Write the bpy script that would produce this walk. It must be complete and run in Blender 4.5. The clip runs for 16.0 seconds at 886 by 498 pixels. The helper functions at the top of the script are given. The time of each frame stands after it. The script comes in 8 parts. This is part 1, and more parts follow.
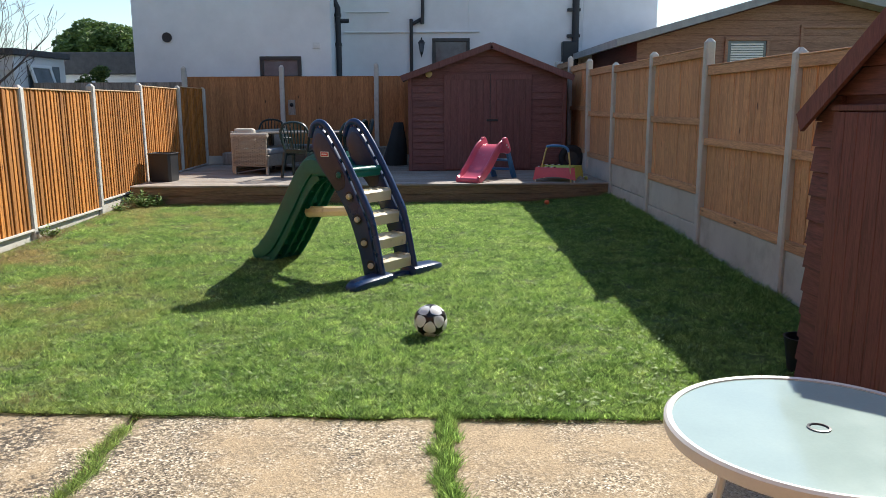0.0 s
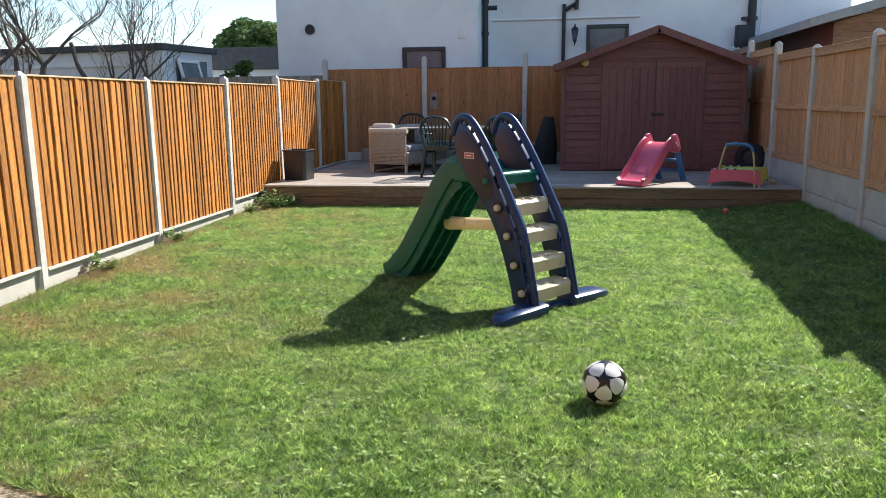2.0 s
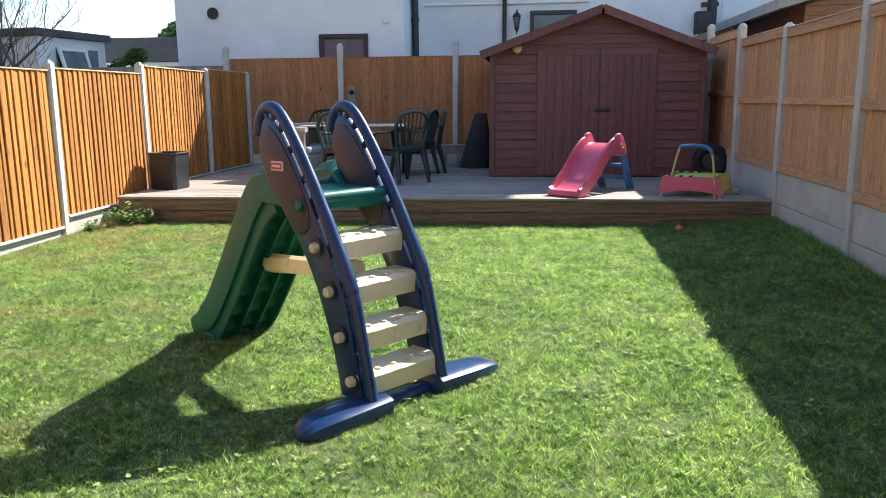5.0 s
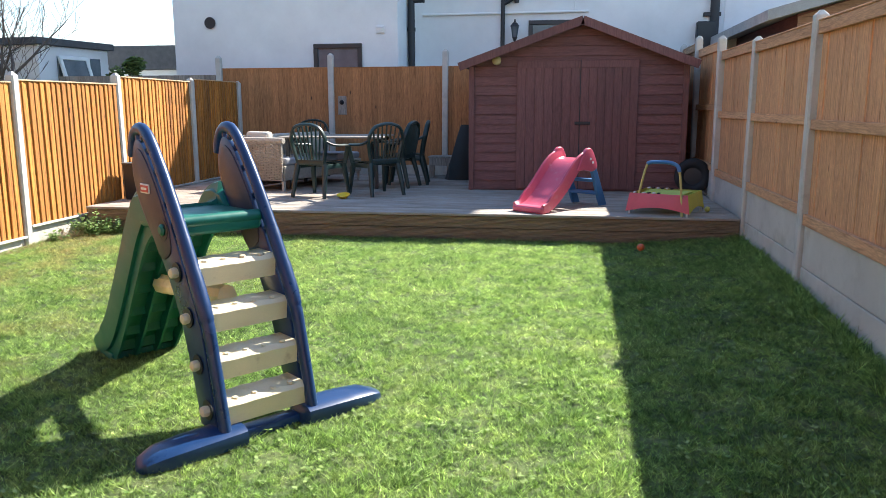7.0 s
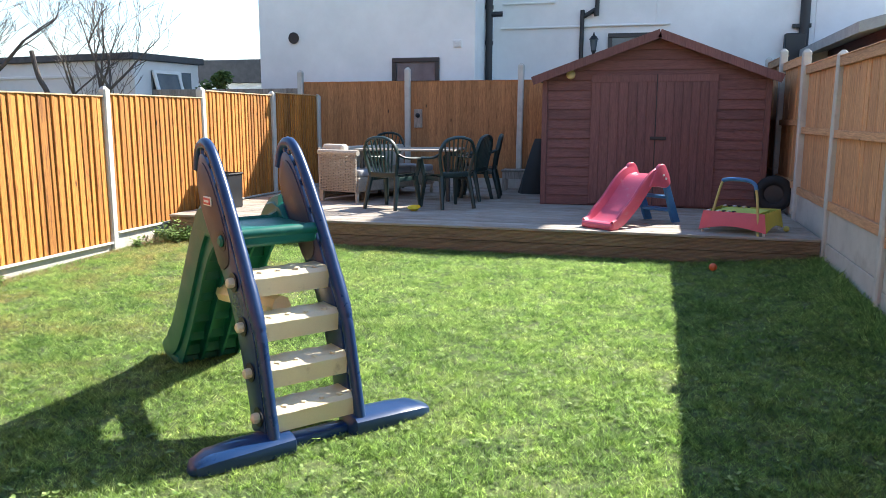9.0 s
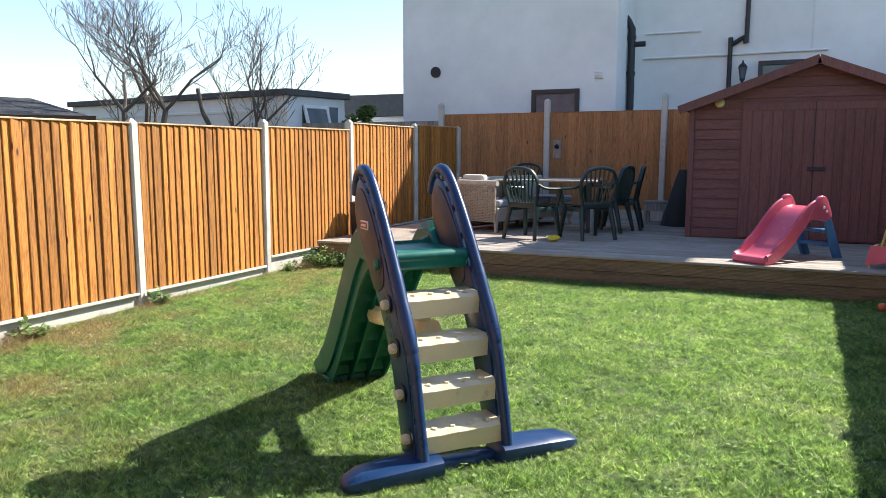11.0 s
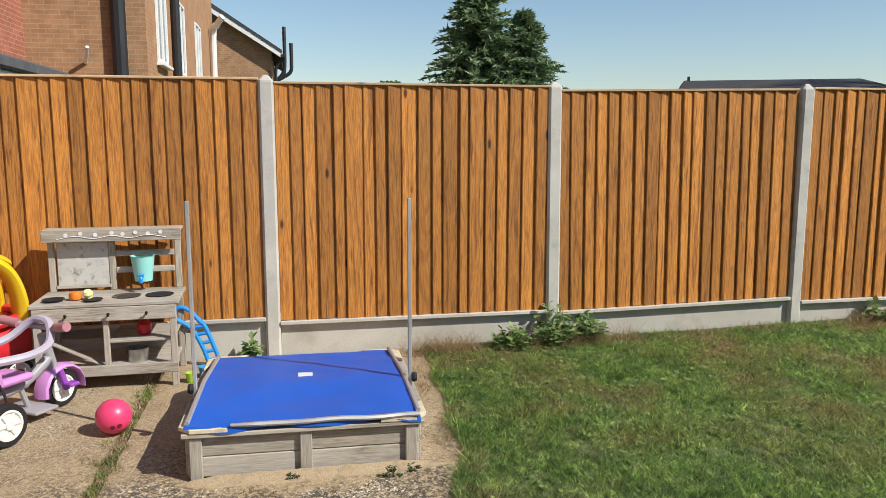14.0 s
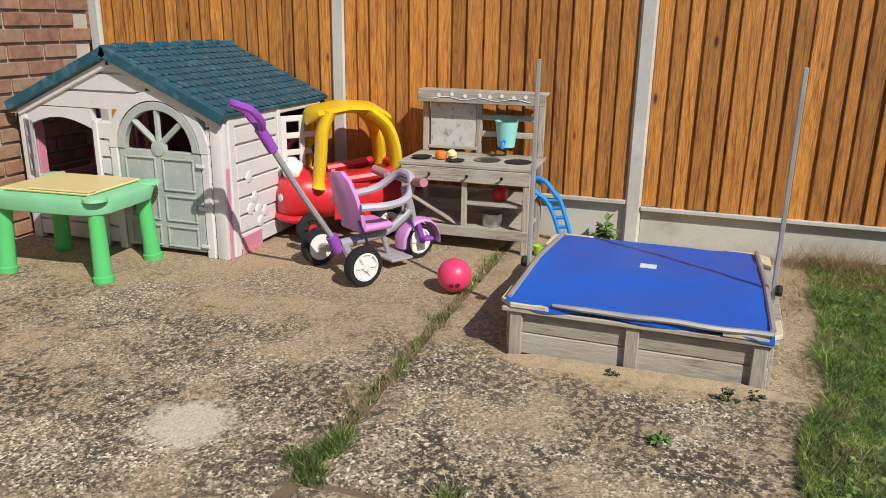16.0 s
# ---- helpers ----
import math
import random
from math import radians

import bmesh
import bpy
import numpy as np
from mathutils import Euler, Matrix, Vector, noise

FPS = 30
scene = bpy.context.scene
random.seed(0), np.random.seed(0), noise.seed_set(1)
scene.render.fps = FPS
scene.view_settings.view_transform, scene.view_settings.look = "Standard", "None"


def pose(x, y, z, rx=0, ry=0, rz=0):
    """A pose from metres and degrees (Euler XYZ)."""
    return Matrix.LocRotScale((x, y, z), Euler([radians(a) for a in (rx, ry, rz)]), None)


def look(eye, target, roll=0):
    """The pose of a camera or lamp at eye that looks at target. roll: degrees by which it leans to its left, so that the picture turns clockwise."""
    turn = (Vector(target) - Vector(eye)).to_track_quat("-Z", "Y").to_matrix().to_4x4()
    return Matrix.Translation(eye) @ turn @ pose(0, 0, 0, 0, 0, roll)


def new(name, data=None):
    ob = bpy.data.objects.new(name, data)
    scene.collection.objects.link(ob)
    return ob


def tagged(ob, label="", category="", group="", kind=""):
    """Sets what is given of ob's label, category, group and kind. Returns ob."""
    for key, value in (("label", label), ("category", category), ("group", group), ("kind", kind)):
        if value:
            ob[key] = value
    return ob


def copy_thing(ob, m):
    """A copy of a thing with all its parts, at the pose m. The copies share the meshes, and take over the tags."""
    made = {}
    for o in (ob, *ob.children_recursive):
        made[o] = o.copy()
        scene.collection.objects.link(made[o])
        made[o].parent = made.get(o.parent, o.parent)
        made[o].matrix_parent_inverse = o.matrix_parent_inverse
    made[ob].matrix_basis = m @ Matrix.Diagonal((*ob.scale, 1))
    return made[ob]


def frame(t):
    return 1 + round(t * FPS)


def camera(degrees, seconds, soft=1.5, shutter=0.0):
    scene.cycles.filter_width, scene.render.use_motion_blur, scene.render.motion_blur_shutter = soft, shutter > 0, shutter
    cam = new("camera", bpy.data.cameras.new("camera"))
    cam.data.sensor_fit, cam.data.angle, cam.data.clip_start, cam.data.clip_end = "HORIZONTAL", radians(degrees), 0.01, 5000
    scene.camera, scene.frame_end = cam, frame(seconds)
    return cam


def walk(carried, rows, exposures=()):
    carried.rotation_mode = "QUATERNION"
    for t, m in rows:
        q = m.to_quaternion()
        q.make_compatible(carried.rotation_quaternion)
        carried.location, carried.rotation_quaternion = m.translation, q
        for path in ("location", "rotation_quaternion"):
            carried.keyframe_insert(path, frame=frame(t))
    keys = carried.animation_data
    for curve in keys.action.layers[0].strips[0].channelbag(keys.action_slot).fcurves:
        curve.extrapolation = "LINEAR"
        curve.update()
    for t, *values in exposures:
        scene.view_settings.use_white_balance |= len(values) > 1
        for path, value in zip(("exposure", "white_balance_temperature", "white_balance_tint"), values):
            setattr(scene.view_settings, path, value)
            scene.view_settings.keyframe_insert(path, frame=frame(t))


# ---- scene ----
cam = camera(60.0, 16.0, soft=0.5)
PATH = [
    (0, (0.137, -0.052, 1.535), (0.198, 1.914, 1.17), -0.3),
    (0.5, (0.053, 0.221, 1.602), (-0.058, 2.184, 1.236), -0.4),
    (1, (0.007, 0.572, 1.493), (-0.203, 2.526, 1.124), -0.5),
    (1.5, (-0.003, 0.875, 1.477), (-0.27, 2.821, 1.104), -0.6),
    (2, (-0.037, 1.201, 1.513), (-0.334, 3.142, 1.137), -0.6),
    (2.5, (0.01, 1.598, 1.477), (-0.295, 3.538, 1.099), -0.6),
    (3, (-0.006, 1.956, 1.465), (-0.304, 3.897, 1.085), -0.6),
    (3.5, (0.005, 2.275, 1.497), (-0.278, 4.218, 1.119), -0.7),
    (4, (0.164, 2.584, 1.453), (-0.099, 4.531, 1.074), -0.7),
    (4.5, (0.333, 2.926, 1.456), (0.093, 4.875, 1.077), -0.7),
    (5, (0.497, 3.239, 1.423), (0.278, 5.191, 1.045), -0.5),
    (5.2, (0.563, 3.362, 1.452), (0.351, 5.314, 1.073), -0.5),
    (7.3, (1.327, 3.484, 1.499), (0.979, 5.42, 1.139), -0.1),
    (7.5, (1.366, 3.495, 1.495), (0.987, 5.425, 1.136), -0.1),
    (8, (1.395, 3.484, 1.505), (0.947, 5.4, 1.146), -0.1),
    (10.3, (1.344, 3.49, 1.533), (0.706, 5.365, 1.254), 0.1),
    (10.5, (1.328, 3.47, 1.524), (0.648, 5.331, 1.253), 0.0),
    (11, (1.292, 3.456, 1.494), (0.457, 5.256, 1.243), -0.0),
    (11.5, (1.26, 3.436, 1.468), (0.214, 5.124, 1.227), -0.1),
    (12, (1.207, 3.352, 1.462), (-0.069, 4.874, 1.223), 0.1),
    (12.5, (1.108, 3.23, 1.46), (-0.384, 4.54, 1.215), 0.1),
    (13, (1.011, 3.116, 1.454), (-0.671, 4.167, 1.199), 0.1),
    (13.5, (0.902, 3.092, 1.411), (-0.94, 3.828, 1.152), 0.0),
    (14, (0.776, 3.122, 1.398), (-1.165, 3.508, 1.113), -0.0),
    (14.5, (0.715, 3.146, 1.373), (-1.256, 3.179, 1.033), 0.1),
    (15, (0.645, 3.144, 1.331), (-1.295, 2.892, 0.915), 0.3),
    (15.5, (0.503, 3.195, 1.305), (-1.378, 2.738, 0.802), 0.5),
    (16, (0.391, 3.307, 1.277), (-1.429, 2.711, 0.701), 0.9),
]
walk(cam, [(t, look(eye, target, roll)) for t, eye, target, roll in PATH],
     [(0, 0.85), (1.5, 1.1), (3.5, 1.32), (5, 1.52), (8, 1.75), (10.5, 1.53), (11.5, 1.18), (12.5, 0.85), (13.5, 0.45), (14.5, 0.1), (16, 0.02)])

# ---- light ----
SUN = Vector((0.70, 0.90, 1.0)).normalized()
world = bpy.data.worlds.new("world")
scene.world = world
world.use_nodes = True
sky = world.node_tree.nodes.new("ShaderNodeTexSky")
sky.sky_type, sky.sun_disc = "NISHITA", False
sky.sun_elevation, sky.sun_rotation = math.asin(SUN.z), math.atan2(SUN.x, SUN.y)
sky.air_density, sky.dust_density, sky.ozone_density = 1.15, 0.2, 3.2
back = world.node_tree.nodes["Background"]
back.inputs["Strength"].default_value = 0.1
world.node_tree.links.new(sky.outputs[0], back.inputs["Color"])
lamp = bpy.data.lights.new("sun", "SUN")
lamp.energy, lamp.angle, lamp.color = 4.5, radians(0.53), (1.0, 0.95, 0.86)
sun = new("sun", lamp)
sun.matrix_world = look(SUN * 60, (0, 0, 0))

# ---- materials ----
MATS = {}


def nodes_of(name):
    m = bpy.data.materials.new(name)
    m.use_nodes = True
    nt = m.node_tree
    return m, nt, nt.nodes, nt.links, nt.nodes["Principled BSDF"]


def coords(nt, stretch=(1, 1, 1), world_space=False, shuffle=True):
    """Object coordinates, moved by a random amount for each object, stretched."""
    n, l = nt.nodes, nt.links
    mp = n.new("ShaderNodeMapping")
    mp.inputs["Scale"].default_value = stretch
    if world_space:
        geo = n.new("ShaderNodeNewGeometry")
        l.new(geo.outputs["Position"], mp.inputs["Vector"])
        return mp.outputs[0]
    tc = n.new("ShaderNodeTexCoord")
    src = tc.outputs["Object"]
    if shuffle:
        info = n.new("ShaderNodeObjectInfo")
        mul = n.new("ShaderNodeVectorMath")
        mul.operation = "MULTIPLY_ADD"
        l.new(info.outputs["Random"], mul.inputs[0])
        mul.inputs[1].default_value = (37.0, 51.0, 23.0)
        l.new(src, mul.inputs[2])
        src = mul.outputs[0]
    l.new(src, mp.inputs["Vector"])
    return mp.outputs[0]


def ramp(nt, fac, stops):
    r = nt.nodes.new("ShaderNodeValToRGB")
    while len(r.color_ramp.elements) < len(stops):
        r.color_ramp.elements.new(0.5)
    for e, (p, c) in zip(r.color_ramp.elements, stops):
        e.position, e.color = p, (*c, 1)
    nt.links.new(fac, r.inputs[0])
    return r.outputs[0]


def noise_tex(nt, vec, scale, detail=4.0, rough=0.55, distort=0.0):
    t = nt.nodes.new("ShaderNodeTexNoise")
    t.inputs["Scale"].default_value, t.inputs["Detail"].default_value = scale, detail
    t.inputs["Roughness"].default_value, t.inputs["Distortion"].default_value = rough, distort
    nt.links.new(vec, t.inputs["Vector"])
    return t.outputs[0]


def mix(nt, fac, a, b, mode="MIX"):
    m = nt.nodes.new("ShaderNodeMix")
    m.data_type, m.blend_type = "RGBA", mode
    for sock, v in ((m.inputs[0], fac), (m.inputs[6], a), (m.inputs[7], b)):
        if isinstance(v, (int, float)):
            sock.default_value = v
        elif isinstance(v, tuple):
            sock.default_value = (*v, 1)
        else:
            nt.links.new(v, sock)
    return m.outputs[2]


def bump(nt, bsdf, height, strength, dist=0.01):
    b = nt.nodes.new("ShaderNodeBump")
    b.inputs["Strength"].default_value, b.inputs["Distance"].default_value = strength, dist
    nt.links.new(height, b.inputs["Height"])
    nt.links.new(b.outputs[0], bsdf.inputs["Normal"])


def scaled(c, k):
    return tuple(min(1.0, v * k) for v in c)


def plain(name, c, rough=0.5, metal=0.0, var=0.12, scale=6.0, dirt=None, dirt_at=0.62, bumpy=0.05, fine=120.0):
    """A painted, plastic, metal or stone surface: two scales of variation, an optional dirt colour, fine relief."""
    m, nt, n, l, p = nodes_of(name)
    v = coords(nt)
    big = noise_tex(nt, v, scale)
    col = ramp(nt, big, [(0.3, scaled(c, 1 - var)), (0.7, scaled(c, 1 + var))])
    small = noise_tex(nt, v, fine, 2.0)
    col = mix(nt, 0.35, col, ramp(nt, small, [(0.3, scaled(c, 1 - var)), (0.7, scaled(c, 1 + var))]))
    if dirt:
        d = noise_tex(nt, v, scale * 2.3, 6.0, 0.65)
        mask = ramp(nt, d, [(dirt_at - 0.08, (0, 0, 0)), (dirt_at + 0.1, (0.8, 0.8, 0.8))])
        col = mix(nt, mask, col, dirt)
    l.new(col, p.inputs["Base Color"])
    p.inputs["Metallic"].default_value = metal
    rr = ramp(nt, big, [(0.2, (max(0.02, rough - 0.08),) * 3), (0.8, (min(1, rough + 0.1),) * 3)])
    l.new(rr, p.inputs["Roughness"])
    if bumpy:
        bump(nt, p, small, bumpy, 0.004)
    return m


def wood(name, c, dark, rough=0.75, axis=2, knots=True, grey=None, per=0.22):
    """Sawn timber: grain along one axis, knots, a shade of its own for each board."""
    m, nt, n, l, p = nodes_of(name)
    st = [14.0, 14.0, 14.0]
    st[axis] = 0.9
    v = coords(nt, tuple(st))
    st3 = [5.0, 5.0, 5.0]
    st3[axis] = 0.55
    field = noise_tex(nt, coords(nt, tuple(st3)), 1.5, 1.0, 0.4, 0.3)
    rings = n.new("ShaderNodeMath")
    rings.operation = "MULTIPLY"
    rings.inputs[1].default_value = 75.0
    l.new(field, rings.inputs[0])
    wave = n.new("ShaderNodeMath")
    wave.operation = "SINE"
    l.new(rings.outputs[0], wave.inputs[0])
    grain = noise_tex(nt, v, 2.2, 6.0, 0.6, 0.9)
    fine = noise_tex(nt, v, 14.0, 3.0, 0.6)
    col = ramp(nt, grain, [(0.36, scaled(dark, 0.85)), (0.47, c), (0.56, scaled(c, 1.05)), (0.72, scaled(c, 1.3))])
    col = mix(nt, 0.4, col, ramp(nt, fine, [(0.38, scaled(dark, 0.7)), (0.62, scaled(c, 1.3))]))
    line = ramp(nt, wave.outputs[0], [(0.35, (0, 0, 0)), (0.95, (0.26, 0.26, 0.26))])
    col = mix(nt, line, col, scaled(dark, 0.75))
    if knots:
        st2 = [9.0, 9.0, 9.0]
        st2[axis] = 3.2
        vk = coords(nt, tuple(st2))
        vo = n.new("ShaderNodeTexVoronoi")
        vo.inputs["Scale"].default_value = 0.62
        l.new(vk, vo.inputs["Vector"])
        k = ramp(nt, vo.outputs["Distance"], [(0.045, (1, 1, 1)), (0.085, (0, 0, 0))])
        halo = ramp(nt, vo.outputs["Distance"], [(0.06, (0.6, 0.6, 0.6)), (0.2, (0, 0, 0))])
        pick = n.new("ShaderNodeSeparateColor")
        l.new(vo.outputs["Color"], pick.inputs[0])
        some = ramp(nt, pick.outputs[0], [(0.32, (0, 0, 0)), (0.36, (1, 1, 1))])
        col = mix(nt, mix(nt, 1.0, halo, some, "MULTIPLY"), col, mix(nt, 0.5, c, dark))
        col = mix(nt, mix(nt, 1.0, k, some, "MULTIPLY"), col, scaled(dark, 0.3))
    if grey:
        vg = coords(nt, (1.5, 1.5, 1.5))
        g = ramp(nt, noise_tex(nt, vg, 1.8, 5.0), [(0.42, (0, 0, 0)), (0.68, (0.8, 0.8, 0.8))])
        col = mix(nt, g, col, grey)
    info = n.new("ShaderNodeObjectInfo")
    tone = ramp(nt, info.outputs["Random"], [(0.0, (1 - per,) * 3), (1.0, (1 + per * 0.6,) * 3)])
    col = mix(nt, 1.0, col, tone, "MULTIPLY")
    l.new(col, p.inputs["Base Color"])
    p.inputs["Roughness"].default_value = rough
    bump(nt, p, fine, 0.4, 0.003)
    return m


def concrete(name, c, speck=0.25, stain=None, rough=0.9, scale=3.0):
    m, nt, n, l, p = nodes_of(name)
    v = coords(nt)
    big = noise_tex(nt, v, scale, 6.0, 0.6)
    fine = noise_tex(nt, v, 160.0, 3.0, 0.7)
    col = ramp(nt, big, [(0.3, scaled(c, 0.82)), (0.7, scaled(c, 1.12))])
    col = mix(nt, speck, col, ramp(nt, fine, [(0.3, scaled(c, 0.5)), (0.7, scaled(c, 1.3))]))
    if stain:
        s = ramp(nt, noise_tex(nt, v, scale * 1.7, 8.0, 0.7), [(0.52, (0, 0, 0)), (0.72, (0.7, 0.7, 0.7))])
        col = mix(nt, s, col, stain)
    l.new(col, p.inputs["Base Color"])
    p.inputs["Roughness"].default_value = rough
    bump(nt, p, fine, 0.3, 0.003)
    return m


def slab_material():
    """Old exposed-aggregate concrete: chips, sand-coloured worn places, dark lichen."""
    m, nt, n, l, p = nodes_of("old aggregate concrete")
    v = coords(nt, world_space=True)
    vo = n.new("ShaderNodeTexVoronoi")
    vo.inputs["Scale"].default_value = 120.0
    l.new(v, vo.inputs["Vector"])
    sep = n.new("ShaderNodeSeparateColor")
    l.new(vo.outputs["Color"], sep.inputs[0])
    chips = ramp(nt, sep.outputs[0], [(0.0, (0.03, 0.026, 0.022)), (0.2, (0.12, 0.095, 0.063)), (0.55, (0.36, 0.29, 0.192)), (0.85, (0.58, 0.485, 0.345)), (1.0, (0.92, 0.83, 0.69))])
    sand = ramp(nt, noise_tex(nt, v, 95.0, 4.0, 0.75), [(0.32, (0.19, 0.135, 0.075)), (0.68, (0.6, 0.455, 0.28))])
    sepx = n.new("ShaderNodeSeparateXYZ")
    l.new(v, sepx.inputs[0])
    west = n.new("ShaderNodeMapRange")
    west.inputs["From Min"].default_value, west.inputs["From Max"].default_value = -0.6, -3.2
    l.new(sepx.outputs[0], west.inputs["Value"])
    # more sand where the children play, more lichen half-way
    worn_n = n.new("ShaderNodeMath")
    worn_n.operation = "MULTIPLY_ADD"
    worn_n.inputs[1].default_value = 0.22
    l.new(west.outputs[0], worn_n.inputs[0])
    l.new(noise_tex(nt, v, 1.7, 7.0, 0.66), worn_n.inputs[2])
    east = ramp(nt, west.outputs[0], [(0.0, (0.14,) * 3), (0.16, (0.0,) * 3)])
    more = n.new("ShaderNodeMath")
    more.operation = "ADD"
    l.new(worn_n.outputs[0], more.inputs[0])
    l.new(east, more.inputs[1])
    worn_n = more
    worn = ramp(nt, worn_n.outputs[0], [(0.52, (0.05, 0.05, 0.05)), (0.70, (0.92, 0.92, 0.92))])
    col = mix(nt, worn, chips, sand)
    # one pale bleached round where something stood
    away = n.new("ShaderNodeVectorMath")
    away.operation = "DISTANCE"
    away.inputs[1].default_value = (-1.47, 1.83, 0.0)
    l.new(v, away.inputs[0])
    ring = n.new("ShaderNodeMath")
    ring.operation = "MULTIPLY_ADD"
    ring.inputs[1].default_value = 0.3
    l.new(noise_tex(nt, v, 24.0, 6.0, 0.75), ring.inputs[0])
    l.new(away.outputs["Value"], ring.inputs[2])
    spot = ramp(nt, ring.outputs[0], [(0.26, (0.85, 0.85, 0.85)), (0.33, (0, 0, 0))])
    col = mix(nt, spot, col, ramp(nt, noise_tex(nt, v, 110.0, 4.0, 0.75), [(0.3, (0.36, 0.31, 0.23)), (0.7, (0.78, 0.72, 0.58))]))
    # sand trodden out along the sandpit's front
    near = n.new("ShaderNodeMapping")
    near.vector_type = "TEXTURE"
    near.inputs["Location"].default_value, near.inputs["Scale"].default_value = (-2.28, 3.15, 0.0), (0.42, 1.0, 1.0)
    l.new(v, near.inputs["Vector"])
    far = n.new("ShaderNodeVectorMath")
    far.operation = "LENGTH"
    l.new(near.outputs[0], far.inputs[0])
    rag = n.new("ShaderNodeMath")
    rag.operation = "MULTIPLY_ADD"
    rag.inputs[1].default_value = 1.3
    l.new(noise_tex(nt, v, 9.0, 8.0, 0.72), rag.inputs[0])
    l.new(far.outputs["Value"], rag.inputs[2])
    spill = ramp(nt, rag.outputs[0], [(0.85, (0.85, 0.85, 0.85)), (1.15, (0, 0, 0))])
    col = mix(nt, spill, col, ramp(nt, noise_tex(nt, v, 120.0, 4.0, 0.75), [(0.3, (0.27, 0.19, 0.1)), (0.7, (0.6, 0.45, 0.27))]))
    lich_n = noise_tex(nt, v, 3.0, 9.0, 0.72)
    lich = ramp(nt, lich_n, [(0.43, (0, 0, 0)), (0.54, (0.95, 0.95, 0.95))])
    spots = ramp(nt, noise_tex(nt, v, 34.0, 4.0, 0.75), [(0.47, (0, 0, 0)), (0.52, (1, 1, 1))])
    lich = mix(nt, 1.0, lich, spots, "MULTIPLY")
    band = ramp(nt, west.outputs[0], [(0.0, (0.35,) * 3), (0.35, (1.0,) * 3), (0.62, (0.85,) * 3), (0.9, (0.25,) * 3)])
    lich = mix(nt, 1.0, lich, band, "MULTIPLY")
    clear = ramp(nt, ring.outputs[0], [(0.26, (0, 0, 0)), (0.34, (1, 1, 1))])
    lich = mix(nt, 1.0, lich, clear, "MULTIPLY")
    col = mix(nt, lich, col, (0.036, 0.03, 0.024))
    l.new(col, p.inputs["Base Color"])
    p.inputs["Roughness"].default_value = 0.92
    bump(nt, p, vo.outputs["Distance"], 0.5, 0.004)
    return m


def lawn_material(name, blades):
    m, nt, n, l, p = nodes_of(name)
    v = coords(nt, world_space=True)
    patch = noise_tex(nt, v, 0.7, 5.0, 0.6)
    mid = noise_tex(nt, v, 6.0, 4.0, 0.6)
    green = ramp(nt, patch, [(0.3, (0.18, 0.29, 0.082)), (0.55, (0.265, 0.39, 0.12)), (0.75, (0.37, 0.47, 0.178))])
    green = mix(nt, 0.45, green, ramp(nt, mid, [(0.36, (0.08, 0.16, 0.046)), (0.5, (0.24, 0.36, 0.108)), (0.64, (0.46, 0.54, 0.215))]))
    tuft = ramp(nt, noise_tex(nt, v, 26.0, 3.0, 0.6), [(0.34, (0.5, 0.52, 0.5)), (0.5, (0.98, 0.98, 1.0)), (0.68, (1.5, 1.4, 1.45))])
    green = mix(nt, 1.0, green, tuft, "MULTIPLY")
    green = mix(nt, 1.0, green, (0.97, 1.0, 1.0), "MULTIPLY")
    dry = ramp(nt, noise_tex(nt, v, 1.1, 7.0, 0.68), [(0.46, (0, 0, 0)), (0.66, (0.85, 0.85, 0.85))])
    sepx = n.new("ShaderNodeSeparateXYZ")
    l.new(v, sepx.inputs[0])
    west = n.new("ShaderNodeMapRange")
    west.inputs["From Min"].default_value, west.inputs["From Max"].default_value = -0.8, -3.6
    west.inputs["To Min"].default_value, west.inputs["To Max"].default_value = 0.12, 1.5
    l.new(sepx.outputs[0], west.inputs["Value"])
    dry = mix(nt, 1.0, dry, west.outputs[0], "MULTIPLY")
    col = mix(nt, dry, green, (0.37, 0.30, 0.155))
    if blades:
        geo = n.new("ShaderNodeNewGeometry")
        tone = ramp(nt, geo.outputs["Random Per Island"], [(0.0, (0.2, 0.25, 0.18)), (0.3, (0.62, 0.68, 0.55)), (0.65, (1.15, 1.16, 1.0)), (0.88, (1.45, 1.4, 1.3)), (1.0, (2.3, 2.15, 2.3))])
        col = mix(nt, 1.0, col, tone, "MULTIPLY")
        tr = n.new("ShaderNodeBsdfTranslucent")
        l.new(mix(nt, 1.0, col, (1.4, 1.45, 1.25), "MULTIPLY"), tr.inputs["Color"])
        col = mix(nt, 1.0, col, (0.72, 0.70, 0.72), "MULTIPLY")
        sh = n.new("ShaderNodeMixShader")
        sh.inputs[0].default_value = 0.55
        l.new(p.outputs[0], sh.inputs[1])
        l.new(tr.outputs[0], sh.inputs[2])
        l.new(sh.outputs[0], n["Material Output"].inputs["Surface"])
        p.inputs["Roughness"].default_value = 0.55
    else:
        # floor colour cut down to stand in for the shade between blades
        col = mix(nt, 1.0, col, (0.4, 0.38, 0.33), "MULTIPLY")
        p.inputs["Roughness"].default_value = 0.95
        bump(nt, p, noise_tex(nt, v, 60.0, 4.0, 0.7), 0.8, 0.02)
    l.new(col, p.inputs["Base Color"])
    return m


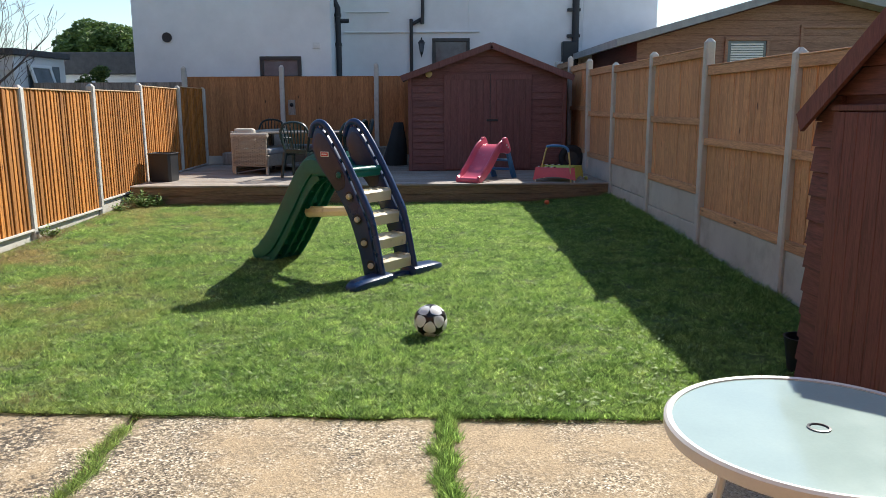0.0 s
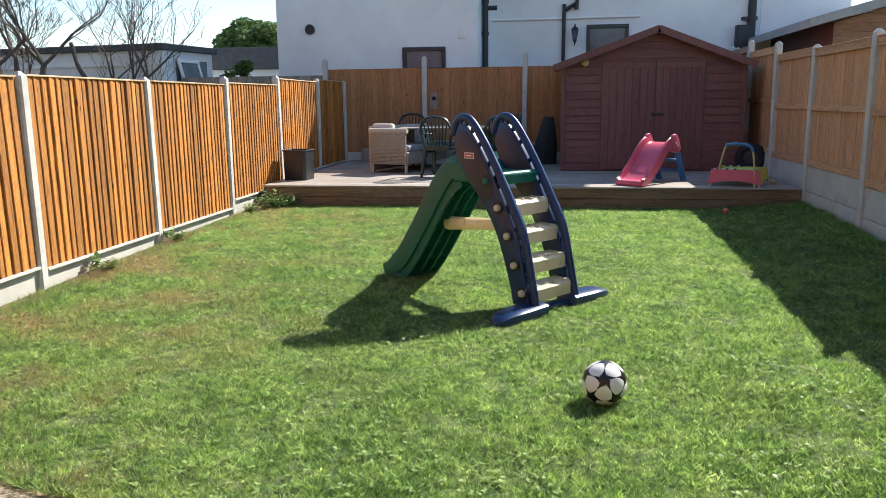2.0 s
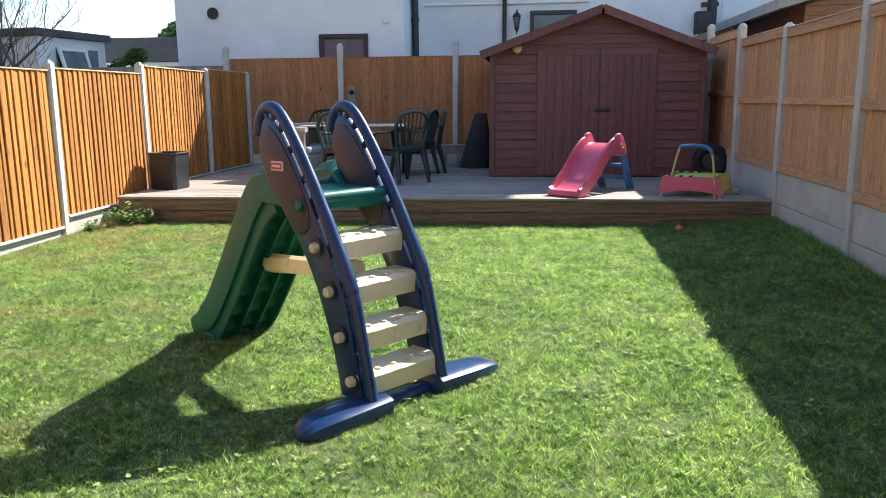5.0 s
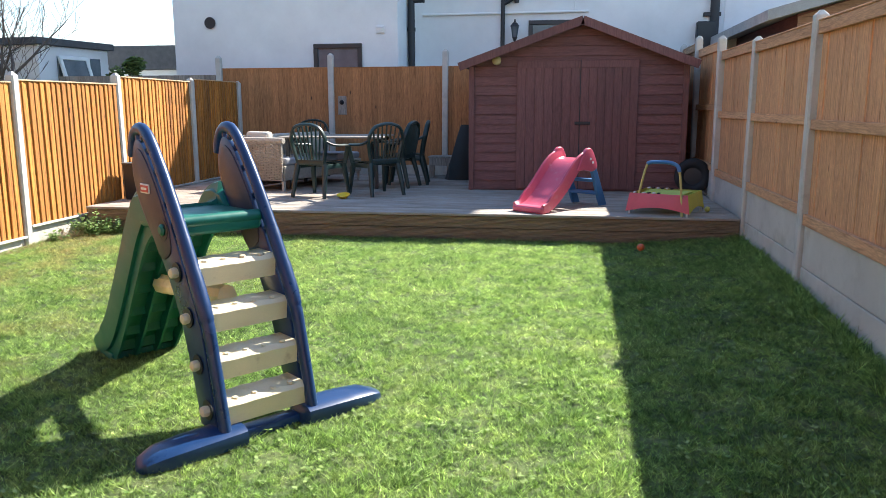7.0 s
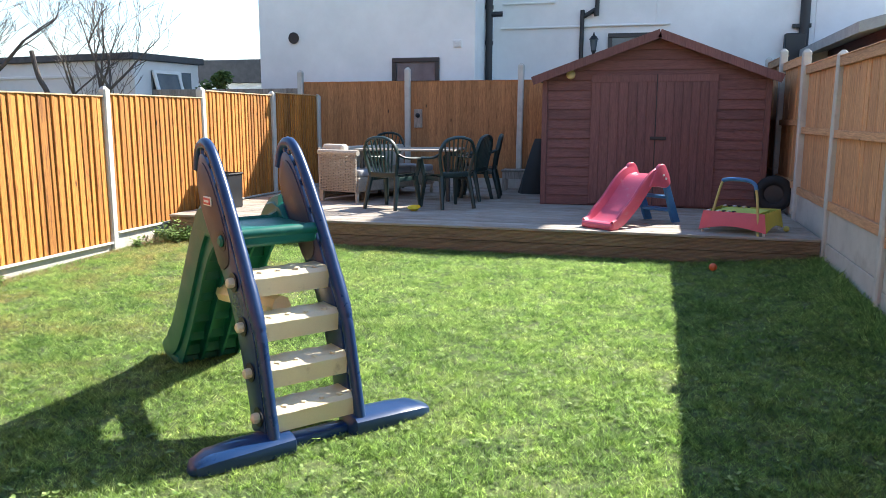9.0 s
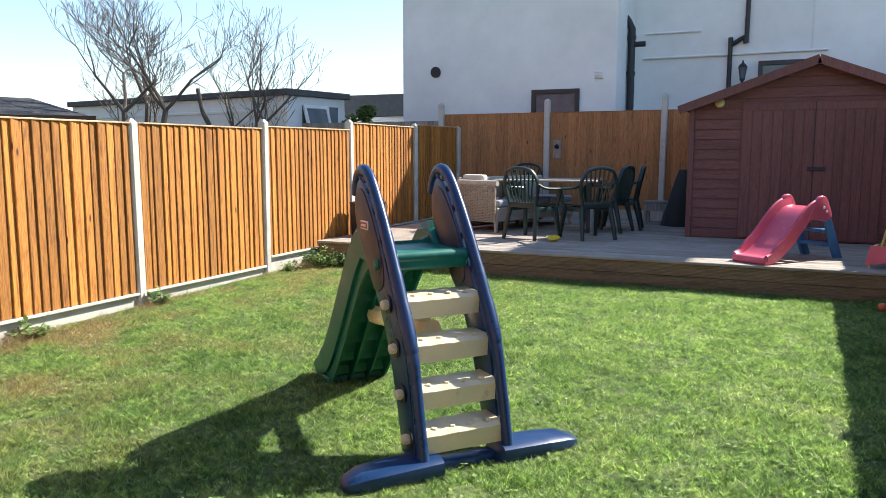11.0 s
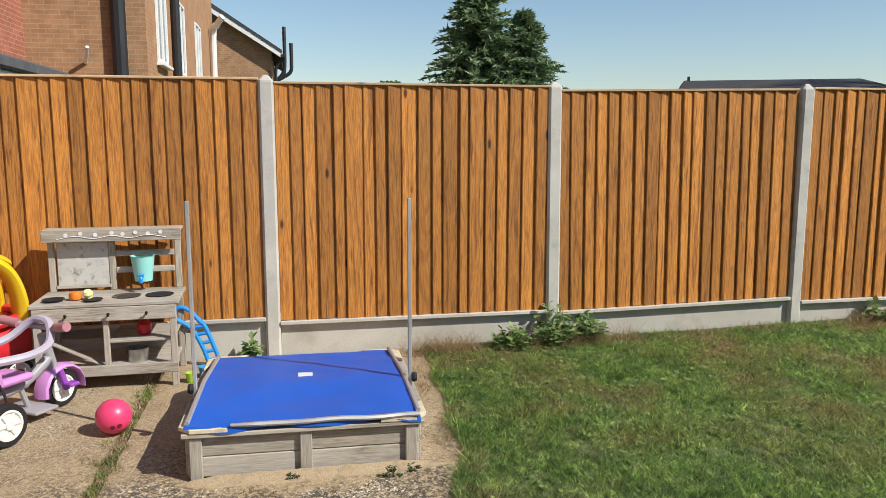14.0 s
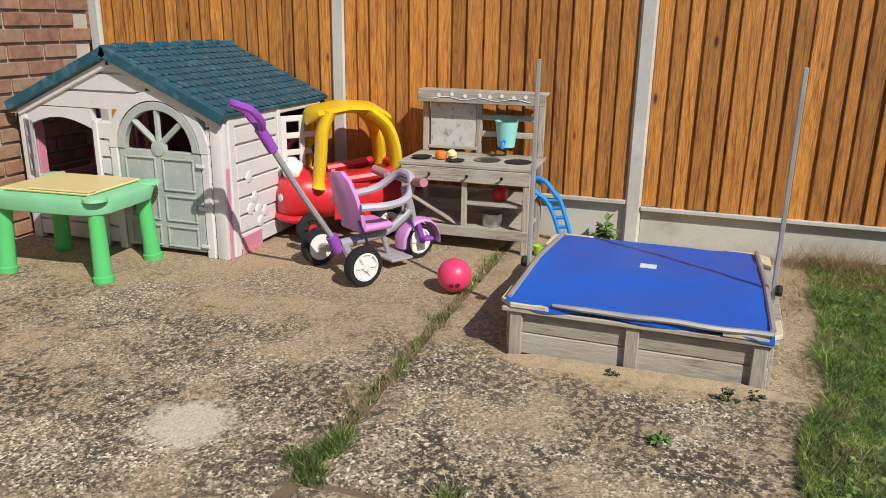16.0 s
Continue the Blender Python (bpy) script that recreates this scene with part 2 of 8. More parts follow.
def leaf_material(name, a, b):
    m, nt, n, l, p = nodes_of(name)
    geo = n.new("ShaderNodeNewGeometry")
    col = ramp(nt, geo.outputs["Random Per Island"], [(0.0, a), (1.0, b)])
    l.new(col, p.inputs["Base Color"])
    p.inputs["Roughness"].default_value = 0.6
    tr = n.new("ShaderNodeBsdfTranslucent")
    l.new(col, tr.inputs["Color"])
    sh = n.new("ShaderNodeMixShader")
    sh.inputs[0].default_value = 0.25
    l.new(p.outputs[0], sh.inputs[1])
    l.new(tr.outputs[0], sh.inputs[2])
    l.new(sh.outputs[0], n["Material Output"].inputs["Surface"])
    return m


def glass_material(name, c=(0.8, 0.85, 0.85), rough=0.03, trans=1.0):
    m, nt, n, l, p = nodes_of(name)
    p.inputs["Base Color"].default_value = (*c, 1)
    p.inputs["Roughness"].default_value = rough
    p.inputs["Transmission Weight"].default_value = trans
    p.inputs["IOR"].default_value = 1.45
    return m


def brick_material(name, a, b, c):
    m, nt, n, l, p = nodes_of(name)
    v = coords(nt)
    info = n.new("ShaderNodeObjectInfo")
    geo = n.new("ShaderNodeNewGeometry")
    add = n.new("ShaderNodeMath")
    add.operation = "ADD"
    l.new(info.outputs["Random"], add.inputs[0])
    l.new(geo.outputs["Random Per Island"], add.inputs[1])
    fr = n.new("ShaderNodeMath")
    fr.operation = "FRACT"
    l.new(add.outputs[0], fr.inputs[0])
    col = ramp(nt, fr.outputs[0], [(0.0, a), (0.5, b), (1.0, c)])
    g = noise_tex(nt, v, 18.0, 6.0, 0.7)
    col = mix(nt, 0.55, col, ramp(nt, g, [(0.3, scaled(a, 0.6)), (0.7, scaled(b, 1.35))]))
    l.new(col, p.inputs["Base Color"])
    p.inputs["Roughness"].default_value = 0.9
    bump(nt, p, noise_tex(nt, v, 90.0, 4.0, 0.7), 0.4, 0.004)
    return m


M_FENCE = wood("golden stained larch", (0.51, 0.205, 0.036), (0.21, 0.066, 0.011), per=0.34)
M_FENCE_B = wood("brown stained pine", (0.44, 0.20, 0.075), (0.26, 0.11, 0.042), per=0.18)
M_FENCE_R = wood("pale brown pine boards", (0.62, 0.325, 0.155), (0.43, 0.2, 0.09), per=0.12)
M_RAIL = wood("sawn pine rail", (0.58, 0.40, 0.23), (0.4, 0.25, 0.14), axis=1, per=0.15)
M_RAILR = wood("brown pine rail", (0.60, 0.33, 0.17), (0.42, 0.21, 0.1), axis=1, per=0.12)
M_POST = concrete("pale concrete", (0.56, 0.535, 0.48), 0.2, (0.33, 0.32, 0.28))
M_GRAVEL = concrete("gravel board concrete", (0.55, 0.52, 0.455), 0.25, (0.34, 0.31, 0.25), scale=1.6)
M_DECK = wood("weathered decking", (0.34, 0.285, 0.23), (0.21, 0.172, 0.135), axis=0, grey=(0.4, 0.365, 0.325), knots=False)
M_FASCIA = wood("reeded fascia timber", (0.30, 0.21, 0.13), (0.16, 0.11, 0.07), axis=0, knots=False)
M_SHED = wood("red-brown stained shiplap", (0.195, 0.083, 0.072), (0.15, 0.063, 0.056), axis=0, knots=False, per=0.15)
M_SHEDV = wood("red-brown stained planks", (0.195, 0.083, 0.072), (0.15, 0.063, 0.056), axis=2, knots=False, per=0.15)
M_NSHED = wood("bright red-brown shiplap", (0.155, 0.054, 0.042), (0.10, 0.034, 0.027), axis=1, knots=False, per=0.12)
M_NSHEDV = wood("bright red-brown planks", (0.16, 0.056, 0.043), (0.105, 0.035, 0.028), axis=2, knots=False, per=0.12)
M_FELT = plain("grey roofing felt", (0.10, 0.10, 0.105), 0.95, var=0.3, scale=8, bumpy=0.5)
M_FELTD = plain("black roofing felt", (0.045, 0.045, 0.048), 0.95, var=0.3, scale=8, bumpy=0.5)
M_RENDER = concrete("white painted render", (0.85, 0.85, 0.84), 0.06, None, scale=0.5)
M_BLACKP = plain("black plastic pipe", (0.018, 0.02, 0.024), 0.45)
M_DARKF = plain("dark grey window frame", (0.03, 0.032, 0.035), 0.4)
M_WHITEP = plain("white plastic", (0.8, 0.8, 0.78), 0.4, var=0.05)
M_WINDOW = plain("dark window glass", (0.11, 0.135, 0.155), 0.12, var=0.4, scale=3, bumpy=0)
M_WINDOW.node_tree.nodes["Principled BSDF"].inputs["Specular IOR Level"].default_value = 0.5
M_SLAB = slab_material()
M_SOIL = concrete("dry soil", (0.19, 0.135, 0.085), 0.5, (0.10, 0.07, 0.045))
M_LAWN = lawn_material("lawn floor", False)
M_GRASS = lawn_material("grass blades", True)
M_WEED = leaf_material("weed leaves", (0.07, 0.15, 0.035), (0.25, 0.36, 0.11))
M_DRY = leaf_material("dry grass", (0.28, 0.2, 0.1), (0.45, 0.36, 0.2))
M_STRAW = leaf_material("brown straw", (0.24, 0.15, 0.07), (0.5, 0.37, 0.2))
M_CONIFER = leaf_material("conifer needles", (0.08, 0.145, 0.075), (0.32, 0.41, 0.2))
M_SHRUB = leaf_material("green leaves", (0.05, 0.1, 0.025), (0.17, 0.25, 0.07))
M_BARK = plain("grey bark", (0.11, 0.092, 0.08), 0.9, var=0.3, scale=20, bumpy=0.5)
M_BRICK = brick_material("red-brown brick", (0.22, 0.10, 0.065), (0.36, 0.19, 0.115), (0.30, 0.235, 0.15))
M_BRICKN = brick_material("orange-brown brick", (0.27, 0.13, 0.06), (0.38, 0.2, 0.1), (0.30, 0.17, 0.09))
M_BRICKR = brick_material("red brick", (0.28, 0.085, 0.05), (0.38, 0.13, 0.075), (0.24, 0.08, 0.06))
M_MORTAR = concrete("pale mortar", (0.52, 0.45, 0.37), 0.3)

# ---- builders ----


def part(name, bm, material, parent=None, label="", smooth=False, m=None):
    me = bpy.data.meshes.new(name)
    bm.to_mesh(me)
    bm.free()
    if smooth:
        me.shade_smooth()
        me.set_sharp_from_angle(angle=radians(38))
    me.materials.append(material)
    ob = new(name, me)
    if parent is not None:
        ob.parent = parent
    if m is not None:
        ob.matrix_local = m
    if label:
        ob["label"] = label
    return ob


def share(name, mesh, parent, m):
    """One more object on a mesh that exists already."""
    ob = new(name, mesh)
    ob.parent = parent
    ob.matrix_local = m
    return ob


def thing(name, label, category, m=None, group="", kind=""):
    ob = new(name)
    ob.empty_display_size = 0.1
    if m is not None:
        ob.matrix_local = m
    return tagged(ob, label, category, group, kind)


def add_box(bm, x0, x1, y0, y1, z0, z1, bevel=0.0, m=None, seg=1):
    r = bmesh.ops.create_cube(bm, size=1.0)
    vs = r["verts"]
    for v in vs:
        v.co = Vector((x0 + (v.co.x + 0.5) * (x1 - x0), y0 + (v.co.y + 0.5) * (y1 - y0), z0 + (v.co.z + 0.5) * (z1 - z0)))
    if bevel:
        es = list({e for v in vs for e in v.link_edges})
        r = bmesh.ops.bevel(bm, geom=es, offset=bevel, segments=seg, profile=0.5, affect="EDGES")
        vs = list({v for f in r["faces"] for v in f.verts} | {v for v in vs if v.is_valid})
    if m is not None:
        bmesh.ops.transform(bm, matrix=m, verts=vs)
    return vs


def box(x0, x1, y0, y1, z0, z1, bevel=0.0, seg=1):
    bm = bmesh.new()
    add_box(bm, x0, x1, y0, y1, z0, z1, bevel, None, seg)
    return bm


def smooth_path(pts, n):
    """Points along a smooth curve through pts."""
    P = [Vector(p) for p in pts]
    P = [2 * P[0] - P[1]] + P + [2 * P[-1] - P[-2]]
    out = []
    for i in range(1, len(P) - 2):
        for k in range(n):
            t = k / n
            a, b, c, d = P[i - 1], P[i], P[i + 1], P[i + 2]
            out.append(0.5 * ((2 * b) + (c - a) * t + (2 * a - 5 * b + 4 * c - d) * t * t + (3 * b - a - 3 * c + d) * t ** 3))
    out.append(P[-2])
    return out


def add_tube(bm, pts, r, sides=8, caps=True, squash=1.0, closed=False):
    """A tube along pts; r is one radius or one for each point."""
    pts = [Vector(p) for p in pts]
    rs = r if isinstance(r, (list, tuple)) else [r] * len(pts)
    up = Vector((0, 0, 1))
    rings = []
    last = None
    for i, p in enumerate(pts):
        if closed:
            d = pts[(i + 1) % len(pts)] - pts[i - 1]
        else:
            d = pts[min(i + 1, len(pts) - 1)] - pts[max(i - 1, 0)]
        d.normalize()
        if last is None:
            s = d.cross(up) if abs(d.dot(up)) < 0.95 else d.cross(Vector((1, 0, 0)))
        else:
            s = last - d * last.dot(d)
        s.normalize()
        last = s
        u = s.cross(d)
        rings.append([bm.verts.new(p + rs[i] * (math.cos(2 * math.pi * k / sides) * s + squash * math.sin(2 * math.pi * k / sides) * u)) for k in range(sides)])
    pairs = list(zip(rings, rings[1:]))
    if closed:
        pairs.append((rings[-1], rings[0]))
    for a, b in pairs:
        for k in range(sides):
            bm.faces.new((a[k], a[(k + 1) % sides], b[(k + 1) % sides], b[k]))
    if caps and not closed:
        bm.faces.new(rings[0])
        bm.faces.new(rings[-1][::-1])


def tube(pts, r, sides=8, squash=1.0, closed=False):
    bm = bmesh.new()
    add_tube(bm, pts, r, sides, True, squash, closed)
    bmesh.ops.recalc_face_normals(bm, faces=bm.faces)
    return bm


def add_lathe(bm, prof, sides=20, m=None):
    """A turned body: (radius, height) pairs round z."""
    rings = []
    made = []
    for r, z in prof:
        ring = [bm.verts.new((r * math.cos(2 * math.pi * k / sides), r * math.sin(2 * math.pi * k / sides), z)) for k in range(sides)]
        rings.append(ring)
        made += ring
    for a, b in zip(rings, rings[1:]):
        for k in range(sides):
            bm.faces.new((a[k], a[(k + 1) % sides], b[(k + 1) % sides], b[k]))
    bm.faces.new(rings[0][::-1])
    bm.faces.new(rings[-1])
    if m is not None:
        bmesh.ops.transform(bm, matrix=m, verts=made)


def lathe(prof, sides=20, m=None):
    bm = bmesh.new()
    add_lathe(bm, prof, sides, m)
    return bm


def add_plate(bm, outline, t0, t1, axis=0, bevel=0.0, seg=2):
    """An outline in a plane, given thickness along axis from t0 to t1 (0: outline is (y, z); 1: (x, z); 2: (x, y))."""
    def at(p, t):
        return {0: (t, p[0], p[1]), 1: (p[0], t, p[1]), 2: (p[0], p[1], t)}[axis]
    a = [bm.verts.new(at(p, t0)) for p in outline]
    b = [bm.verts.new(at(p, t1)) for p in outline]
    fa, fb = bm.faces.new(a), bm.faces.new(b[::-1])
    n = len(outline)
    for k in range(n):
        bm.faces.new((a[(k + 1) % n], a[k], b[k], b[(k + 1) % n]))
    bmesh.ops.recalc_face_normals(bm, faces=bm.faces)
    if bevel:
        es = list(fa.edges) + list(fb.edges)
        bmesh.ops.bevel(bm, geom=es, offset=bevel, segments=seg, profile=0.5, affect="EDGES")


def plate(outline, t0, t1, axis=0, bevel=0.0, seg=2):
    bm = bmesh.new()
    add_plate(bm, outline, t0, t1, axis, bevel, seg)
    return bm


def loft(sections):
    """A skin over sections with equal numbers of points, closed round and capped."""
    bm = bmesh.new()
    rings = [[bm.verts.new(p) for p in s] for s in sections]
    n = len(rings[0])
    for a, b in zip(rings, rings[1:]):
        for k in range(n):
            bm.faces.new((a[k], a[(k + 1) % n], b[(k + 1) % n], b[k]))
    bm.faces.new(rings[0][::-1])
    bm.faces.new(rings[-1])
    bmesh.ops.recalc_face_normals(bm, faces=bm.faces)
    return bm


def raw(name, verts, faces, material, parent=None, label=""):
    me = bpy.data.meshes.new(name)
    me.from_pydata(verts, [], faces)
    me.update()
    me.materials.append(material)
    ob = new(name, me)
    if parent is not None:
        ob.parent = parent
    if label:
        ob["label"] = label
    return ob


def step(a, b, v):
    t = min(1.0, max(0.0, (v - a) / (b - a)))
    return t * t * (3 - 2 * t)


def ground_z(x, y):
    """The lawn's height: level by the patio, rising gently to the deck and along the right-hand fence."""
    z = 0.10 * step(4.5, 11.4, y) + 0.09 * step(1.8, 3.0, x) * step(6.0, 10.0, y)
    return z + 0.008 * noise.noise(Vector((x * 1.3, y * 1.3, 0.0)))


def lawn_edge(x):
    return 3.58 - 0.075 * (x - 0.0) * (1 if x < 0 else 0.8) + 0.1 * step(-1.9, -2.5, x) + 0.035 * noise.noise(Vector((x * 3.0, 5.0, 0.0)))

# ---- ground, lawn, patio ----
raw("ground", [(-300, -300, -0.08), (300, -300, -0.08), (300, 300, -0.08), (-300, 300, -0.08)], [(0, 1, 2, 3)], M_LAWN)
tagged(bpy.data.objects["ground"], "rough ground round the garden", "ground", kind="structure")


def lawn():
    xs = np.linspace(-4.2, 3.02, 96)
    verts, faces = [], []
    rows = 110
    for x in xs:
        e = lawn_edge(x)
        for j in range(rows + 1):
            y = e + (11.5 - e) * (j / rows)
            verts.append((x, y, ground_z(x, y) + 0.012 * (j > 0) - 0.06 * (j == 0)))
    n = rows + 1
    for i in range(len(xs) - 1):
        for j in range(rows):
            faces.append((i * n + j, (i + 1) * n + j, (i + 1) * n + j + 1, i * n + j + 1))
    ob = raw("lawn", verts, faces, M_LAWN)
    tagged(ob, "short mown lawn with dry brown patches", "lawn", kind="structure")


lawn()


def grass_mesh(name, pts, heights, material, lean, width, rng):
    """Blades of grass, one triangle each, at the points given."""
    n = len(pts)
    ang = rng.uniform(0, 2 * np.pi, n)
    tip = rng.uniform(0, 2 * np.pi, n)
    w = width * rng.uniform(0.6, 1.3, n)
    L = lean * rng.uniform(0.3, 1.3, n) * heights
    v = np.empty((n, 3, 3), dtype=np.float32)
    v[:, 0, :] = pts
    v[:, 1, :] = pts
    v[:, 2, :] = pts
    v[:, 0, 0] -= np.cos(ang) * w / 2
    v[:, 0, 1] -= np.sin(ang) * w / 2
    v[:, 1, 0] += np.cos(ang) * w / 2
    v[:, 1, 1] += np.sin(ang) * w / 2
    v[:, 2, 0] += np.cos(tip) * L
    v[:, 2, 1] += np.sin(tip) * L
    v[:, 2, 2] += heights
    me = bpy.data.meshes.new(name)
    me.vertices.add(n * 3)
    me.loops.add(n * 3)
    me.polygons.add(n)
    me.vertices.foreach_set("co", v.ravel())
    me.loops.foreach_set("vertex_index", np.arange(n * 3, dtype=np.int32))
    me.polygons.foreach_set("loop_start", np.arange(0, n * 3, 3, dtype=np.int32))
    me.update()
    me.materials.append(material)
    return new(name, me)


def grow_lawn():
    rng = np.random.default_rng(4)
    tufts_n, each = 86000, 20
    n = tufts_n * each
    cx = rng.uniform(-4.15, 3.0, tufts_n)
    cy = 3.2 + (11.42 - 3.2) * rng.uniform(0, 1, tufts_n) ** 1.3
    wide = rng.uniform(0.007, 0.024, tufts_n)
    tall = rng.uniform(0.6, 1.35, tufts_n)
    x = np.clip(np.repeat(cx, each) + rng.normal(0, 1, n) * np.repeat(wide, each), -4.15, 3.0)
    y = np.clip(np.repeat(cy, each) + rng.normal(0, 1, n) * np.repeat(wide, each), 3.2, 11.42)
    tall = np.repeat(tall, each)
    keep = np.array([lawn_edge(a) - 0.015 for a in np.linspace(-4.2, 3.1, 400)])
    e = np.interp(x, np.linspace(-4.2, 3.1, 400), keep)
    ok = y > e
    x, y, e, tall = x[ok], y[ok], e[ok], tall[ok]
    gx = np.linspace(-4.2, 3.1, 120)
    gy = np.linspace(3.2, 11.6, 130)
    grid = np.array([[ground_z(a, b) for b in gy] for a in gx])
    fx = np.clip((x - gx[0]) / (gx[1] - gx[0]), 0, 118.99)
    fy = np.clip((y - gy[0]) / (gy[1] - gy[0]), 0, 128.99)
    i, j = fx.astype(int), fy.astype(int)
    a, b = fx - i, fy - j
    z = grid[i, j] * (1 - a) * (1 - b) + grid[i + 1, j] * a * (1 - b) + grid[i, j + 1] * (1 - a) * b + grid[i + 1, j + 1] * a * b
    clump = np.sin(x * 7.1 + np.sin(y * 5.3)) * np.sin(y * 6.7 + np.sin(x * 4.1))
    h = (0.008 + 0.026 * rng.uniform(0, 1, len(x)) ** 1.6) * (1 + 0.35 * clump) * tall
    edge = np.exp(-(y - e) / 0.05) + np.exp(-(3.0 - x) / 0.12) + 0.6 * np.exp(-(x + 4.15) / 0.06) + 0.8 * np.exp(-(11.42 - y) / 0.06)
    h = h * (1 + 0.7 * np.clip(edge, 0, 1) * rng.uniform(0.3, 1.2, len(x)))
    pts = np.stack([x, y, z + 0.008], 1)
    ob = grass_mesh("lawn_grass", pts, h, M_GRASS, 1.35, 0.0056, rng)
    tagged(ob, "short green grass blades of the lawn", "grass", kind="stuff")


grow_lawn()


def patio():
    top = thing("patio", "worn aggregate concrete patio in slabs with grassy joints", "patio", kind="structure")
    cells = [(-4.2, 0.205, -0.45, 2.28, False), (-4.2, -1.345, 2.34, None, True), (-1.295, 0.205, 2.34, None, True), (0.275, 3.3, -0.45, None, True)]
    for x0, x1, y0, y1, edge in cells:
        bm = bmesh.new()
        nx, ny = 36, 24
        vs = []
        for i in range(nx + 1):
            x = x0 + (x1 - x0) * i / nx
            ye = (lawn_edge(x) + 0.02) if edge else y1
            col = []
            for j in range(ny + 1):
                y = y0 + (ye - y0) * j / ny
                dx = 0.012 * noise.noise(Vector((x0 * 9, y * 7, 1))) if i in (0, nx) else 0
                dy = 0.014 * noise.noise(Vector((x * 7, y0 * 9, 2))) if j in (0, ny) else 0
                rim = 0.008 if i in (0, nx) or j in (0, ny) else 0
                col.append(bm.verts.new((x + dx, y + dy, 0.004 * noise.noise(Vector((x * 2, y * 2, 3))) - rim)))
            vs.append(col)
        for i in range(nx):
            for j in range(ny):
                bm.faces.new((vs[i][j], vs[i + 1][j], vs[i + 1][j + 1], vs[i][j + 1]))
        ring = [v for v in bm.verts if v.is_boundary]
        es = [e for e in bm.edges if e.is_boundary]
        r = bmesh.ops.extrude_edge_only(bm, edges=es)
        for v in r["geom"]:
            if isinstance(v, bmesh.types.BMVert):
                v.co.z = -0.1
        part("concrete_slab", bm, M_SLAB, top, smooth=True)
    part("joint_soil", box(-4.2, 3.3, -0.45, 3.95, -0.09, -0.022), M_SOIL, top, "dry soil in the joints")


patio()

# ---- fences ----
BOARD = {}


def post(fence, x, y, top, foot=-0.1, w=0.095):
    bm = bmesh.new()
    h = w / 2
    c = 0.014
    ring = [(-h + c, -h), (h - c, -h), (h, -h + c), (h, h - c), (h - c, h), (-h + c, h), (-h, h - c), (-h, -h + c)]
    secs = [[(a, b, z) for a, b in ring] for z in (foot, top - 0.045)]
    secs.append([(a * 0.96, b * 0.96, top - 0.035) for a, b in ring])
    secs.append([(a * 0.3, b * 0.3, top) for a, b in ring])
    return part("fence_post", loft(secs), M_POST, fence, "pale concrete post with a pointed cap", m=pose(x, y, 0, random.uniform(-0.5, 0.5), random.uniform(-0.5, 0.5), 0))


def feather_mesh(h, w, mat):
    """One feather-edge board: thick at the low edge, thin at the other, standing on z = 0, face towards +x."""
    key = ("f", round(h, 2), round(w, 3), mat.name)
    if key not in BOARD:
        bm = bmesh.new()
        prof = [(0.0, 0.0), (0.0255, 0.0), (0.028, 0.005), (0.0115, w + 0.01), (0.0, w + 0.01)]
        add_plate(bm, prof, 0.0, h, axis=2)
        me = bpy.data.meshes.new("board")
        bm.to_mesh(me)
        bm.free()
        me.materials.append(mat)
        BOARD[key] = me
    return BOARD[key]


def flat_mesh(h, w, mat):
    key = ("b", round(h, 2), round(w, 3), mat.name)
    if key not in BOARD:
        bm = box(-0.007, 0.007, 0.0015, w - 0.0015, 0, h, 0.003)
        me = bpy.data.meshes.new("board")
        bm.to_mesh(me)
        bm.free()
        me.materials.append(mat)
        BOARD[key] = me
    return BOARD[key]


def gravel(fence, x0, x1, y0, y1, z0, z1):
    along_x = abs(x1 - x0) > abs(y1 - y0)
    bm = bmesh.new()
    if along_x:
        add_box(bm, x0, x1, y0 - 0.022, y0 + 0.022, z0, z1, 0.006)
    else:
        add_box(bm, x0 - 0.022, x0 + 0.022, y0, y1, z0, z1, 0.006)
    return part("gravel_board", bm, M_GRAVEL, fence, "pale concrete gravel board")


LEFT_X = -4.23
LP = [-0.80, 1.076, 2.99, 4.89, 6.78, 8.66, 10.53, 12.39, 14.29, 15.96]
LTOP = [1.83, 1.82, 1.79, 1.775, 1.785, 1.795, 1.86, 1.925, 1.935, 1.94]
LPAN = [1.79, 1.772, 1.75, 1.75, 1.762, 1.763, 1.79, 1.885, 1.925]
LGRAV = [0.25, 0.255, 0.225, 0.235, 0.205, 0.21, 0.31, 0.42, 0.42]


def panel(fence, m):
    ob = new("fence_panel")
    ob.empty_display_size = 0.1
    ob.parent = fence
    ob.matrix_local = m
    return ob


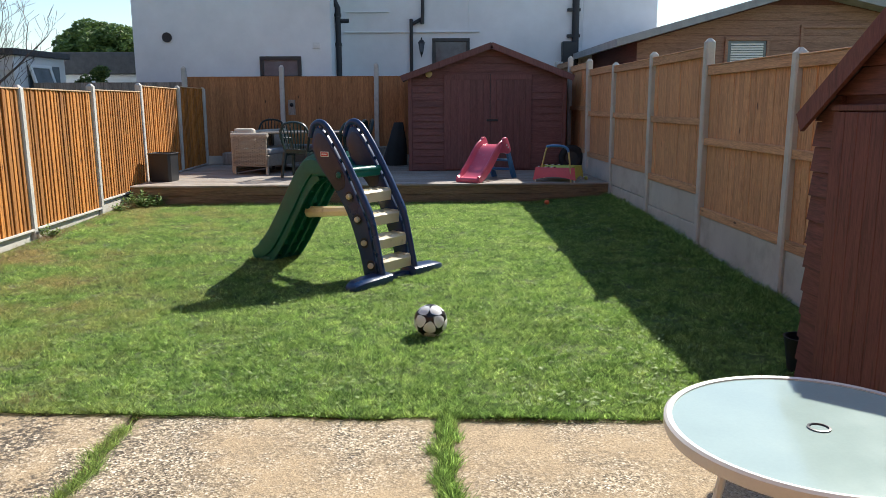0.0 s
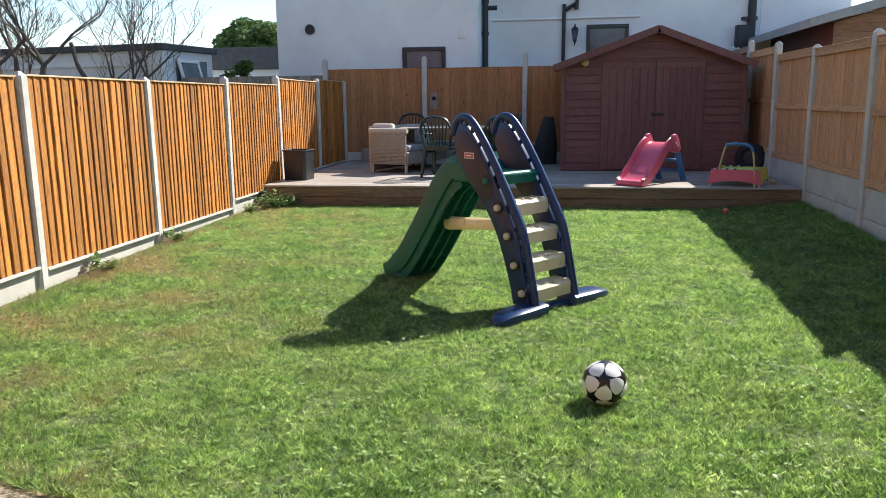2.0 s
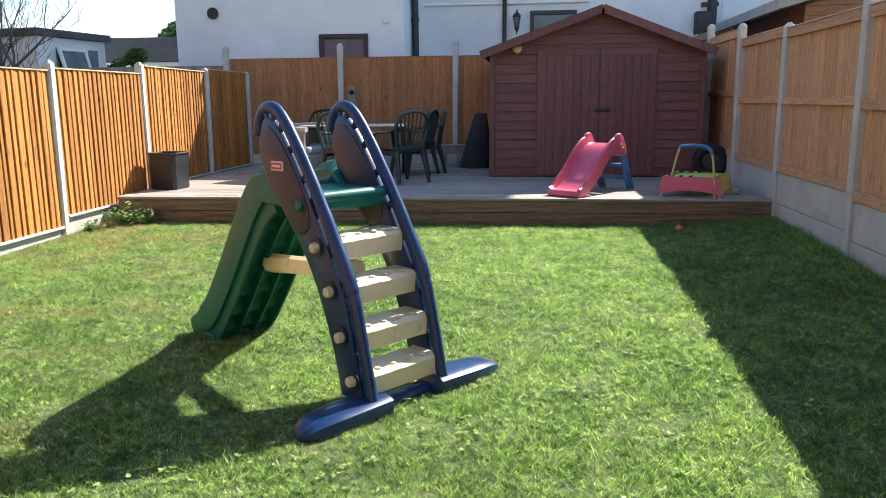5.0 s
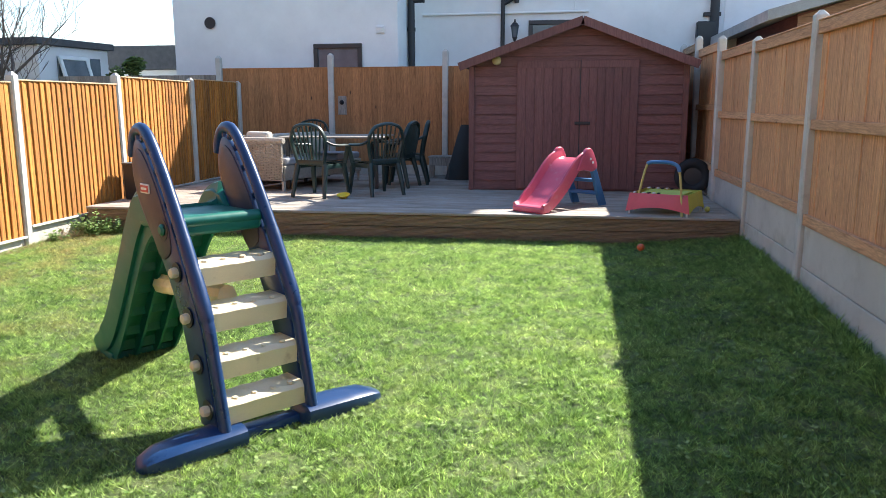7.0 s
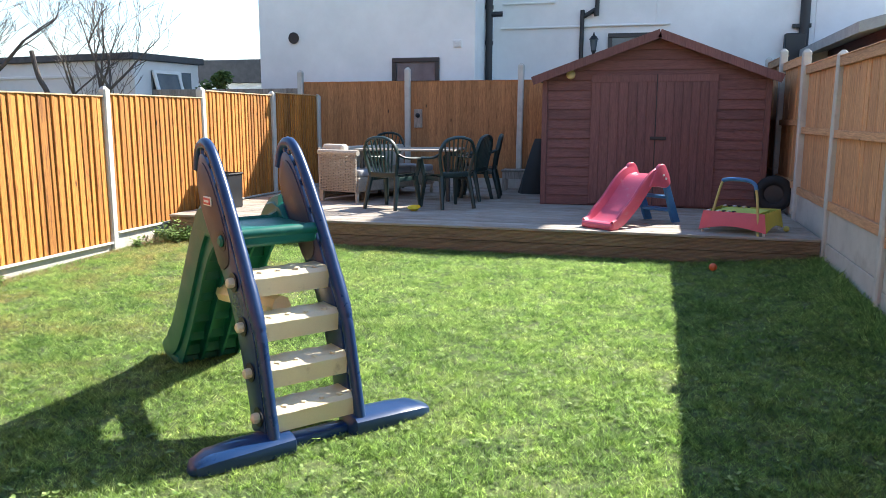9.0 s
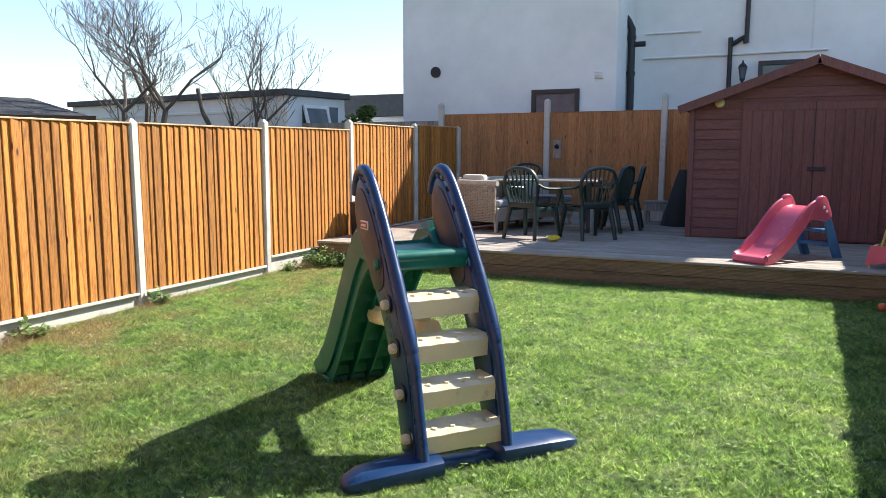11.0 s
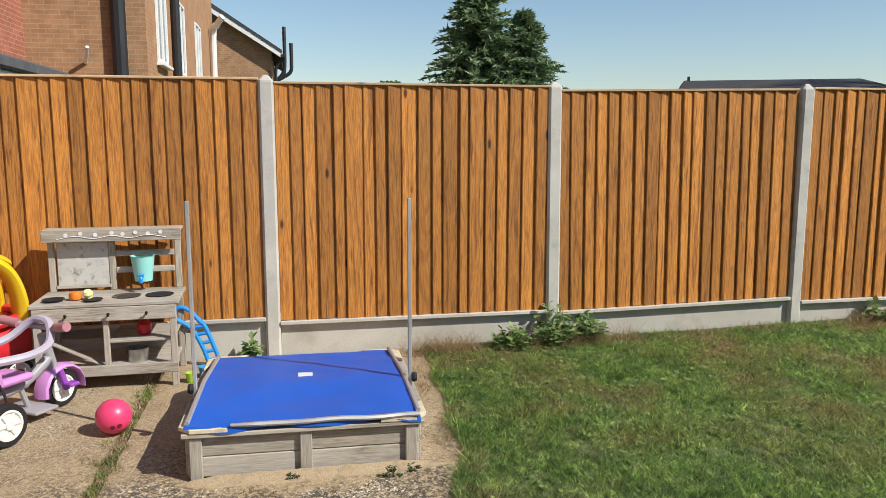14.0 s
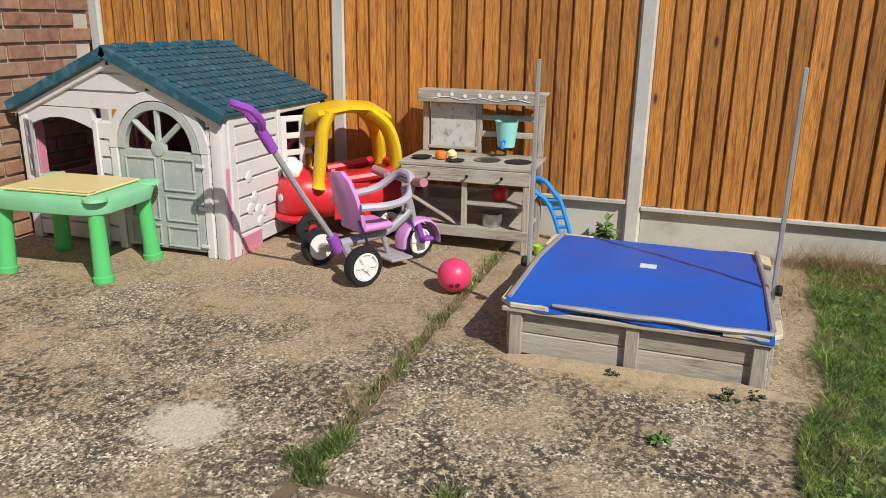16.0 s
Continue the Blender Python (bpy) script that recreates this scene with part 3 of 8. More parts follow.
def fence_left():
    fence = thing("fence", "golden-stained feather-edge fence between pale concrete posts", "fence")
    for y, t in zip(LP, LTOP):
        post(fence, LEFT_X - 0.005, y, t)
    for i in range(len(LP) - 1):
        y0, y1 = LP[i] + 0.045, LP[i + 1] - 0.045
        z0, z1 = LGRAV[i], LPAN[i]
        gravel(fence, LEFT_X - 0.02, LEFT_X - 0.02, y0, y1, -0.09, z0 - 0.004)
        tilt = 0.9 if i == 3 else random.uniform(-0.25, 0.25)
        pan = panel(fence, pose(LEFT_X, (y0 + y1) / 2, z0 + (0.0 if i != 3 else -0.012), tilt, 0, 0))
        n = 20
        w = (y1 - y0) / n
        h = z1 - z0 - 0.012
        cuts = [0.0] + [(k + random.uniform(-0.16, 0.16)) * w for k in range(1, n)] + [y1 - y0]
        for k in range(n):
            me = feather_mesh(h, round((cuts[k + 1] - cuts[k]) / 0.004) * 0.004, M_FENCE)
            share("board", me, pan, pose(random.uniform(-0.003, 0.003), -(y1 - y0) / 2 + cuts[k], random.uniform(-0.006, 0.004), random.uniform(-0.15, 0.15), random.uniform(-0.2, 0.1), 0))
        half = (y1 - y0) / 2
        part("capping_strip", box(-0.03, 0.034, -half, half, h - 0.004, h + 0.012, 0.003), M_RAIL, pan, "pale bare timber capping")
        part("bottom_rail", box(0.004, 0.047, -half, half, -0.026, -0.002, 0.003), M_POST, pan, "pale concrete lip under the boards")
        part("back_rail", box(-0.04, -0.002, -half, half, 0.25, 0.32, 0.003), M_RAIL, pan)
        part("back_rail", box(-0.04, -0.002, -half, half, h - 0.3, h - 0.23, 0.003), M_RAIL, pan)


fence_left()

RX = 3.05
RP = [2.2, 4.05, 5.89, 7.75, 9.58, 11.48, 13.14, 14.8, 16.25]
RTOP = [1.95, 1.95, 1.965, 2.19, 2.185, 2.165, 2.315, 2.457, 2.46]
RPAN = [1.9, 1.9, 1.915, 2.10, 2.10, 2.12, 2.25, 2.36]
RGRAV = [0.4, 0.4, 0.42, 0.62, 0.68, 0.68, 0.72, 0.75]


def fence_right():
    fence = thing("fence", "pale brown close-board fence seen from its railed back", "fence")
    for y, t in zip(RP, RTOP):
        post(fence, RX, y, t)
    for i in range(len(RP) - 1):
        y0, y1 = RP[i] + 0.045, RP[i + 1] - 0.045
        z0, z1 = RGRAV[i], RPAN[i]
        if z0 > 0.5:
            gravel(fence, RX + 0.01, RX + 0.01, y0, y1, -0.09, z0 - 0.32)
            gravel(fence, RX + 0.014, RX + 0.014, y0, y1, z0 - 0.315, z0)
        else:
            gravel(fence, RX + 0.01, RX + 0.01, y0, y1, -0.09, z0)
        pan = panel(fence, pose(RX + 0.02, (y0 + y1) / 2, z0, 0, 0, 0))
        n, h, half = 15, z1 - z0, (y1 - y0) / 2
        w = (y1 - y0) / n
        me = flat_mesh(h, w, M_FENCE_R)
        for k in range(n):
            share("board", me, pan, pose(random.uniform(-0.003, 0.003), -half + k * w, 0, 0, random.uniform(-0.15, 0.15), 0))
        for a, b in ((0.0, 0.085), (h * 0.5 - 0.03, h * 0.5 + 0.045), (h - 0.09, h)):
            part("rail", box(-0.045, -0.008, -half, half, a + 0.002, b, 0.004), M_RAILR, pan)
        part("capping_strip", box(-0.05, 0.03, -half, half, h + 0.001, h + 0.014, 0.003), M_RAILR, pan)


fence_right()

BY = 16.2
BP = [-4.62, -2.66, -0.73, 1.2, 3.1]
BTOP = [2.37, 2.385, 2.43, 2.43, 2.43]


def fence_back():
    fence = thing("fence", "brown-stained close-board fence behind the deck", "fence")
    for x, t in zip(BP, BTOP):
        post(fence, x, BY - 0.03, t)
    for i in range(len(BP) - 1):
        x0, x1 = BP[i] + 0.045, BP[i + 1] - 0.045
        gravel(fence, x0, x1, BY, BY, 0.0, 0.55)
        pan = panel(fence, pose((x0 + x1) / 2, BY, 0.55, 0, 0, -90))
        n, half, h = 17, (x1 - x0) / 2, 2.15 - 0.55
        w = 2 * half / n
        me = feather_mesh(h, w, M_FENCE_B)
        for k in range(n):
            share("board", me, pan, pose(random.uniform(-0.002, 0.002), -half + k * w, 0, 0, 0, 0))
        part("capping_strip", box(-0.03, 0.03, -half, half, h, h + 0.012, 0.003), M_FENCE_B, pan)
    pan = thing("fence", "grey weathered timber fence beyond the boundary", "fence", pose(-6.2, BY + 0.15, 0.0, 0, 0, -90))
    me = feather_mesh(2.06, 0.12, M_GREYW)
    for k in range(26):
        share("board", me, pan, pose(0, -1.55 + k * 0.12, 0, 0, 0, 0))


M_GREYW = wood("silver grey weathered timber", (0.34, 0.30, 0.26), (0.19, 0.165, 0.14), axis=2, per=0.2)
fence_back()

# ---- deck ----
DZ = 0.395


def deck():
    top = thing("deck", "weathered grey-brown timber deck with a reeded front", "deck", kind="structure")
    bm = box(-4.14, 3.0, 0.0, 0.120, -0.028, 0.0, 0.004)
    me = bpy.data.meshes.new("deck_board")
    bm.to_mesh(me)
    bm.free()
    me.materials.append(M_DECK)
    k, y = 0, 11.43
    while y < 16.05:
        share("deck_board", me, top, pose(random.uniform(-0.004, 0.004), y, DZ + random.uniform(-0.0015, 0.0015), 0, 0, random.uniform(-0.02, 0.02)))
        y += 0.1255
    for z1 in (DZ - 0.031, DZ - 0.156, DZ - 0.281):
        bm = bmesh.new()
        n = 9
        prof = [(0.03, z1 - 0.12)]
        for j in range(n):
            a = z1 - 0.12 + 0.12 * j / n
            prof += [(0.0, a + 0.002), (0.0, a + 0.009), (0.005, a + 0.0105), (0.005, a + 0.0125)]
        prof += [(0.0, z1), (0.03, z1)]
        add_plate(bm, prof, -4.13, 2.995, axis=0)
        part("fascia_board", bm, M_FASCIA, top, m=pose(0, 11.445, 0))
    part("deck_frame", box(-4.1, 2.98, 11.5, 16.1, 0.0, DZ - 0.04), M_SOIL, top)


deck()

# ---- the house behind, with its brick wall ----


def brick_wall(parent, x0, x1, z0, z1, y, single, material, mortar):
    """Stretcher-bond bricks on the plane y, facing +y; those in the stretch single are objects of their own."""
    bm = box(-0.125, 0.125, -0.02, 0.0, 0.0, 0.078, 0.005)
    me = bpy.data.meshes.new("brick")
    bm.to_mesh(me)
    bm.free()
    me.materials.append(material)
    rest_v, rest_f = [], []
    row, z = 0, z0
    while z < z1:
        x = x0 + (0.1325 if row % 2 else 0.0)
        while x + 0.1 < x1:
            yy = y + random.uniform(0, 0.003)
            if single(x, z):
                share("brick", me, parent, pose(x + 0.125, yy, z, 0, 0, random.uniform(-0.3, 0.3)))
            else:
                b = len(rest_v)
                xa, xb = x, min(x + 0.25, x1)
                rest_v += [(xa, yy, z), (xb, yy, z), (xb, yy, z + 0.078), (xa, yy, z + 0.078), (xa, yy - 0.02, z), (xb, yy - 0.02, z), (xb, yy - 0.02, z + 0.078), (xa, yy - 0.02, z + 0.078)]
                rest_f += [(b, b + 1, b + 2, b + 3), (b, b + 4, b + 5, b + 1), (b + 3, b + 2, b + 6, b + 7), (b, b + 3, b + 7, b + 4), (b + 1, b + 5, b + 6, b + 2)]
            x += 0.265
        z += 0.092
        row += 1
    if rest_v:
        ob = raw("brickwork", rest_v, rest_f, material, parent)
        ob["kind"] = "stuff"


def own_house():
    top = thing("wall_south", "old red-brown brick house wall with pale joints", "wall", kind="structure")
    part("wall_core", box(-3.75, 3.6, -0.8, -0.472, -0.1, 4.6), M_MORTAR, top)
    brick_wall(top, -3.75, 3.6, 0.0, 4.55, -0.452, lambda x, z: x < -2.0 and z < 1.75, M_BRICK, M_MORTAR)


own_house()

# ---- white rendered building ----


def pipe(parent, name, pts, r, mat, label=""):
    part(name, tube(pts, r, 10), mat, parent, label, True)


def window_unit(parent, x0, x1, z0, z1, y, mullion=True):
    """A dark-framed window set in the wall plane y, facing -y."""
    w = part("window", box(x0, x1, y - 0.012, y + 0.02, z0, z1, 0.002), M_WINDOW, parent, "dark glass in a dark grey frame")
    f = 0.07
    bm = bmesh.new()
    add_box(bm, x0 - 0.01, x1 + 0.01, y - 0.05, y + 0.0, z1 - f, z1 + 0.01, 0.006)
    add_box(bm, x0 - 0.01, x1 + 0.01, y - 0.05, y + 0.0, z0 - 0.01, z0 + f, 0.006)
    add_box(bm, x0 - 0.01, x0 + f, y - 0.05, y + 0.0, z0 + f, z1 - f, 0.006)
    add_box(bm, x1 - f, x1 + 0.01, y - 0.05, y + 0.0, z0 + f, z1 - f, 0.006)
    part("frame", bm, M_DARKF, w)
    part("sill", box(x0 - 0.06, x1 + 0.06, y - 0.1, y, z0 - 0.05, z0 - 0.012, 0.006), M_DARKF, w)
    return w


def white_building():
    top = thing("white_building", "white rendered house with black rainwater pipes", "building", kind="structure")
    part("wall", box(-6.0, -1.74, 17.28, 18.9, -0.1, 5.05, 0.01), M_RENDER, top)
    part("wall", box(-6.0, 4.1, 18.902, 26.0, -0.1, 6.4, 0.01), M_RENDER, top)
    part("wall", box(4.102, 5.9, 18.902, 26.0, -0.1, 8.5, 0.01), M_RENDER, top)
    part("roof", box(-6.1, -1.74, 17.18, 18.9, 5.052, 5.15, 0.01), M_FELT, top)
    part("roof", box(-6.1, 4.1, 18.75, 26.1, 6.402, 6.52, 0.01), M_FELT, top)
    part("roof", box(4.102, 6.0, 18.75, 26.1, 8.502, 8.62, 0.01), M_FELT, top)
    window_unit(top, -3.29, -2.41, 2.15, 2.62, 17.28)
    window_unit(top, 0.50, 1.38, 2.45, 3.13, 18.9)
    y = 18.84
    pipe(top, "soil_pipe", [(-1.66, 18.1, 0.1), (-1.66, 18.1, 3.75), (-1.74, 18.1, 3.9), (-1.9, 18.1, 4.12), (-1.9, 18.1, 4.95)], 0.066, M_BLACKP, "black soil pipe")
    pipe(top, "branch_pipe", [(-1.66, 18.1, 3.46), (-1.41, 18.1, 3.46)], 0.05, M_BLACKP)
    for z in (2.9, 3.55):
        part("pipe_collar", lathe([(0.078, 0.0), (0.08, 0.07)], 14, pose(-1.66, 18.1, z)), M_BLACKP, top)
    pipe(top, "downpipe", smooth_path([(-0.005, y, 0.3), (-0.005, y, 3.35), (0.02, y, 3.45), (0.22, y, 3.58), (0.27, y, 3.68), (0.275, y, 6.4)], 4), 0.042, M_BLACKP, "black downpipe with a swan-neck bend")
    pipe(top, "downpipe", [(3.92, y, 0.2), (3.92, y, 8.3)], 0.085, M_BLACKP, "black downpipe")
    part("hopper", box(3.6, 3.95, y - 0.14, y + 0.06, 2.5, 3.05, 0.015), M_BLACKP, top, "black box at the pipe's foot")
    for z in (3.15, 3.75, 4.4):
        part("pipe_bracket", box(3.72, 4.03, y - 0.04, y + 0.06, z, z + 0.07, 0.005), M_BLACKP, top)
    pipe(top, "waste_pipe", [(-1.58, y + 0.03, 3.28), (1.62, y + 0.03, 3.29)], 0.024, M_WHITEP, "white waste pipe")
    pipe(top, "waste_pipe", [(-1.55, y + 0.03, 3.745), (-0.53, y + 0.03, 3.745)], 0.02, M_WHITEP, "white waste pipe")
    pipe(top, "cable", [(1.36, y + 0.05, 3.3), (1.375, y + 0.05, 4.6)], 0.008, M_WHITEP)
    part("round_vent", lathe([(0.001, -0.03), (0.085, -0.03), (0.105, 0.0), (0.105, 0.02)], 24, pose(-5.27, 17.27, 3.035, 90, 0, 0)), M_BLACKP, top, "round black wall vent")
    v = part("square_vent", box(-2.14, -1.98, 17.25, 17.29, 2.79, 2.93, 0.008), M_WHITEP, top, "white louvred vent")
    for k in range(4):
        part("louvre", box(-2.12, -2.0, 17.238, 17.252, 2.81 + k * 0.028, 2.822 + k * 0.028, 0.002), M_WHITEP, v)
    lx, ly, lz = 0.235, 18.72, 2.9
    lan = thing("wall_lantern", "black traditional wall lantern on the white wall", "lantern")
    part("cap", lathe([(0.09, 0.12), (0.05, 0.18), (0.02, 0.2), (0.012, 0.25)], 6, pose(lx, ly, lz)), M_BLACKP, lan)
    part("glass", lathe([(0.045, -0.08), (0.075, 0.118)], 6, pose(lx, ly, lz)), M_WINDOW, lan)
    part("base", lathe([(0.012, -0.18), (0.03, -0.12), (0.055, -0.082)], 6, pose(lx, ly, lz)), M_BLACKP, lan)
    part("bracket", tube(smooth_path([(lx, ly, lz - 0.15), (lx, ly + 0.06, lz - 0.2), (lx, ly + 0.12, lz - 0.12), (lx, 18.89, lz)], 4), 0.01, 6), M_BLACKP, lan)


white_building()
# ---- shed on the deck ----


def clip_gable(z, x0, x1, eave, ridge_x, ridge_z):
    """The stretch of x inside a gable at the height z."""
    if z <= eave:
        return x0, x1
    k = (z - eave) / (ridge_z - eave)
    return x0 + (ridge_x - x0) * k, x1 + (ridge_x - x1) * k


def deck_shed():
    x0, x1, y0, y1 = -0.02, 2.77, 13.85, 15.9
    eave, rx, rz = 2.03, 1.43, 2.55
    sh = thing("garden_shed", "dark red-brown stained timber shed with double doors", "shed")
    bm = bmesh.new()
    add_plate(bm, [(x0 + 0.02, DZ), (x1 - 0.02, DZ), (x1 - 0.02, eave), (rx, rz - 0.01), (x0 + 0.02, eave)], y0 + 0.025, y1, axis=1)
    part("carcass", bm, M_SHED, sh)
    z, h = DZ + 0.01, 0.125
    while z < rz - 0.05:
        a0, b0 = clip_gable(z, x0, x1, eave, rx, rz)
        a1, b1 = clip_gable(min(z + h, rz), x0, x1, eave, rx, rz)
        bm = bmesh.new()
        lo = [(a0, y0 + 0.0, z), (b0, y0 + 0.0, z), (b1, y0 + 0.014, z + h - 0.004), (a1, y0 + 0.014, z + h - 0.004)]
        hi = [(p[0], y0 + 0.03, p[2]) for p in lo]
        vs = [bm.verts.new(p) for p in lo + hi]
        for f in ((0, 1, 2, 3), (4, 7, 6, 5), (0, 4, 5, 1), (3, 2, 6, 7), (0, 3, 7, 4), (1, 5, 6, 2)):
            bm.faces.new([vs[i] for i in f])
        part("shiplap_board", bm, M_SHED, sh)
        z += h
    for xa, xb in ((0.60, 1.418), (1.428, 2.16)):
        d = new("door")
        d.parent = sh
        n = 7
        w = (xb - xa) / n
        for k in range(n):
            part("plank", box(xa + k * w + 0.001, xa + (k + 1) * w - 0.001, y0 - 0.022, y0 - 0.002, DZ + 0.03, 2.10, 0.003), M_SHEDV, d)
        part("brace", box(xa, xb, y0 - 0.028, y0 - 0.0225, 2.0, 2.09, 0.002), M_SHEDV, d)
    part("door_bolt", box(1.36, 1.56, y0 - 0.045, y0 - 0.029, 1.27, 1.31, 0.004), M_BLACKP, sh, "black steel bolt")
    # added black strip: gives the open gap between the doors its shade
    part("door_gap", box(1.418, 1.428, y0 - 0.018, y0 - 0.004, DZ + 0.03, 2.10), M_BLACKP, sh)
    part("corner_trim", box(x0 - 0.02, x0 + 0.05, y0 - 0.02, y0 + 0.04, DZ, eave, 0.004), M_SHEDV, sh)
    part("corner_trim", box(x1 - 0.05, x1 + 0.02, y0 - 0.02, y0 + 0.04, DZ, eave, 0.004), M_SHEDV, sh)
    for s, xe in ((-1, x0 - 0.14), (1, x1 + 0.12)):
        d = Vector((xe - rx, 0, 2.05 - 2.625))
        n = Vector((-d.z, 0, d.x)).normalized() * (1 if s < 0 else -1)
        n = -n if n.z < 0 else n
        bm = bmesh.new()
        a, b = Vector((rx, 0, 2.60)), Vector((xe, 0, 2.035))
        add_plate(bm, [(p.x, p.z) for p in (a, b, b + n * 0.03, a + n * 0.03)], y0 - 0.16, y1 + 0.1, axis=1)
        part("roof_slope", bm, M_FELT, sh, "grey felted roof slope")
        bm = bmesh.new()
        add_plate(bm, [(p.x, p.z) for p in (a - n * 0.07, b - n * 0.07, b + n * 0.035, a + n * 0.035)], y0 - 0.185, y0 - 0.163, axis=1)
        part("bargeboard", bm, M_SHEDV, sh)
    part("lamp", lathe([(0.02, -0.04), (0.055, -0.03), (0.06, 0.01), (0.03, 0.03)], 14, pose(0.33, y0 - 0.05, 2.1, 70, 0, 0)), plain("yellowed lamp glass", (0.5, 0.38, 0.15), 0.3), sh, "small round yellowed lamp", True)


deck_shed()


def corner_shed():
    """The red-brown tool shed by the patio, its gable and plank door facing the lawn's middle."""
    X, ya, yb = 2.22, 2.45, 3.97
    eave, ry, rz = 1.46, 3.21, 1.95
    sh = thing("tool_shed", "red-brown stained tool shed with a vertical plank door", "shed")
    part("carcass", plate([(ya + 0.02, 0.0), (yb - 0.02, 0.0), (yb - 0.02, eave), (ry, rz), (ya + 0.02, eave)], X + 0.03, X + 0.78), M_NSHED, sh)
    z, h = 0.02, 0.13
    da, db = 2.75, 3.74
    while z < rz - 0.08:
        a0, b0 = clip_gable(z, ya, yb, eave, ry, rz)
        a1, b1 = clip_gable(min(z + h, rz), ya, yb, eave, ry, rz)
        spans = [((a0, b0), (a1, b1))] if z > 1.5 else [((a0, da), (a1, da)), ((db, b0), (db, b1))]
        for (p, q), (r, s) in spans:
            bm = bmesh.new()
            lo = [(X - 0.004, p, z), (X - 0.004, q, z), (X + 0.012, s, z + h - 0.004), (X + 0.012, r, z + h - 0.004)]
            vs = [bm.verts.new(c) for c in lo + [(X + 0.035, c[1], c[2]) for c in lo]]
            for f in ((0, 3, 2, 1), (4, 5, 6, 7), (0, 1, 5, 4), (3, 7, 6, 2), (0, 4, 7, 3), (1, 2, 6, 5)):
                bm.faces.new([vs[i] for i in f])
            part("shiplap_board", bm, M_NSHED, sh)
        z += h
    d = new("door")
    d.parent = sh
    n = 9
    w = (db - da) / n
    for k in range(n):
        part("plank", box(X - 0.03, X - 0.008, da + k * w + 0.0015, da + (k + 1) * w - 0.0015, 0.05, 1.5, 0.003), M_NSHEDV, d)
    part("door_head", box(X - 0.034, X - 0.006, da - 0.02, db + 0.02, 1.505, 1.535, 0.004), M_NSHEDV, sh)
    for ye in (ya - 0.04, yb + 0.04):
        a, b = Vector((0, ry, 1.975)), Vector((0, ye, 1.46))
        n = Vector((0, -(b - a).z, (b - a).y)).normalized()
        n = -n if n.z < 0 else n
        part("roof_slope", plate([(p.y, p.z) for p in (a, b, b + n * 0.025, a + n * 0.025)], X - 0.05, X + 0.83), M_FELT, sh, "grey felted roof slope")
        part("bargeboard", plate([(p.y, p.z) for p in (a - n * 0.075, b - n * 0.075, b + n * 0.03, a + n * 0.03)], X - 0.075, X - 0.053), M_NSHEDV, sh)
    ob = tagged(part("bucket", lathe([(0.07, 0.0), (0.1, 0.2), (0.105, 0.205), (0.095, 0.205), (0.066, 0.02)], 16, pose(2.34, 4.14, 0.015)), M_BLACKP, smooth=True),
                "black plastic bucket on the grass beside the tool shed", "bucket")


corner_shed()


def glass_table():
    c, R, z = (1.18, 1.81), 0.385, 0.70
    t = thing("garden_table", "round frosted-glass garden table with a pale metal rim", "table", pose(c[0], c[1], 0))
    glass = plain("frosted pale green glass", (0.34, 0.43, 0.40), 0.12, var=0.05, bumpy=0)
    white = plain("off-white powder-coated metal", (0.62, 0.60, 0.55), 0.4, var=0.06)
    bm = bmesh.new()
    add_lathe(bm, [(0.026, -0.006), (R - 0.012, -0.006), (R - 0.012, 0.0), (0.026, 0.0)], 64, pose(0, 0, z))
    part("tabletop", bm, glass, t, "pale green frosted glass")
    prof = [(R - 0.014, -0.03), (R + 0.004, -0.032), (R + 0.008, -0.02), (R + 0.008, 0.0), (R, 0.006), (R - 0.014, 0.004)]
    bm = bmesh.new()
    rings = [[bm.verts.new((r * math.cos(2 * math.pi * k / 64), r * math.sin(2 * math.pi * k / 64), z + h)) for k in range(64)] for r, h in prof]
    for a, b in zip(rings, rings[1:] + rings[:1]):
        for k in range(64):
            bm.faces.new((a[k], a[(k + 1) % 64], b[(k + 1) % 64], b[k]))
    part("rim", bm, white, t, smooth=True)
    part("hole_grommet", lathe([(0.012, -0.02), (0.026, -0.008), (0.03, 0.003), (0.024, 0.004), (0.012, -0.015)], 20, pose(0, 0, z)), M_BLACKP, t, "dark parasol hole")
    for k in range(4):
        a = radians(45 + 90 * k)
        ca, sa = math.cos(a), math.sin(a)
        part("leg", tube(smooth_path([(0.06 * ca, 0.06 * sa, z - 0.03), (0.2 * ca, 0.2 * sa, z - 0.06), (0.27 * ca, 0.27 * sa, 0.35), (0.33 * ca, 0.33 * sa, 0.012)], 5), 0.013, 8), white, t, smooth=True)


glass_table()

# ---- the large climbing slide ----
M_NAVY = plain("navy plastic", (0.009, 0.034, 0.105), 0.3, var=0.15, dirt=(0.045, 0.07, 0.12), dirt_at=0.68)
M_PLUM = plain("faded plum-navy plastic", (0.042, 0.032, 0.05), 0.42, var=0.2, dirt=(0.075, 0.055, 0.065))
M_GREENP = plain("bottle green plastic", (0.004, 0.125, 0.088), 0.42, var=0.15, dirt=(0.02, 0.16, 0.115))
M_CREAM = plain("cream plastic", (0.84, 0.73, 0.51), 0.38, var=0.08, dirt=(0.42, 0.32, 0.18), dirt_at=0.68)


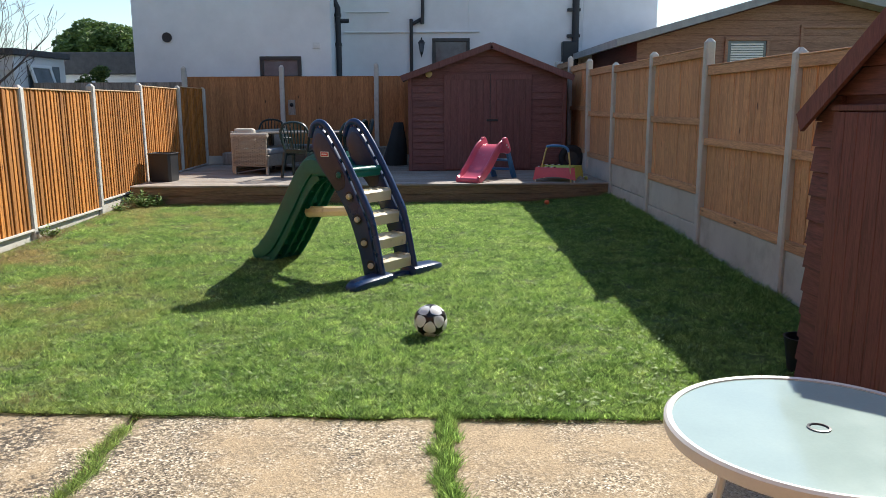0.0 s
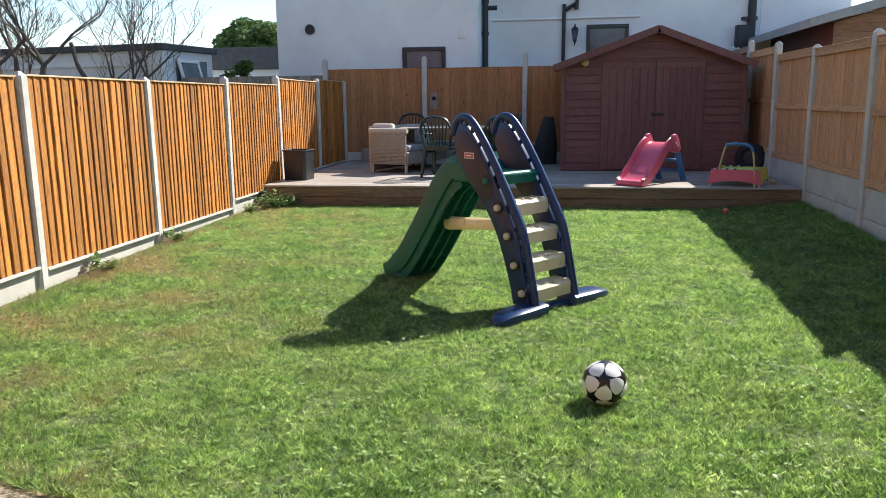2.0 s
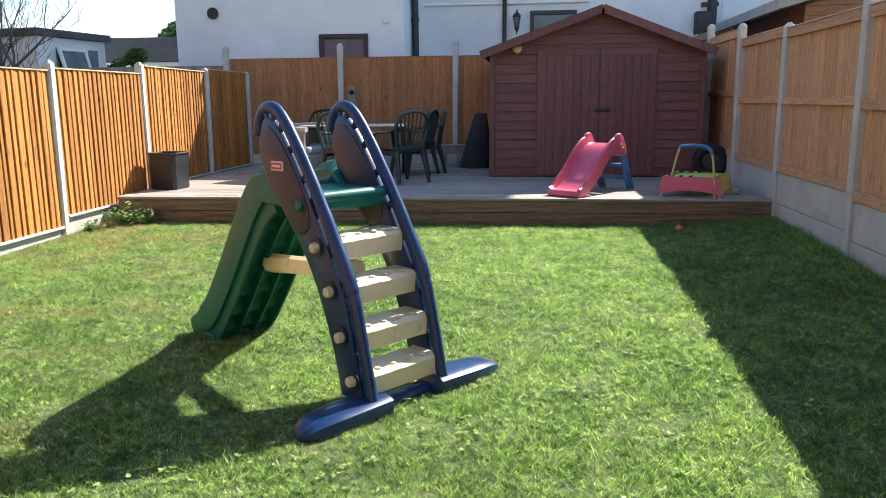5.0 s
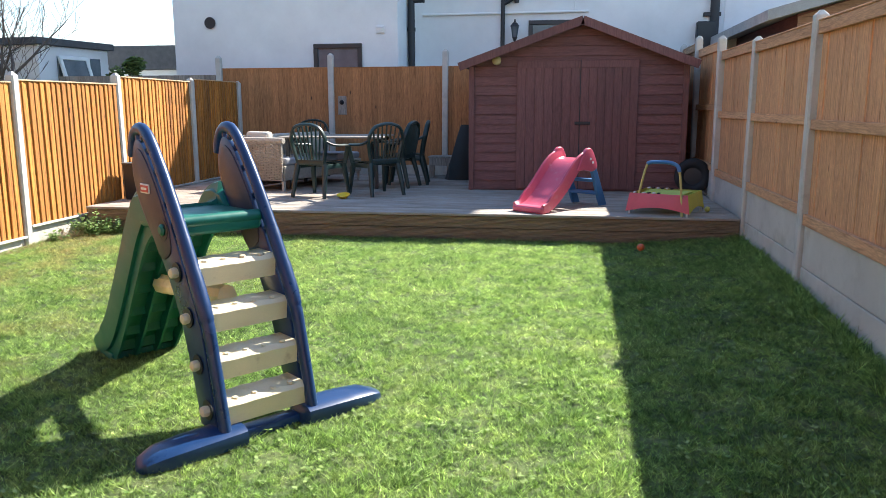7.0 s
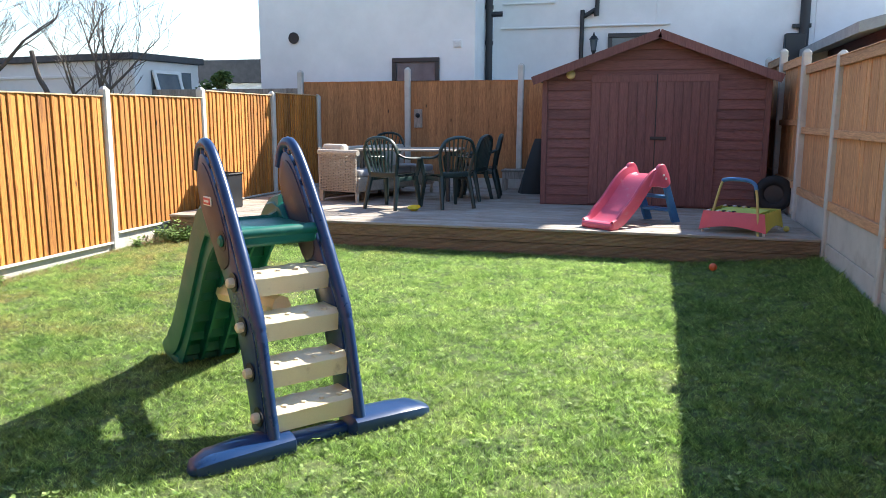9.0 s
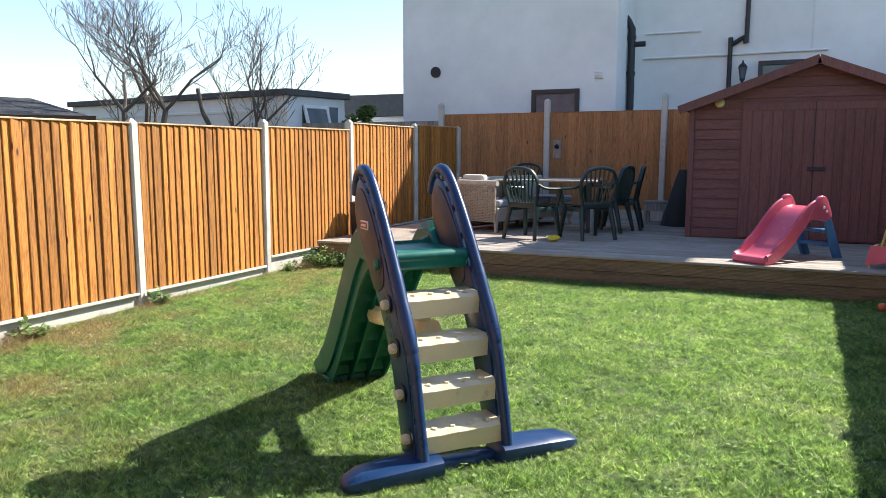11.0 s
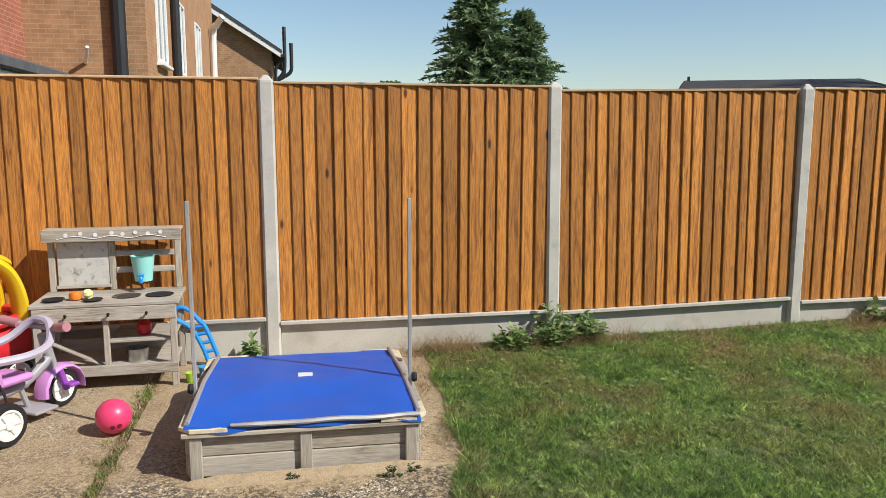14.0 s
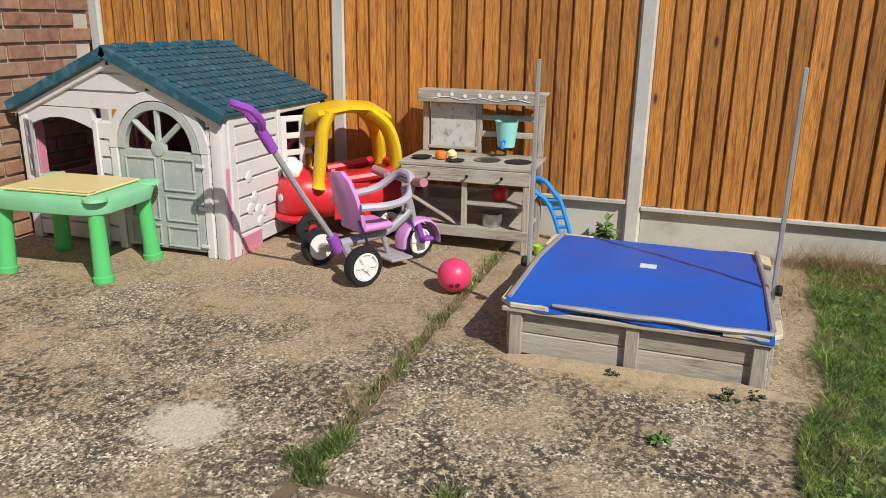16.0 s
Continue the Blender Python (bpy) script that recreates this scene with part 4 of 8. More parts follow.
def let_through(m, share_through, tint):
    """Thin hollow plastic that glows where the sun stands behind it."""
    nt = m.node_tree
    tr = nt.nodes.new("ShaderNodeBsdfTranslucent")
    tr.inputs["Color"].default_value = (*tint, 1)
    sh = nt.nodes.new("ShaderNodeMixShader")
    sh.inputs[0].default_value = share_through
    nt.links.new(nt.nodes["Principled BSDF"].outputs[0], sh.inputs[1])
    nt.links.new(tr.outputs[0], sh.inputs[2])
    nt.links.new(sh.outputs[0], nt.nodes["Material Output"].inputs["Surface"])


let_through(M_CREAM, 0.25, (0.95, 0.84, 0.6))
M_LOGO = plain("red badge", (0.55, 0.05, 0.05), 0.4)
M_BADGEW = plain("white badge rim", (0.75, 0.72, 0.68), 0.4)


def big_slide():
    s = thing("climbing_slide", "navy and green plastic climbing slide with cream steps", "slide",
              pose(-0.02, 6.61, ground_z(-0.02, 6.61), 0, 0, 51.7))
    rail_pts = [(0.012, 0.07), (0.062, 0.29), (0.112, 0.5), (0.135, 0.565), (0.155, 0.615), (0.24, 0.77), (0.33, 0.925), (0.43, 1.085), (0.525, 1.222), (0.61, 1.325), (0.685, 1.378), (0.76, 1.376), (0.81, 1.33), (0.838, 1.25)]
    inner = [(0.06, 0.07), (0.108, 0.29), (0.155, 0.49), (0.185, 0.565), (0.205, 0.61), (0.285, 0.75), (0.372, 0.9), (0.468, 1.055), (0.56, 1.188), (0.636, 1.282), (0.695, 1.328), (0.745, 1.33), (0.775, 1.3), (0.805, 1.225)]
    backe = [(0.805, 1.165), (0.77, 1.07), (0.705, 0.977), (0.62, 0.885), (0.525, 0.78), (0.44, 0.665), (0.365, 0.53), (0.30, 0.37), (0.245, 0.2), (0.215, 0.07)]
    thick = [0.03, 0.03, 0.031, 0.035, 0.037, 0.034, 0.032, 0.031, 0.03, 0.03, 0.03, 0.029, 0.028, 0.026]
    for side in (-1, 1):
        xc = 0.2 if side > 0 else -0.245
        fr = new("side_frame")
        fr.parent = s
        out = [p[:] for p in smooth_path([(0, a, b) for a, b in inner], 4)] + [p[:] for p in smooth_path([(0, a, b) for a, b in backe], 4)]
        part("side_plate", plate([(p[1], p[2]) for p in out], xc - 0.02, xc + 0.02, 0, 0.006), M_NAVY, fr, smooth=True)
        # plum upper panel, proud of the plate on both faces
        up = [(0.49, 1.06), (0.565, 1.165), (0.63, 1.24), (0.69, 1.285), (0.735, 1.285), (0.768, 1.23), (0.778, 1.165), (0.742, 1.07), (0.672, 0.977), (0.6, 0.885), (0.515, 0.79), (0.415, 0.83), (0.415, 0.93)]
        up = [(p[1], p[2]) for p in smooth_path([(0, a, b) for a, b in up], 3)]
        part("side_panel", plate(up, xc - 0.026, xc + 0.026, 0, 0.004), M_PLUM, fr, "faded plum-navy panel", True)
        part("hand_rail", tube(smooth_path([(xc, a, b) for a, b in rail_pts], 5), [thick[i // 5] for i in range(5 * len(rail_pts) - 4)], 12, 0.9), M_NAVY, fr, smooth=True)
        for k in (1, 2, 4, 5, 6, 7, 8, 9, 10, 11):
            a, b = Vector((xc, *rail_pts[k])), Vector((xc, *inner[k]))
            part("rail_bridge", tube([a, b + (b - a) * 0.2], 0.016, 6), M_NAVY, fr)
        if side < 0:
            badge = part("badge", box(xc - 0.033, xc - 0.0265, 0.59, 0.69, 1.085, 1.13, 0.002), M_BADGEW, fr, "small red and white maker's badge")
            part("badge_field", box(xc - 0.035, xc - 0.0332, 0.598, 0.682, 1.092, 1.123), M_LOGO, badge)
            part("badge_bar", box(xc - 0.037, xc - 0.0352, 0.61, 0.67, 1.102, 1.113), M_BADGEW, badge)
        # step sockets, their inner shade imitated by black discs, and their cream ends
        for y, z in ((0.122, 0.165), (0.195, 0.356), (0.265, 0.557), (0.357, 0.75)):
            sock = part("socket", lathe([(0.018, -0.002), (0.04, -0.002), (0.046, 0.004), (0.046, 0.007)], 18, pose(xc + side * 0.0215, y, z, 0, 90 * side, 0)), M_BLACKP, fr, "flat black disc imitating the shaded recess round the step end")
            part("step_end", lathe([(0.022, 0.0), (0.027, 0.02), (0.023, 0.036), (0.012, 0.042)], 8, pose(xc + side * 0.022, y - 0.008, z, 0, 90 * side, 0)), M_CREAM, fr, "cream plastic step end", True)
        sock = part("socket", lathe([(0.02, -0.002), (0.044, -0.002), (0.05, 0.004), (0.05, 0.007)], 18, pose(xc + side * 0.0215, 0.475, 0.93, 0, 90 * side, 0)), M_BLACKP, fr)
        part("platform_end", lathe([(0.026, 0.0), (0.03, 0.012), (0.018, 0.022)], 8, pose(xc + side * 0.022, 0.475, 0.93, 0, 90 * side, 0)), M_GREENP, fr, "green platform peg", True)
        # base outrigger
        secs = []
        for x, w, h in ((side * 0.14, 0.055, 0.07), (side * 0.16, 0.095, 0.1), (side * 0.235, 0.1, 0.1), (side * 0.4, 0.1, 0.095), (side * 0.53, 0.09, 0.085), (side * 0.60, 0.06, 0.06), (side * 0.62, 0.02, 0.03)):
            ring = []
            for k in range(14):
                a = 2 * math.pi * k / 14
                yy, zz = math.cos(a), math.sin(a)
                yy, zz = math.copysign(abs(yy) ** 0.6, yy), math.copysign(abs(zz) ** 0.6, zz)
                ring.append((x, 0.06 + w * yy, h * 0.5 + h * 0.5 * zz))
            secs.append(ring)
        part("base_foot", loft(secs), M_NAVY, s, smooth=True)
    part("base_bar", box(-0.16, 0.16, 0.03, 0.12, 0.0, 0.06, 0.015, 2), M_NAVY, s, smooth=True)
    for y, z in ((0.125, 0.205), (0.185, 0.395), (0.26, 0.595), (0.35, 0.79)):
        n = 12
        secs = []
        for i in range(n + 1):
            x = -0.226 + 0.406 * i / n
            dz = 0.004 * math.sin(i * 1.7)
            secs.append([(x, y - 0.08, z - 0.105), (x, y - 0.088, z - 0.02 + dz * 0.3), (x, y - 0.07, z + dz), (x, y + 0.07, z + 0.004 + dz * 0.6), (x, y + 0.075, z - 0.02), (x, y + 0.05, z - 0.03), (x, y - 0.05, z - 0.03), (x, y - 0.06, z - 0.105)])
        st = part("step", loft(secs), M_CREAM, s, smooth=True)
        for k in range(4):
            part("tread_lug", lathe([(0.016, 0), (0.014, 0.008), (0.006, 0.011)], 8, pose(-0.165 + k * 0.095, y - 0.055, z + 0.001)), M_CREAM, st, smooth=True)
    for x in (-0.03,):
        part("brace_beam", tube([(x, 0.36, 0.6), (x, 0.7, 0.57), (x, 1.13, 0.53)], [0.05, 0.042, 0.05], 8, 1.1), M_CREAM, s, "cream plastic brace", True)
    # platform
    part("platform", box(-0.226, 0.182, 0.38, 0.87, 0.9, 0.985, 0.02, 3), M_GREENP, s, smooth=True)
    part("platform_lip", tube([(-0.226, 0.4, 0.966), (0.182, 0.4, 0.966)], 0.03, 10), M_GREENP, s, smooth=True)
    # chute: a trough swept down to the grass
    line = smooth_path([(0, 0.78, 1.0), (0, 0.9, 0.965), (0, 1.02, 0.85), (0, 1.17, 0.64), (0, 1.34, 0.4), (0, 1.5, 0.2), (0, 1.62, 0.115), (0, 1.76, 0.09)], 5)
    secs = []
    n = len(line)
    for i, p in enumerate(line):
        d = (line[min(i + 1, n - 1)] - line[max(i - 1, 0)]).normalized()
        u = Vector((0, -d.z, d.y))
        if u.z < 0:
            u = -u
        wall = 0.11 if i < n - 6 else 0.11 - 0.012 * (i - n + 7)
        w = 0.18
        prof = [(-w - 0.02, 0.0 + wall), (-w - 0.03, wall - 0.02), (-w - 0.02, -0.045), (-w + 0.02, -0.05), (w - 0.02, -0.05), (w + 0.02, -0.045), (w + 0.03, wall - 0.02), (w + 0.02, wall), (w - 0.005, wall - 0.008), (w - 0.03, 0.015), (w - 0.06, 0.0), (-w + 0.06, 0.0), (-w + 0.03, 0.015), (-w + 0.005, wall - 0.008)]
        secs.append([(a, p.y + u.y * b, p.z + u.z * b) for a, b in prof])
    part("chute", loft(secs), M_GREENP, s, smooth=True)
    # waffle ribs under the chute, and its side skirts
    for i in range(4, n - 5, 3):
        p = line[i]
        part("under_rib", box(-0.165, 0.165, p.y - 0.014, p.y + 0.014, p.z - 0.115, p.z - 0.045, 0.004), M_GREENP, s)
    for x in (-0.175, -0.06, 0.06, 0.175):
        pts = [(p.y, p.z - 0.04) for p in line[3:-4]] + [(p.y - 0.045, max(0.0, p.z - 0.125)) for p in reversed(line[3:-4])]
        part("under_web", plate(pts, x - 0.007, x + 0.007), M_GREENP, s)
    part("chute_foot", box(-0.2, 0.2, 1.52, 1.77, 0.0, 0.075, 0.025, 2), M_GREENP, s, smooth=True)
    for x in (-0.19, 0.19):
        secs = []
        for y, h in ((0.7, 0.02), (0.76, 0.09), (0.85, 0.115), (0.93, 0.1), (0.98, 0.05)):
            secs.append([(x - 0.04, y, 0.93), (x - 0.035, y, 0.96 + h * 0.8), (x, y, 0.965 + h), (x + 0.035, y, 0.96 + h * 0.8), (x + 0.04, y, 0.93)])
        part("chute_shoulder", loft(secs), M_GREENP, s, smooth=True)


big_slide()


def football():
    R = 0.113
    c = Vector((0.206, 4.955, ground_z(0.2, 4.95) + R + 0.004))
    ball = thing("football", "white football with black stars on the lawn", "ball", pose(*c))
    white = plain("glossy white ball skin", (0.80, 0.80, 0.77), 0.25, var=0.04)
    black = plain("glossy black ball print", (0.012, 0.012, 0.014), 0.25)
    bm = bmesh.new()
    bmesh.ops.create_icosphere(bm, subdivisions=4, radius=R)
    part("skin", bm, white, ball, smooth=True)
    g = (1 + 5 ** 0.5) / 2
    ico = [Vector(v).normalized() for a in (-1, 1) for b in (-g, g) for v in ((0, a, b), (a, b, 0), (b, 0, a))]
    face = (Vector((0.0, 2.28, 1.5)) - c).normalized()
    turn = ico[0].rotation_difference(face).to_matrix()
    ico = [turn @ v for v in ico]
    # spin so that one point of the facing star stands up
    near = sorted(ico, key=lambda v: -v.dot(face))[1:6]
    best = max(near, key=lambda v: v.z)
    t = (best - face * best.dot(face)).normalized()
    up = (Vector((0, 0, 1)) - face * face.z).normalized()
    q = t.rotation_difference(up).to_matrix()
    ico = [q @ v for v in ico]
    for v in ico:
        nb = sorted(ico, key=lambda w: -w.dot(v))[1:6]
        base = (nb[0] - v * nb[0].dot(v)).normalized()
        side = v.cross(base)
        bm = bmesh.new()
        cen = bm.verts.new(v * R * 1.009)
        ring = []
        for k in range(10):
            ang = radians(36 * k)
            rad = radians(31.0 if k % 2 == 0 else 14.0)
            for f in (0.25, 0.5, 0.75, 1.0):
                d = v * math.cos(rad * f) + (base * math.cos(ang) + side * math.sin(ang)) * math.sin(rad * f)
                ring.append(bm.verts.new(d * R * 1.009))
        for k in range(10):
            a, b = ring[4 * k:4 * k + 4], ring[4 * ((k + 1) % 10):4 * ((k + 1) % 10) + 4]
            bm.faces.new((cen, a[0], b[0]))
            for j in range(3):
                bm.faces.new((a[j], a[j + 1], b[j + 1], b[j]))
        bmesh.ops.recalc_face_normals(bm, faces=bm.faces)
        part("star", bm, black, ball, "black star", True)


football()
# ---- furniture and toys on the deck ----
M_CHAIR = plain("dark green plastic", (0.012, 0.032, 0.03), 0.35, var=0.15, dirt=(0.06, 0.07, 0.065), dirt_at=0.7)
M_RATTAN = plain("grey-beige woven rattan", (0.33, 0.285, 0.23), 0.7, var=0.25, scale=30, bumpy=0.6)
M_RATTAN2 = plain("pale woven rattan", (0.45, 0.40, 0.33), 0.7, var=0.25, scale=30, bumpy=0.6)
M_CREAMC = plain("pale cream cloth", (0.66, 0.6, 0.5), 0.9, var=0.1, bumpy=0.3)
M_CUSHION = plain("grey cushion cloth", (0.30, 0.30, 0.31), 0.9, var=0.15, bumpy=0.3)
M_PINK = plain("faded pink plastic", (0.62, 0.10, 0.16), 0.33, var=0.1, dirt=(0.6, 0.25, 0.28), dirt_at=0.66)
M_BLUE = plain("blue plastic", (0.045, 0.16, 0.36), 0.35, var=0.1)
M_YELLOW = plain("yellow cloth", (0.65, 0.55, 0.08), 0.7, var=0.12)
M_PINKC = plain("coral pink cloth", (0.65, 0.12, 0.15), 0.75, var=0.12)
M_LIME = plain("lime green cloth", (0.5, 0.58, 0.12), 0.75, var=0.12)
M_TYRE = plain("black rubber", (0.012, 0.012, 0.013), 0.7, var=0.2)


def plastic_chair():
    c = thing("garden_chair", "dark green moulded plastic garden chair with a slatted back", "chair", group="green chairs round the table")
    part("seat", loft([[(x * w, y, z + 0.012 * abs(x) * 2) for x, z in ((-1, 0.40), (-0.5, 0.395), (0, 0.392), (0.5, 0.395), (1, 0.40), (1, 0.415), (0.5, 0.408), (0, 0.404), (-0.5, 0.408), (-1, 0.415))] for y, w in ((-0.21, 0.19), (-0.1, 0.21), (0.1, 0.225), (0.2, 0.225), (0.235, 0.21))]), M_CHAIR, c, smooth=True)
    arch = smooth_path([(-0.185, -0.2, 0.41), (-0.225, -0.225, 0.58), (-0.245, -0.255, 0.72), (-0.185, -0.285, 0.85), (-0.09, -0.298, 0.893), (0, -0.3, 0.903), (0.09, -0.298, 0.893), (0.185, -0.285, 0.85), (0.245, -0.255, 0.72), (0.225, -0.225, 0.58), (0.185, -0.2, 0.41)], 4)
    back = part("backrest", tube(arch, 0.029, 8, 0.7), M_CHAIR, c, smooth=True)
    part("back_foot", box(-0.19, 0.19, -0.225, -0.19, 0.4, 0.47, 0.012, 2), M_CHAIR, back, smooth=True)
    for k in range(7):
        x = -0.15 + 0.05 * k
        top = 0.885 - 2.6 * x * x
        bm = bmesh.new()
        add_tube(bm, smooth_path([(x * 0.8, -0.207, 0.44), (x * 1.0, -0.236, 0.6), (x * 1.28, -0.28, top)], 4), [0.015, 0.016, 0.017, 0.018, 0.018, 0.019, 0.019, 0.019, 0.018], 6, True, 0.5)
        part("slat", bm, M_CHAIR, back, smooth=True)
    for s in (-1, 1):
        part("leg", tube([(s * 0.225, 0.2, 0.41), (s * 0.245, 0.235, 0.2), (s * 0.26, 0.265, 0.0)], [0.038, 0.031, 0.024], 8), M_CHAIR, c, smooth=True)
        part("leg", tube([(s * 0.195, -0.19, 0.41), (s * 0.215, -0.245, 0.2), (s * 0.23, -0.29, 0.0)], [0.038, 0.031, 0.024], 8), M_CHAIR, c, smooth=True)
        part("armrest", tube(smooth_path([(s * 0.24, -0.25, 0.7), (s * 0.275, -0.15, 0.655), (s * 0.29, 0.02, 0.64), (s * 0.29, 0.17, 0.635), (s * 0.275, 0.225, 0.61), (s * 0.252, 0.225, 0.5), (s * 0.232, 0.21, 0.4)], 4), 0.029, 8, 0.6), M_CHAIR, c, smooth=True)
        part("skirt", box(s * 0.215 - 0.012, s * 0.215 + 0.012, -0.19, 0.2, 0.35, 0.41, 0.008, 2), M_CHAIR, c, smooth=True)
    part("front_skirt", box(-0.21, 0.21, 0.2, 0.225, 0.355, 0.405, 0.008, 2), M_CHAIR, c, smooth=True)
    return c


chair = plastic_chair()
CHAIRS = [(-1.81, 12.84, -14), (-1.14, 13.1, 43), (-1.02, 14.55, 98), (-2.75, 15.25, 186), (-1.12, 14.1, 80)]
chair.matrix_basis = pose(CHAIRS[0][0], CHAIRS[0][1], DZ + 0.002, 0, 0, CHAIRS[0][2])
for x, y, r in CHAIRS[1:]:
    copy_thing(chair, pose(x, y, DZ + 0.002, 0, 0, r))


def deck_table():
    t = thing("dining_table", "grey-brown slatted outdoor dining table with metal legs", "table", pose(-1.95, 14.15, DZ, 0, 0, 3))
    for k in range(7):
        part("slat", box(-0.72, 0.72, -0.5 + k * 0.1435, -0.5 + k * 0.1435 + 0.135, 0.69, 0.715, 0.005), M_DECK, t)
    for x in (-0.62, 0.62):
        part("cross_rail", box(x - 0.03, x + 0.03, -0.46, 0.46, 0.645, 0.688, 0.004), M_DARKF, t)
        for y in (-0.42, 0.42):
            part("leg", box(x - 0.025, x + 0.025, y - 0.025, y + 0.025, 0.0, 0.645, 0.004), M_DARKF, t, "dark metal leg")


deck_table()


def weave(w, h, n, bow=0.0):
    """A woven panel: flat strands one over another, with real relief."""
    bm = bmesh.new()
    for i in range(n):
        z0 = h * i / n
        d = 0.008 if i % 2 else 0.0
        m = max(10, round(w / 0.045))
        for k in range(m):
            xa, xb = -w / 2 + w * k / m, -w / 2 + w * (k + 1) / m
            off = d if k % 2 else 0.008 - d
            add_box(bm, xa + 0.001, xb - 0.001, -0.006 - off, 0.02, z0 + 0.002, z0 + h / n - 0.002)
    return bm


def rattan_sofa():
    s = thing("rattan_sofa", "grey-beige woven rattan corner sofa with grey cushions", "sofa", pose(-2.77, 13.33, DZ, 0, 0, -18))
    # end panel towards the lawn
    part("end_panel", weave(0.66, 0.53, 24), M_RATTAN, s, m=pose(0, 0, 0.14))
    part("back_cushion", box(-0.34, 0.04, 0.07, 0.2, 0.56, 0.785, 0.04, 4), M_CREAMC, s, "pale cream cushion", True)
    part("end_top", tube([(-0.35, 0.02, 0.675), (0.35, 0.02, 0.675)], 0.04, 8), M_RATTAN2, s, smooth=True)
    part("back_panel", weave(1.9, 0.72, 18), M_RATTAN2, s, m=pose(-0.36, 0.98, 0.02, 0, 0, -90))
    part("back_inner", box(-0.34, -0.24, 0.05, 1.9, 0.3, 0.74, 0.03, 2), M_RATTAN2, s, smooth=True)
    part("seat_base", box(-0.32, 0.34, 0.03, 1.9, 0.14, 0.34, 0.01), M_RATTAN, s)
    for k in range(3):
        part("seat_cushion", box(-0.23, 0.34, 0.06 + k * 0.61, 0.65 + k * 0.61, 0.342, 0.44, 0.03, 3), M_CUSHION, s, "grey cushion", True)
    for x, y in ((-0.31, 0.04), (0.31, 0.04), (-0.31, 1.86), (0.31, 1.86)):
        part("leg", box(x - 0.02, x + 0.02, y - 0.02, y + 0.02, 0.0, 0.14, 0.003), M_RATTAN2, s)


rattan_sofa()


def square_bin():
    b = thing("storage_bin", "black square plastic bin with a rolled rim on the deck", "bin", pose(-3.9, 12.28, DZ + 0.001, 0, 0, -6))

    def ring(r, z):
        c = 0.035
        return [(r - c, -r, z), (r, -r + c, z), (r, r - c, z), (r - c, r, z), (-r + c, r, z), (-r, r - c, z), (-r, -r + c, z), (-r + c, -r, z)]
    part("tub", loft([ring(r, z) for r, z in ((0.17, 0.0), (0.175, 0.015), (0.182, 0.425), (0.182, 0.433), (0.165, 0.433), (0.155, 0.05))]), M_BLACKP, b, smooth=True)
    bm = bmesh.new()
    add_tube(bm, ring(0.185, 0.435), 0.011, 8, closed=True)
    bmesh.ops.recalc_face_normals(bm, faces=bm.faces)
    part("rim", bm, M_DARKF, b, "rolled grey rim", True)
    part("lid", box(-0.164, 0.164, -0.164, 0.164, 0.405, 0.42, 0.006), M_TYRE, b)


square_bin()


def pink_slide():
    s = thing("toddler_slide", "faded pink toddler slide with a blue ladder", "slide", pose(0.88, 11.6, DZ, 0, 0, -36.2) @ Matrix.Diagonal((1.1, 1.17, 1.0, 1.0)))
    line = smooth_path([(0, 0.0, 0.06), (0, 0.12, 0.09), (0, 0.3, 0.24), (0, 0.46, 0.42), (0, 0.58, 0.52), (0, 0.70, 0.545)], 5)
    secs, n = [], len(line)
    for i, p in enumerate(line):
        d = (line[min(i + 1, n - 1)] - line[max(i - 1, 0)]).normalized()
        u = Vector((0, -d.z, d.y))
        w, k = 0.175, i / (n - 1)
        wall = 0.04 + 0.05 * step(0.0, 0.3, k)
        prof = [(-w, wall), (-w - 0.014, wall - 0.01), (-w - 0.012, -0.05), (-w + 0.01, -0.055), (w - 0.01, -0.055), (w + 0.012, -0.05), (w + 0.014, wall - 0.01), (w, wall), (w - 0.014, wall - 0.01), (w - 0.03, 0.01), (w - 0.06, 0.0), (-w + 0.06, 0.0), (-w + 0.03, 0.01), (-w + 0.014, wall - 0.01)]
        secs.append([(a, p.y + u.y * b, max(0.002, p.z + u.z * b)) for a, b in prof])
    part("chute", loft(secs), M_PINK, s, smooth=True)
    part("chute_toe", box(-0.186, 0.186, -0.03, 0.1, 0.0, 0.075, 0.025, 3), M_PINK, s, smooth=True)
    for x in (-0.18, 0.18):
        hump = smooth_path([(0, 0.48, 0.42), (0, 0.55, 0.56), (0, 0.62, 0.65), (0, 0.69, 0.655), (0, 0.74, 0.6), (0, 0.8, 0.46), (0, 0.74, 0.4), (0, 0.62, 0.42)], 4)
        hp = part("grab_hump", plate([(p.y, p.z) for p in hump], x - 0.02, x + 0.02, 0, 0.012, 3), M_PINK, s, smooth=True)
        for z in (0.5, 0.54):
            part("bolt_cap", lathe([(0.014, 0), (0.012, 0.006)], 10, pose(x + (0.02 if x > 0 else -0.02), 0.72 - (z - 0.5), z, 0, 90 if x > 0 else -90, 0)), M_WHITEP, hp)
        part("ladder_leg", plate([(0.72, 0.52), (0.79, 0.46), (1.0, 0.0), (0.9, 0.0), (0.86, 0.08), (0.74, 0.4)], x * 0.94 - 0.018, x * 0.94 + 0.018, 0, 0.006), M_BLUE, s, "blue plastic ladder side")
    for y, z in ((0.88, 0.16), (0.81, 0.31), (0.76, 0.44)):
        part("rung", box(-0.155, 0.155, y - 0.05, y + 0.05, z - 0.035, z, 0.01, 2), M_BLUE, s, smooth=True)


pink_slide()


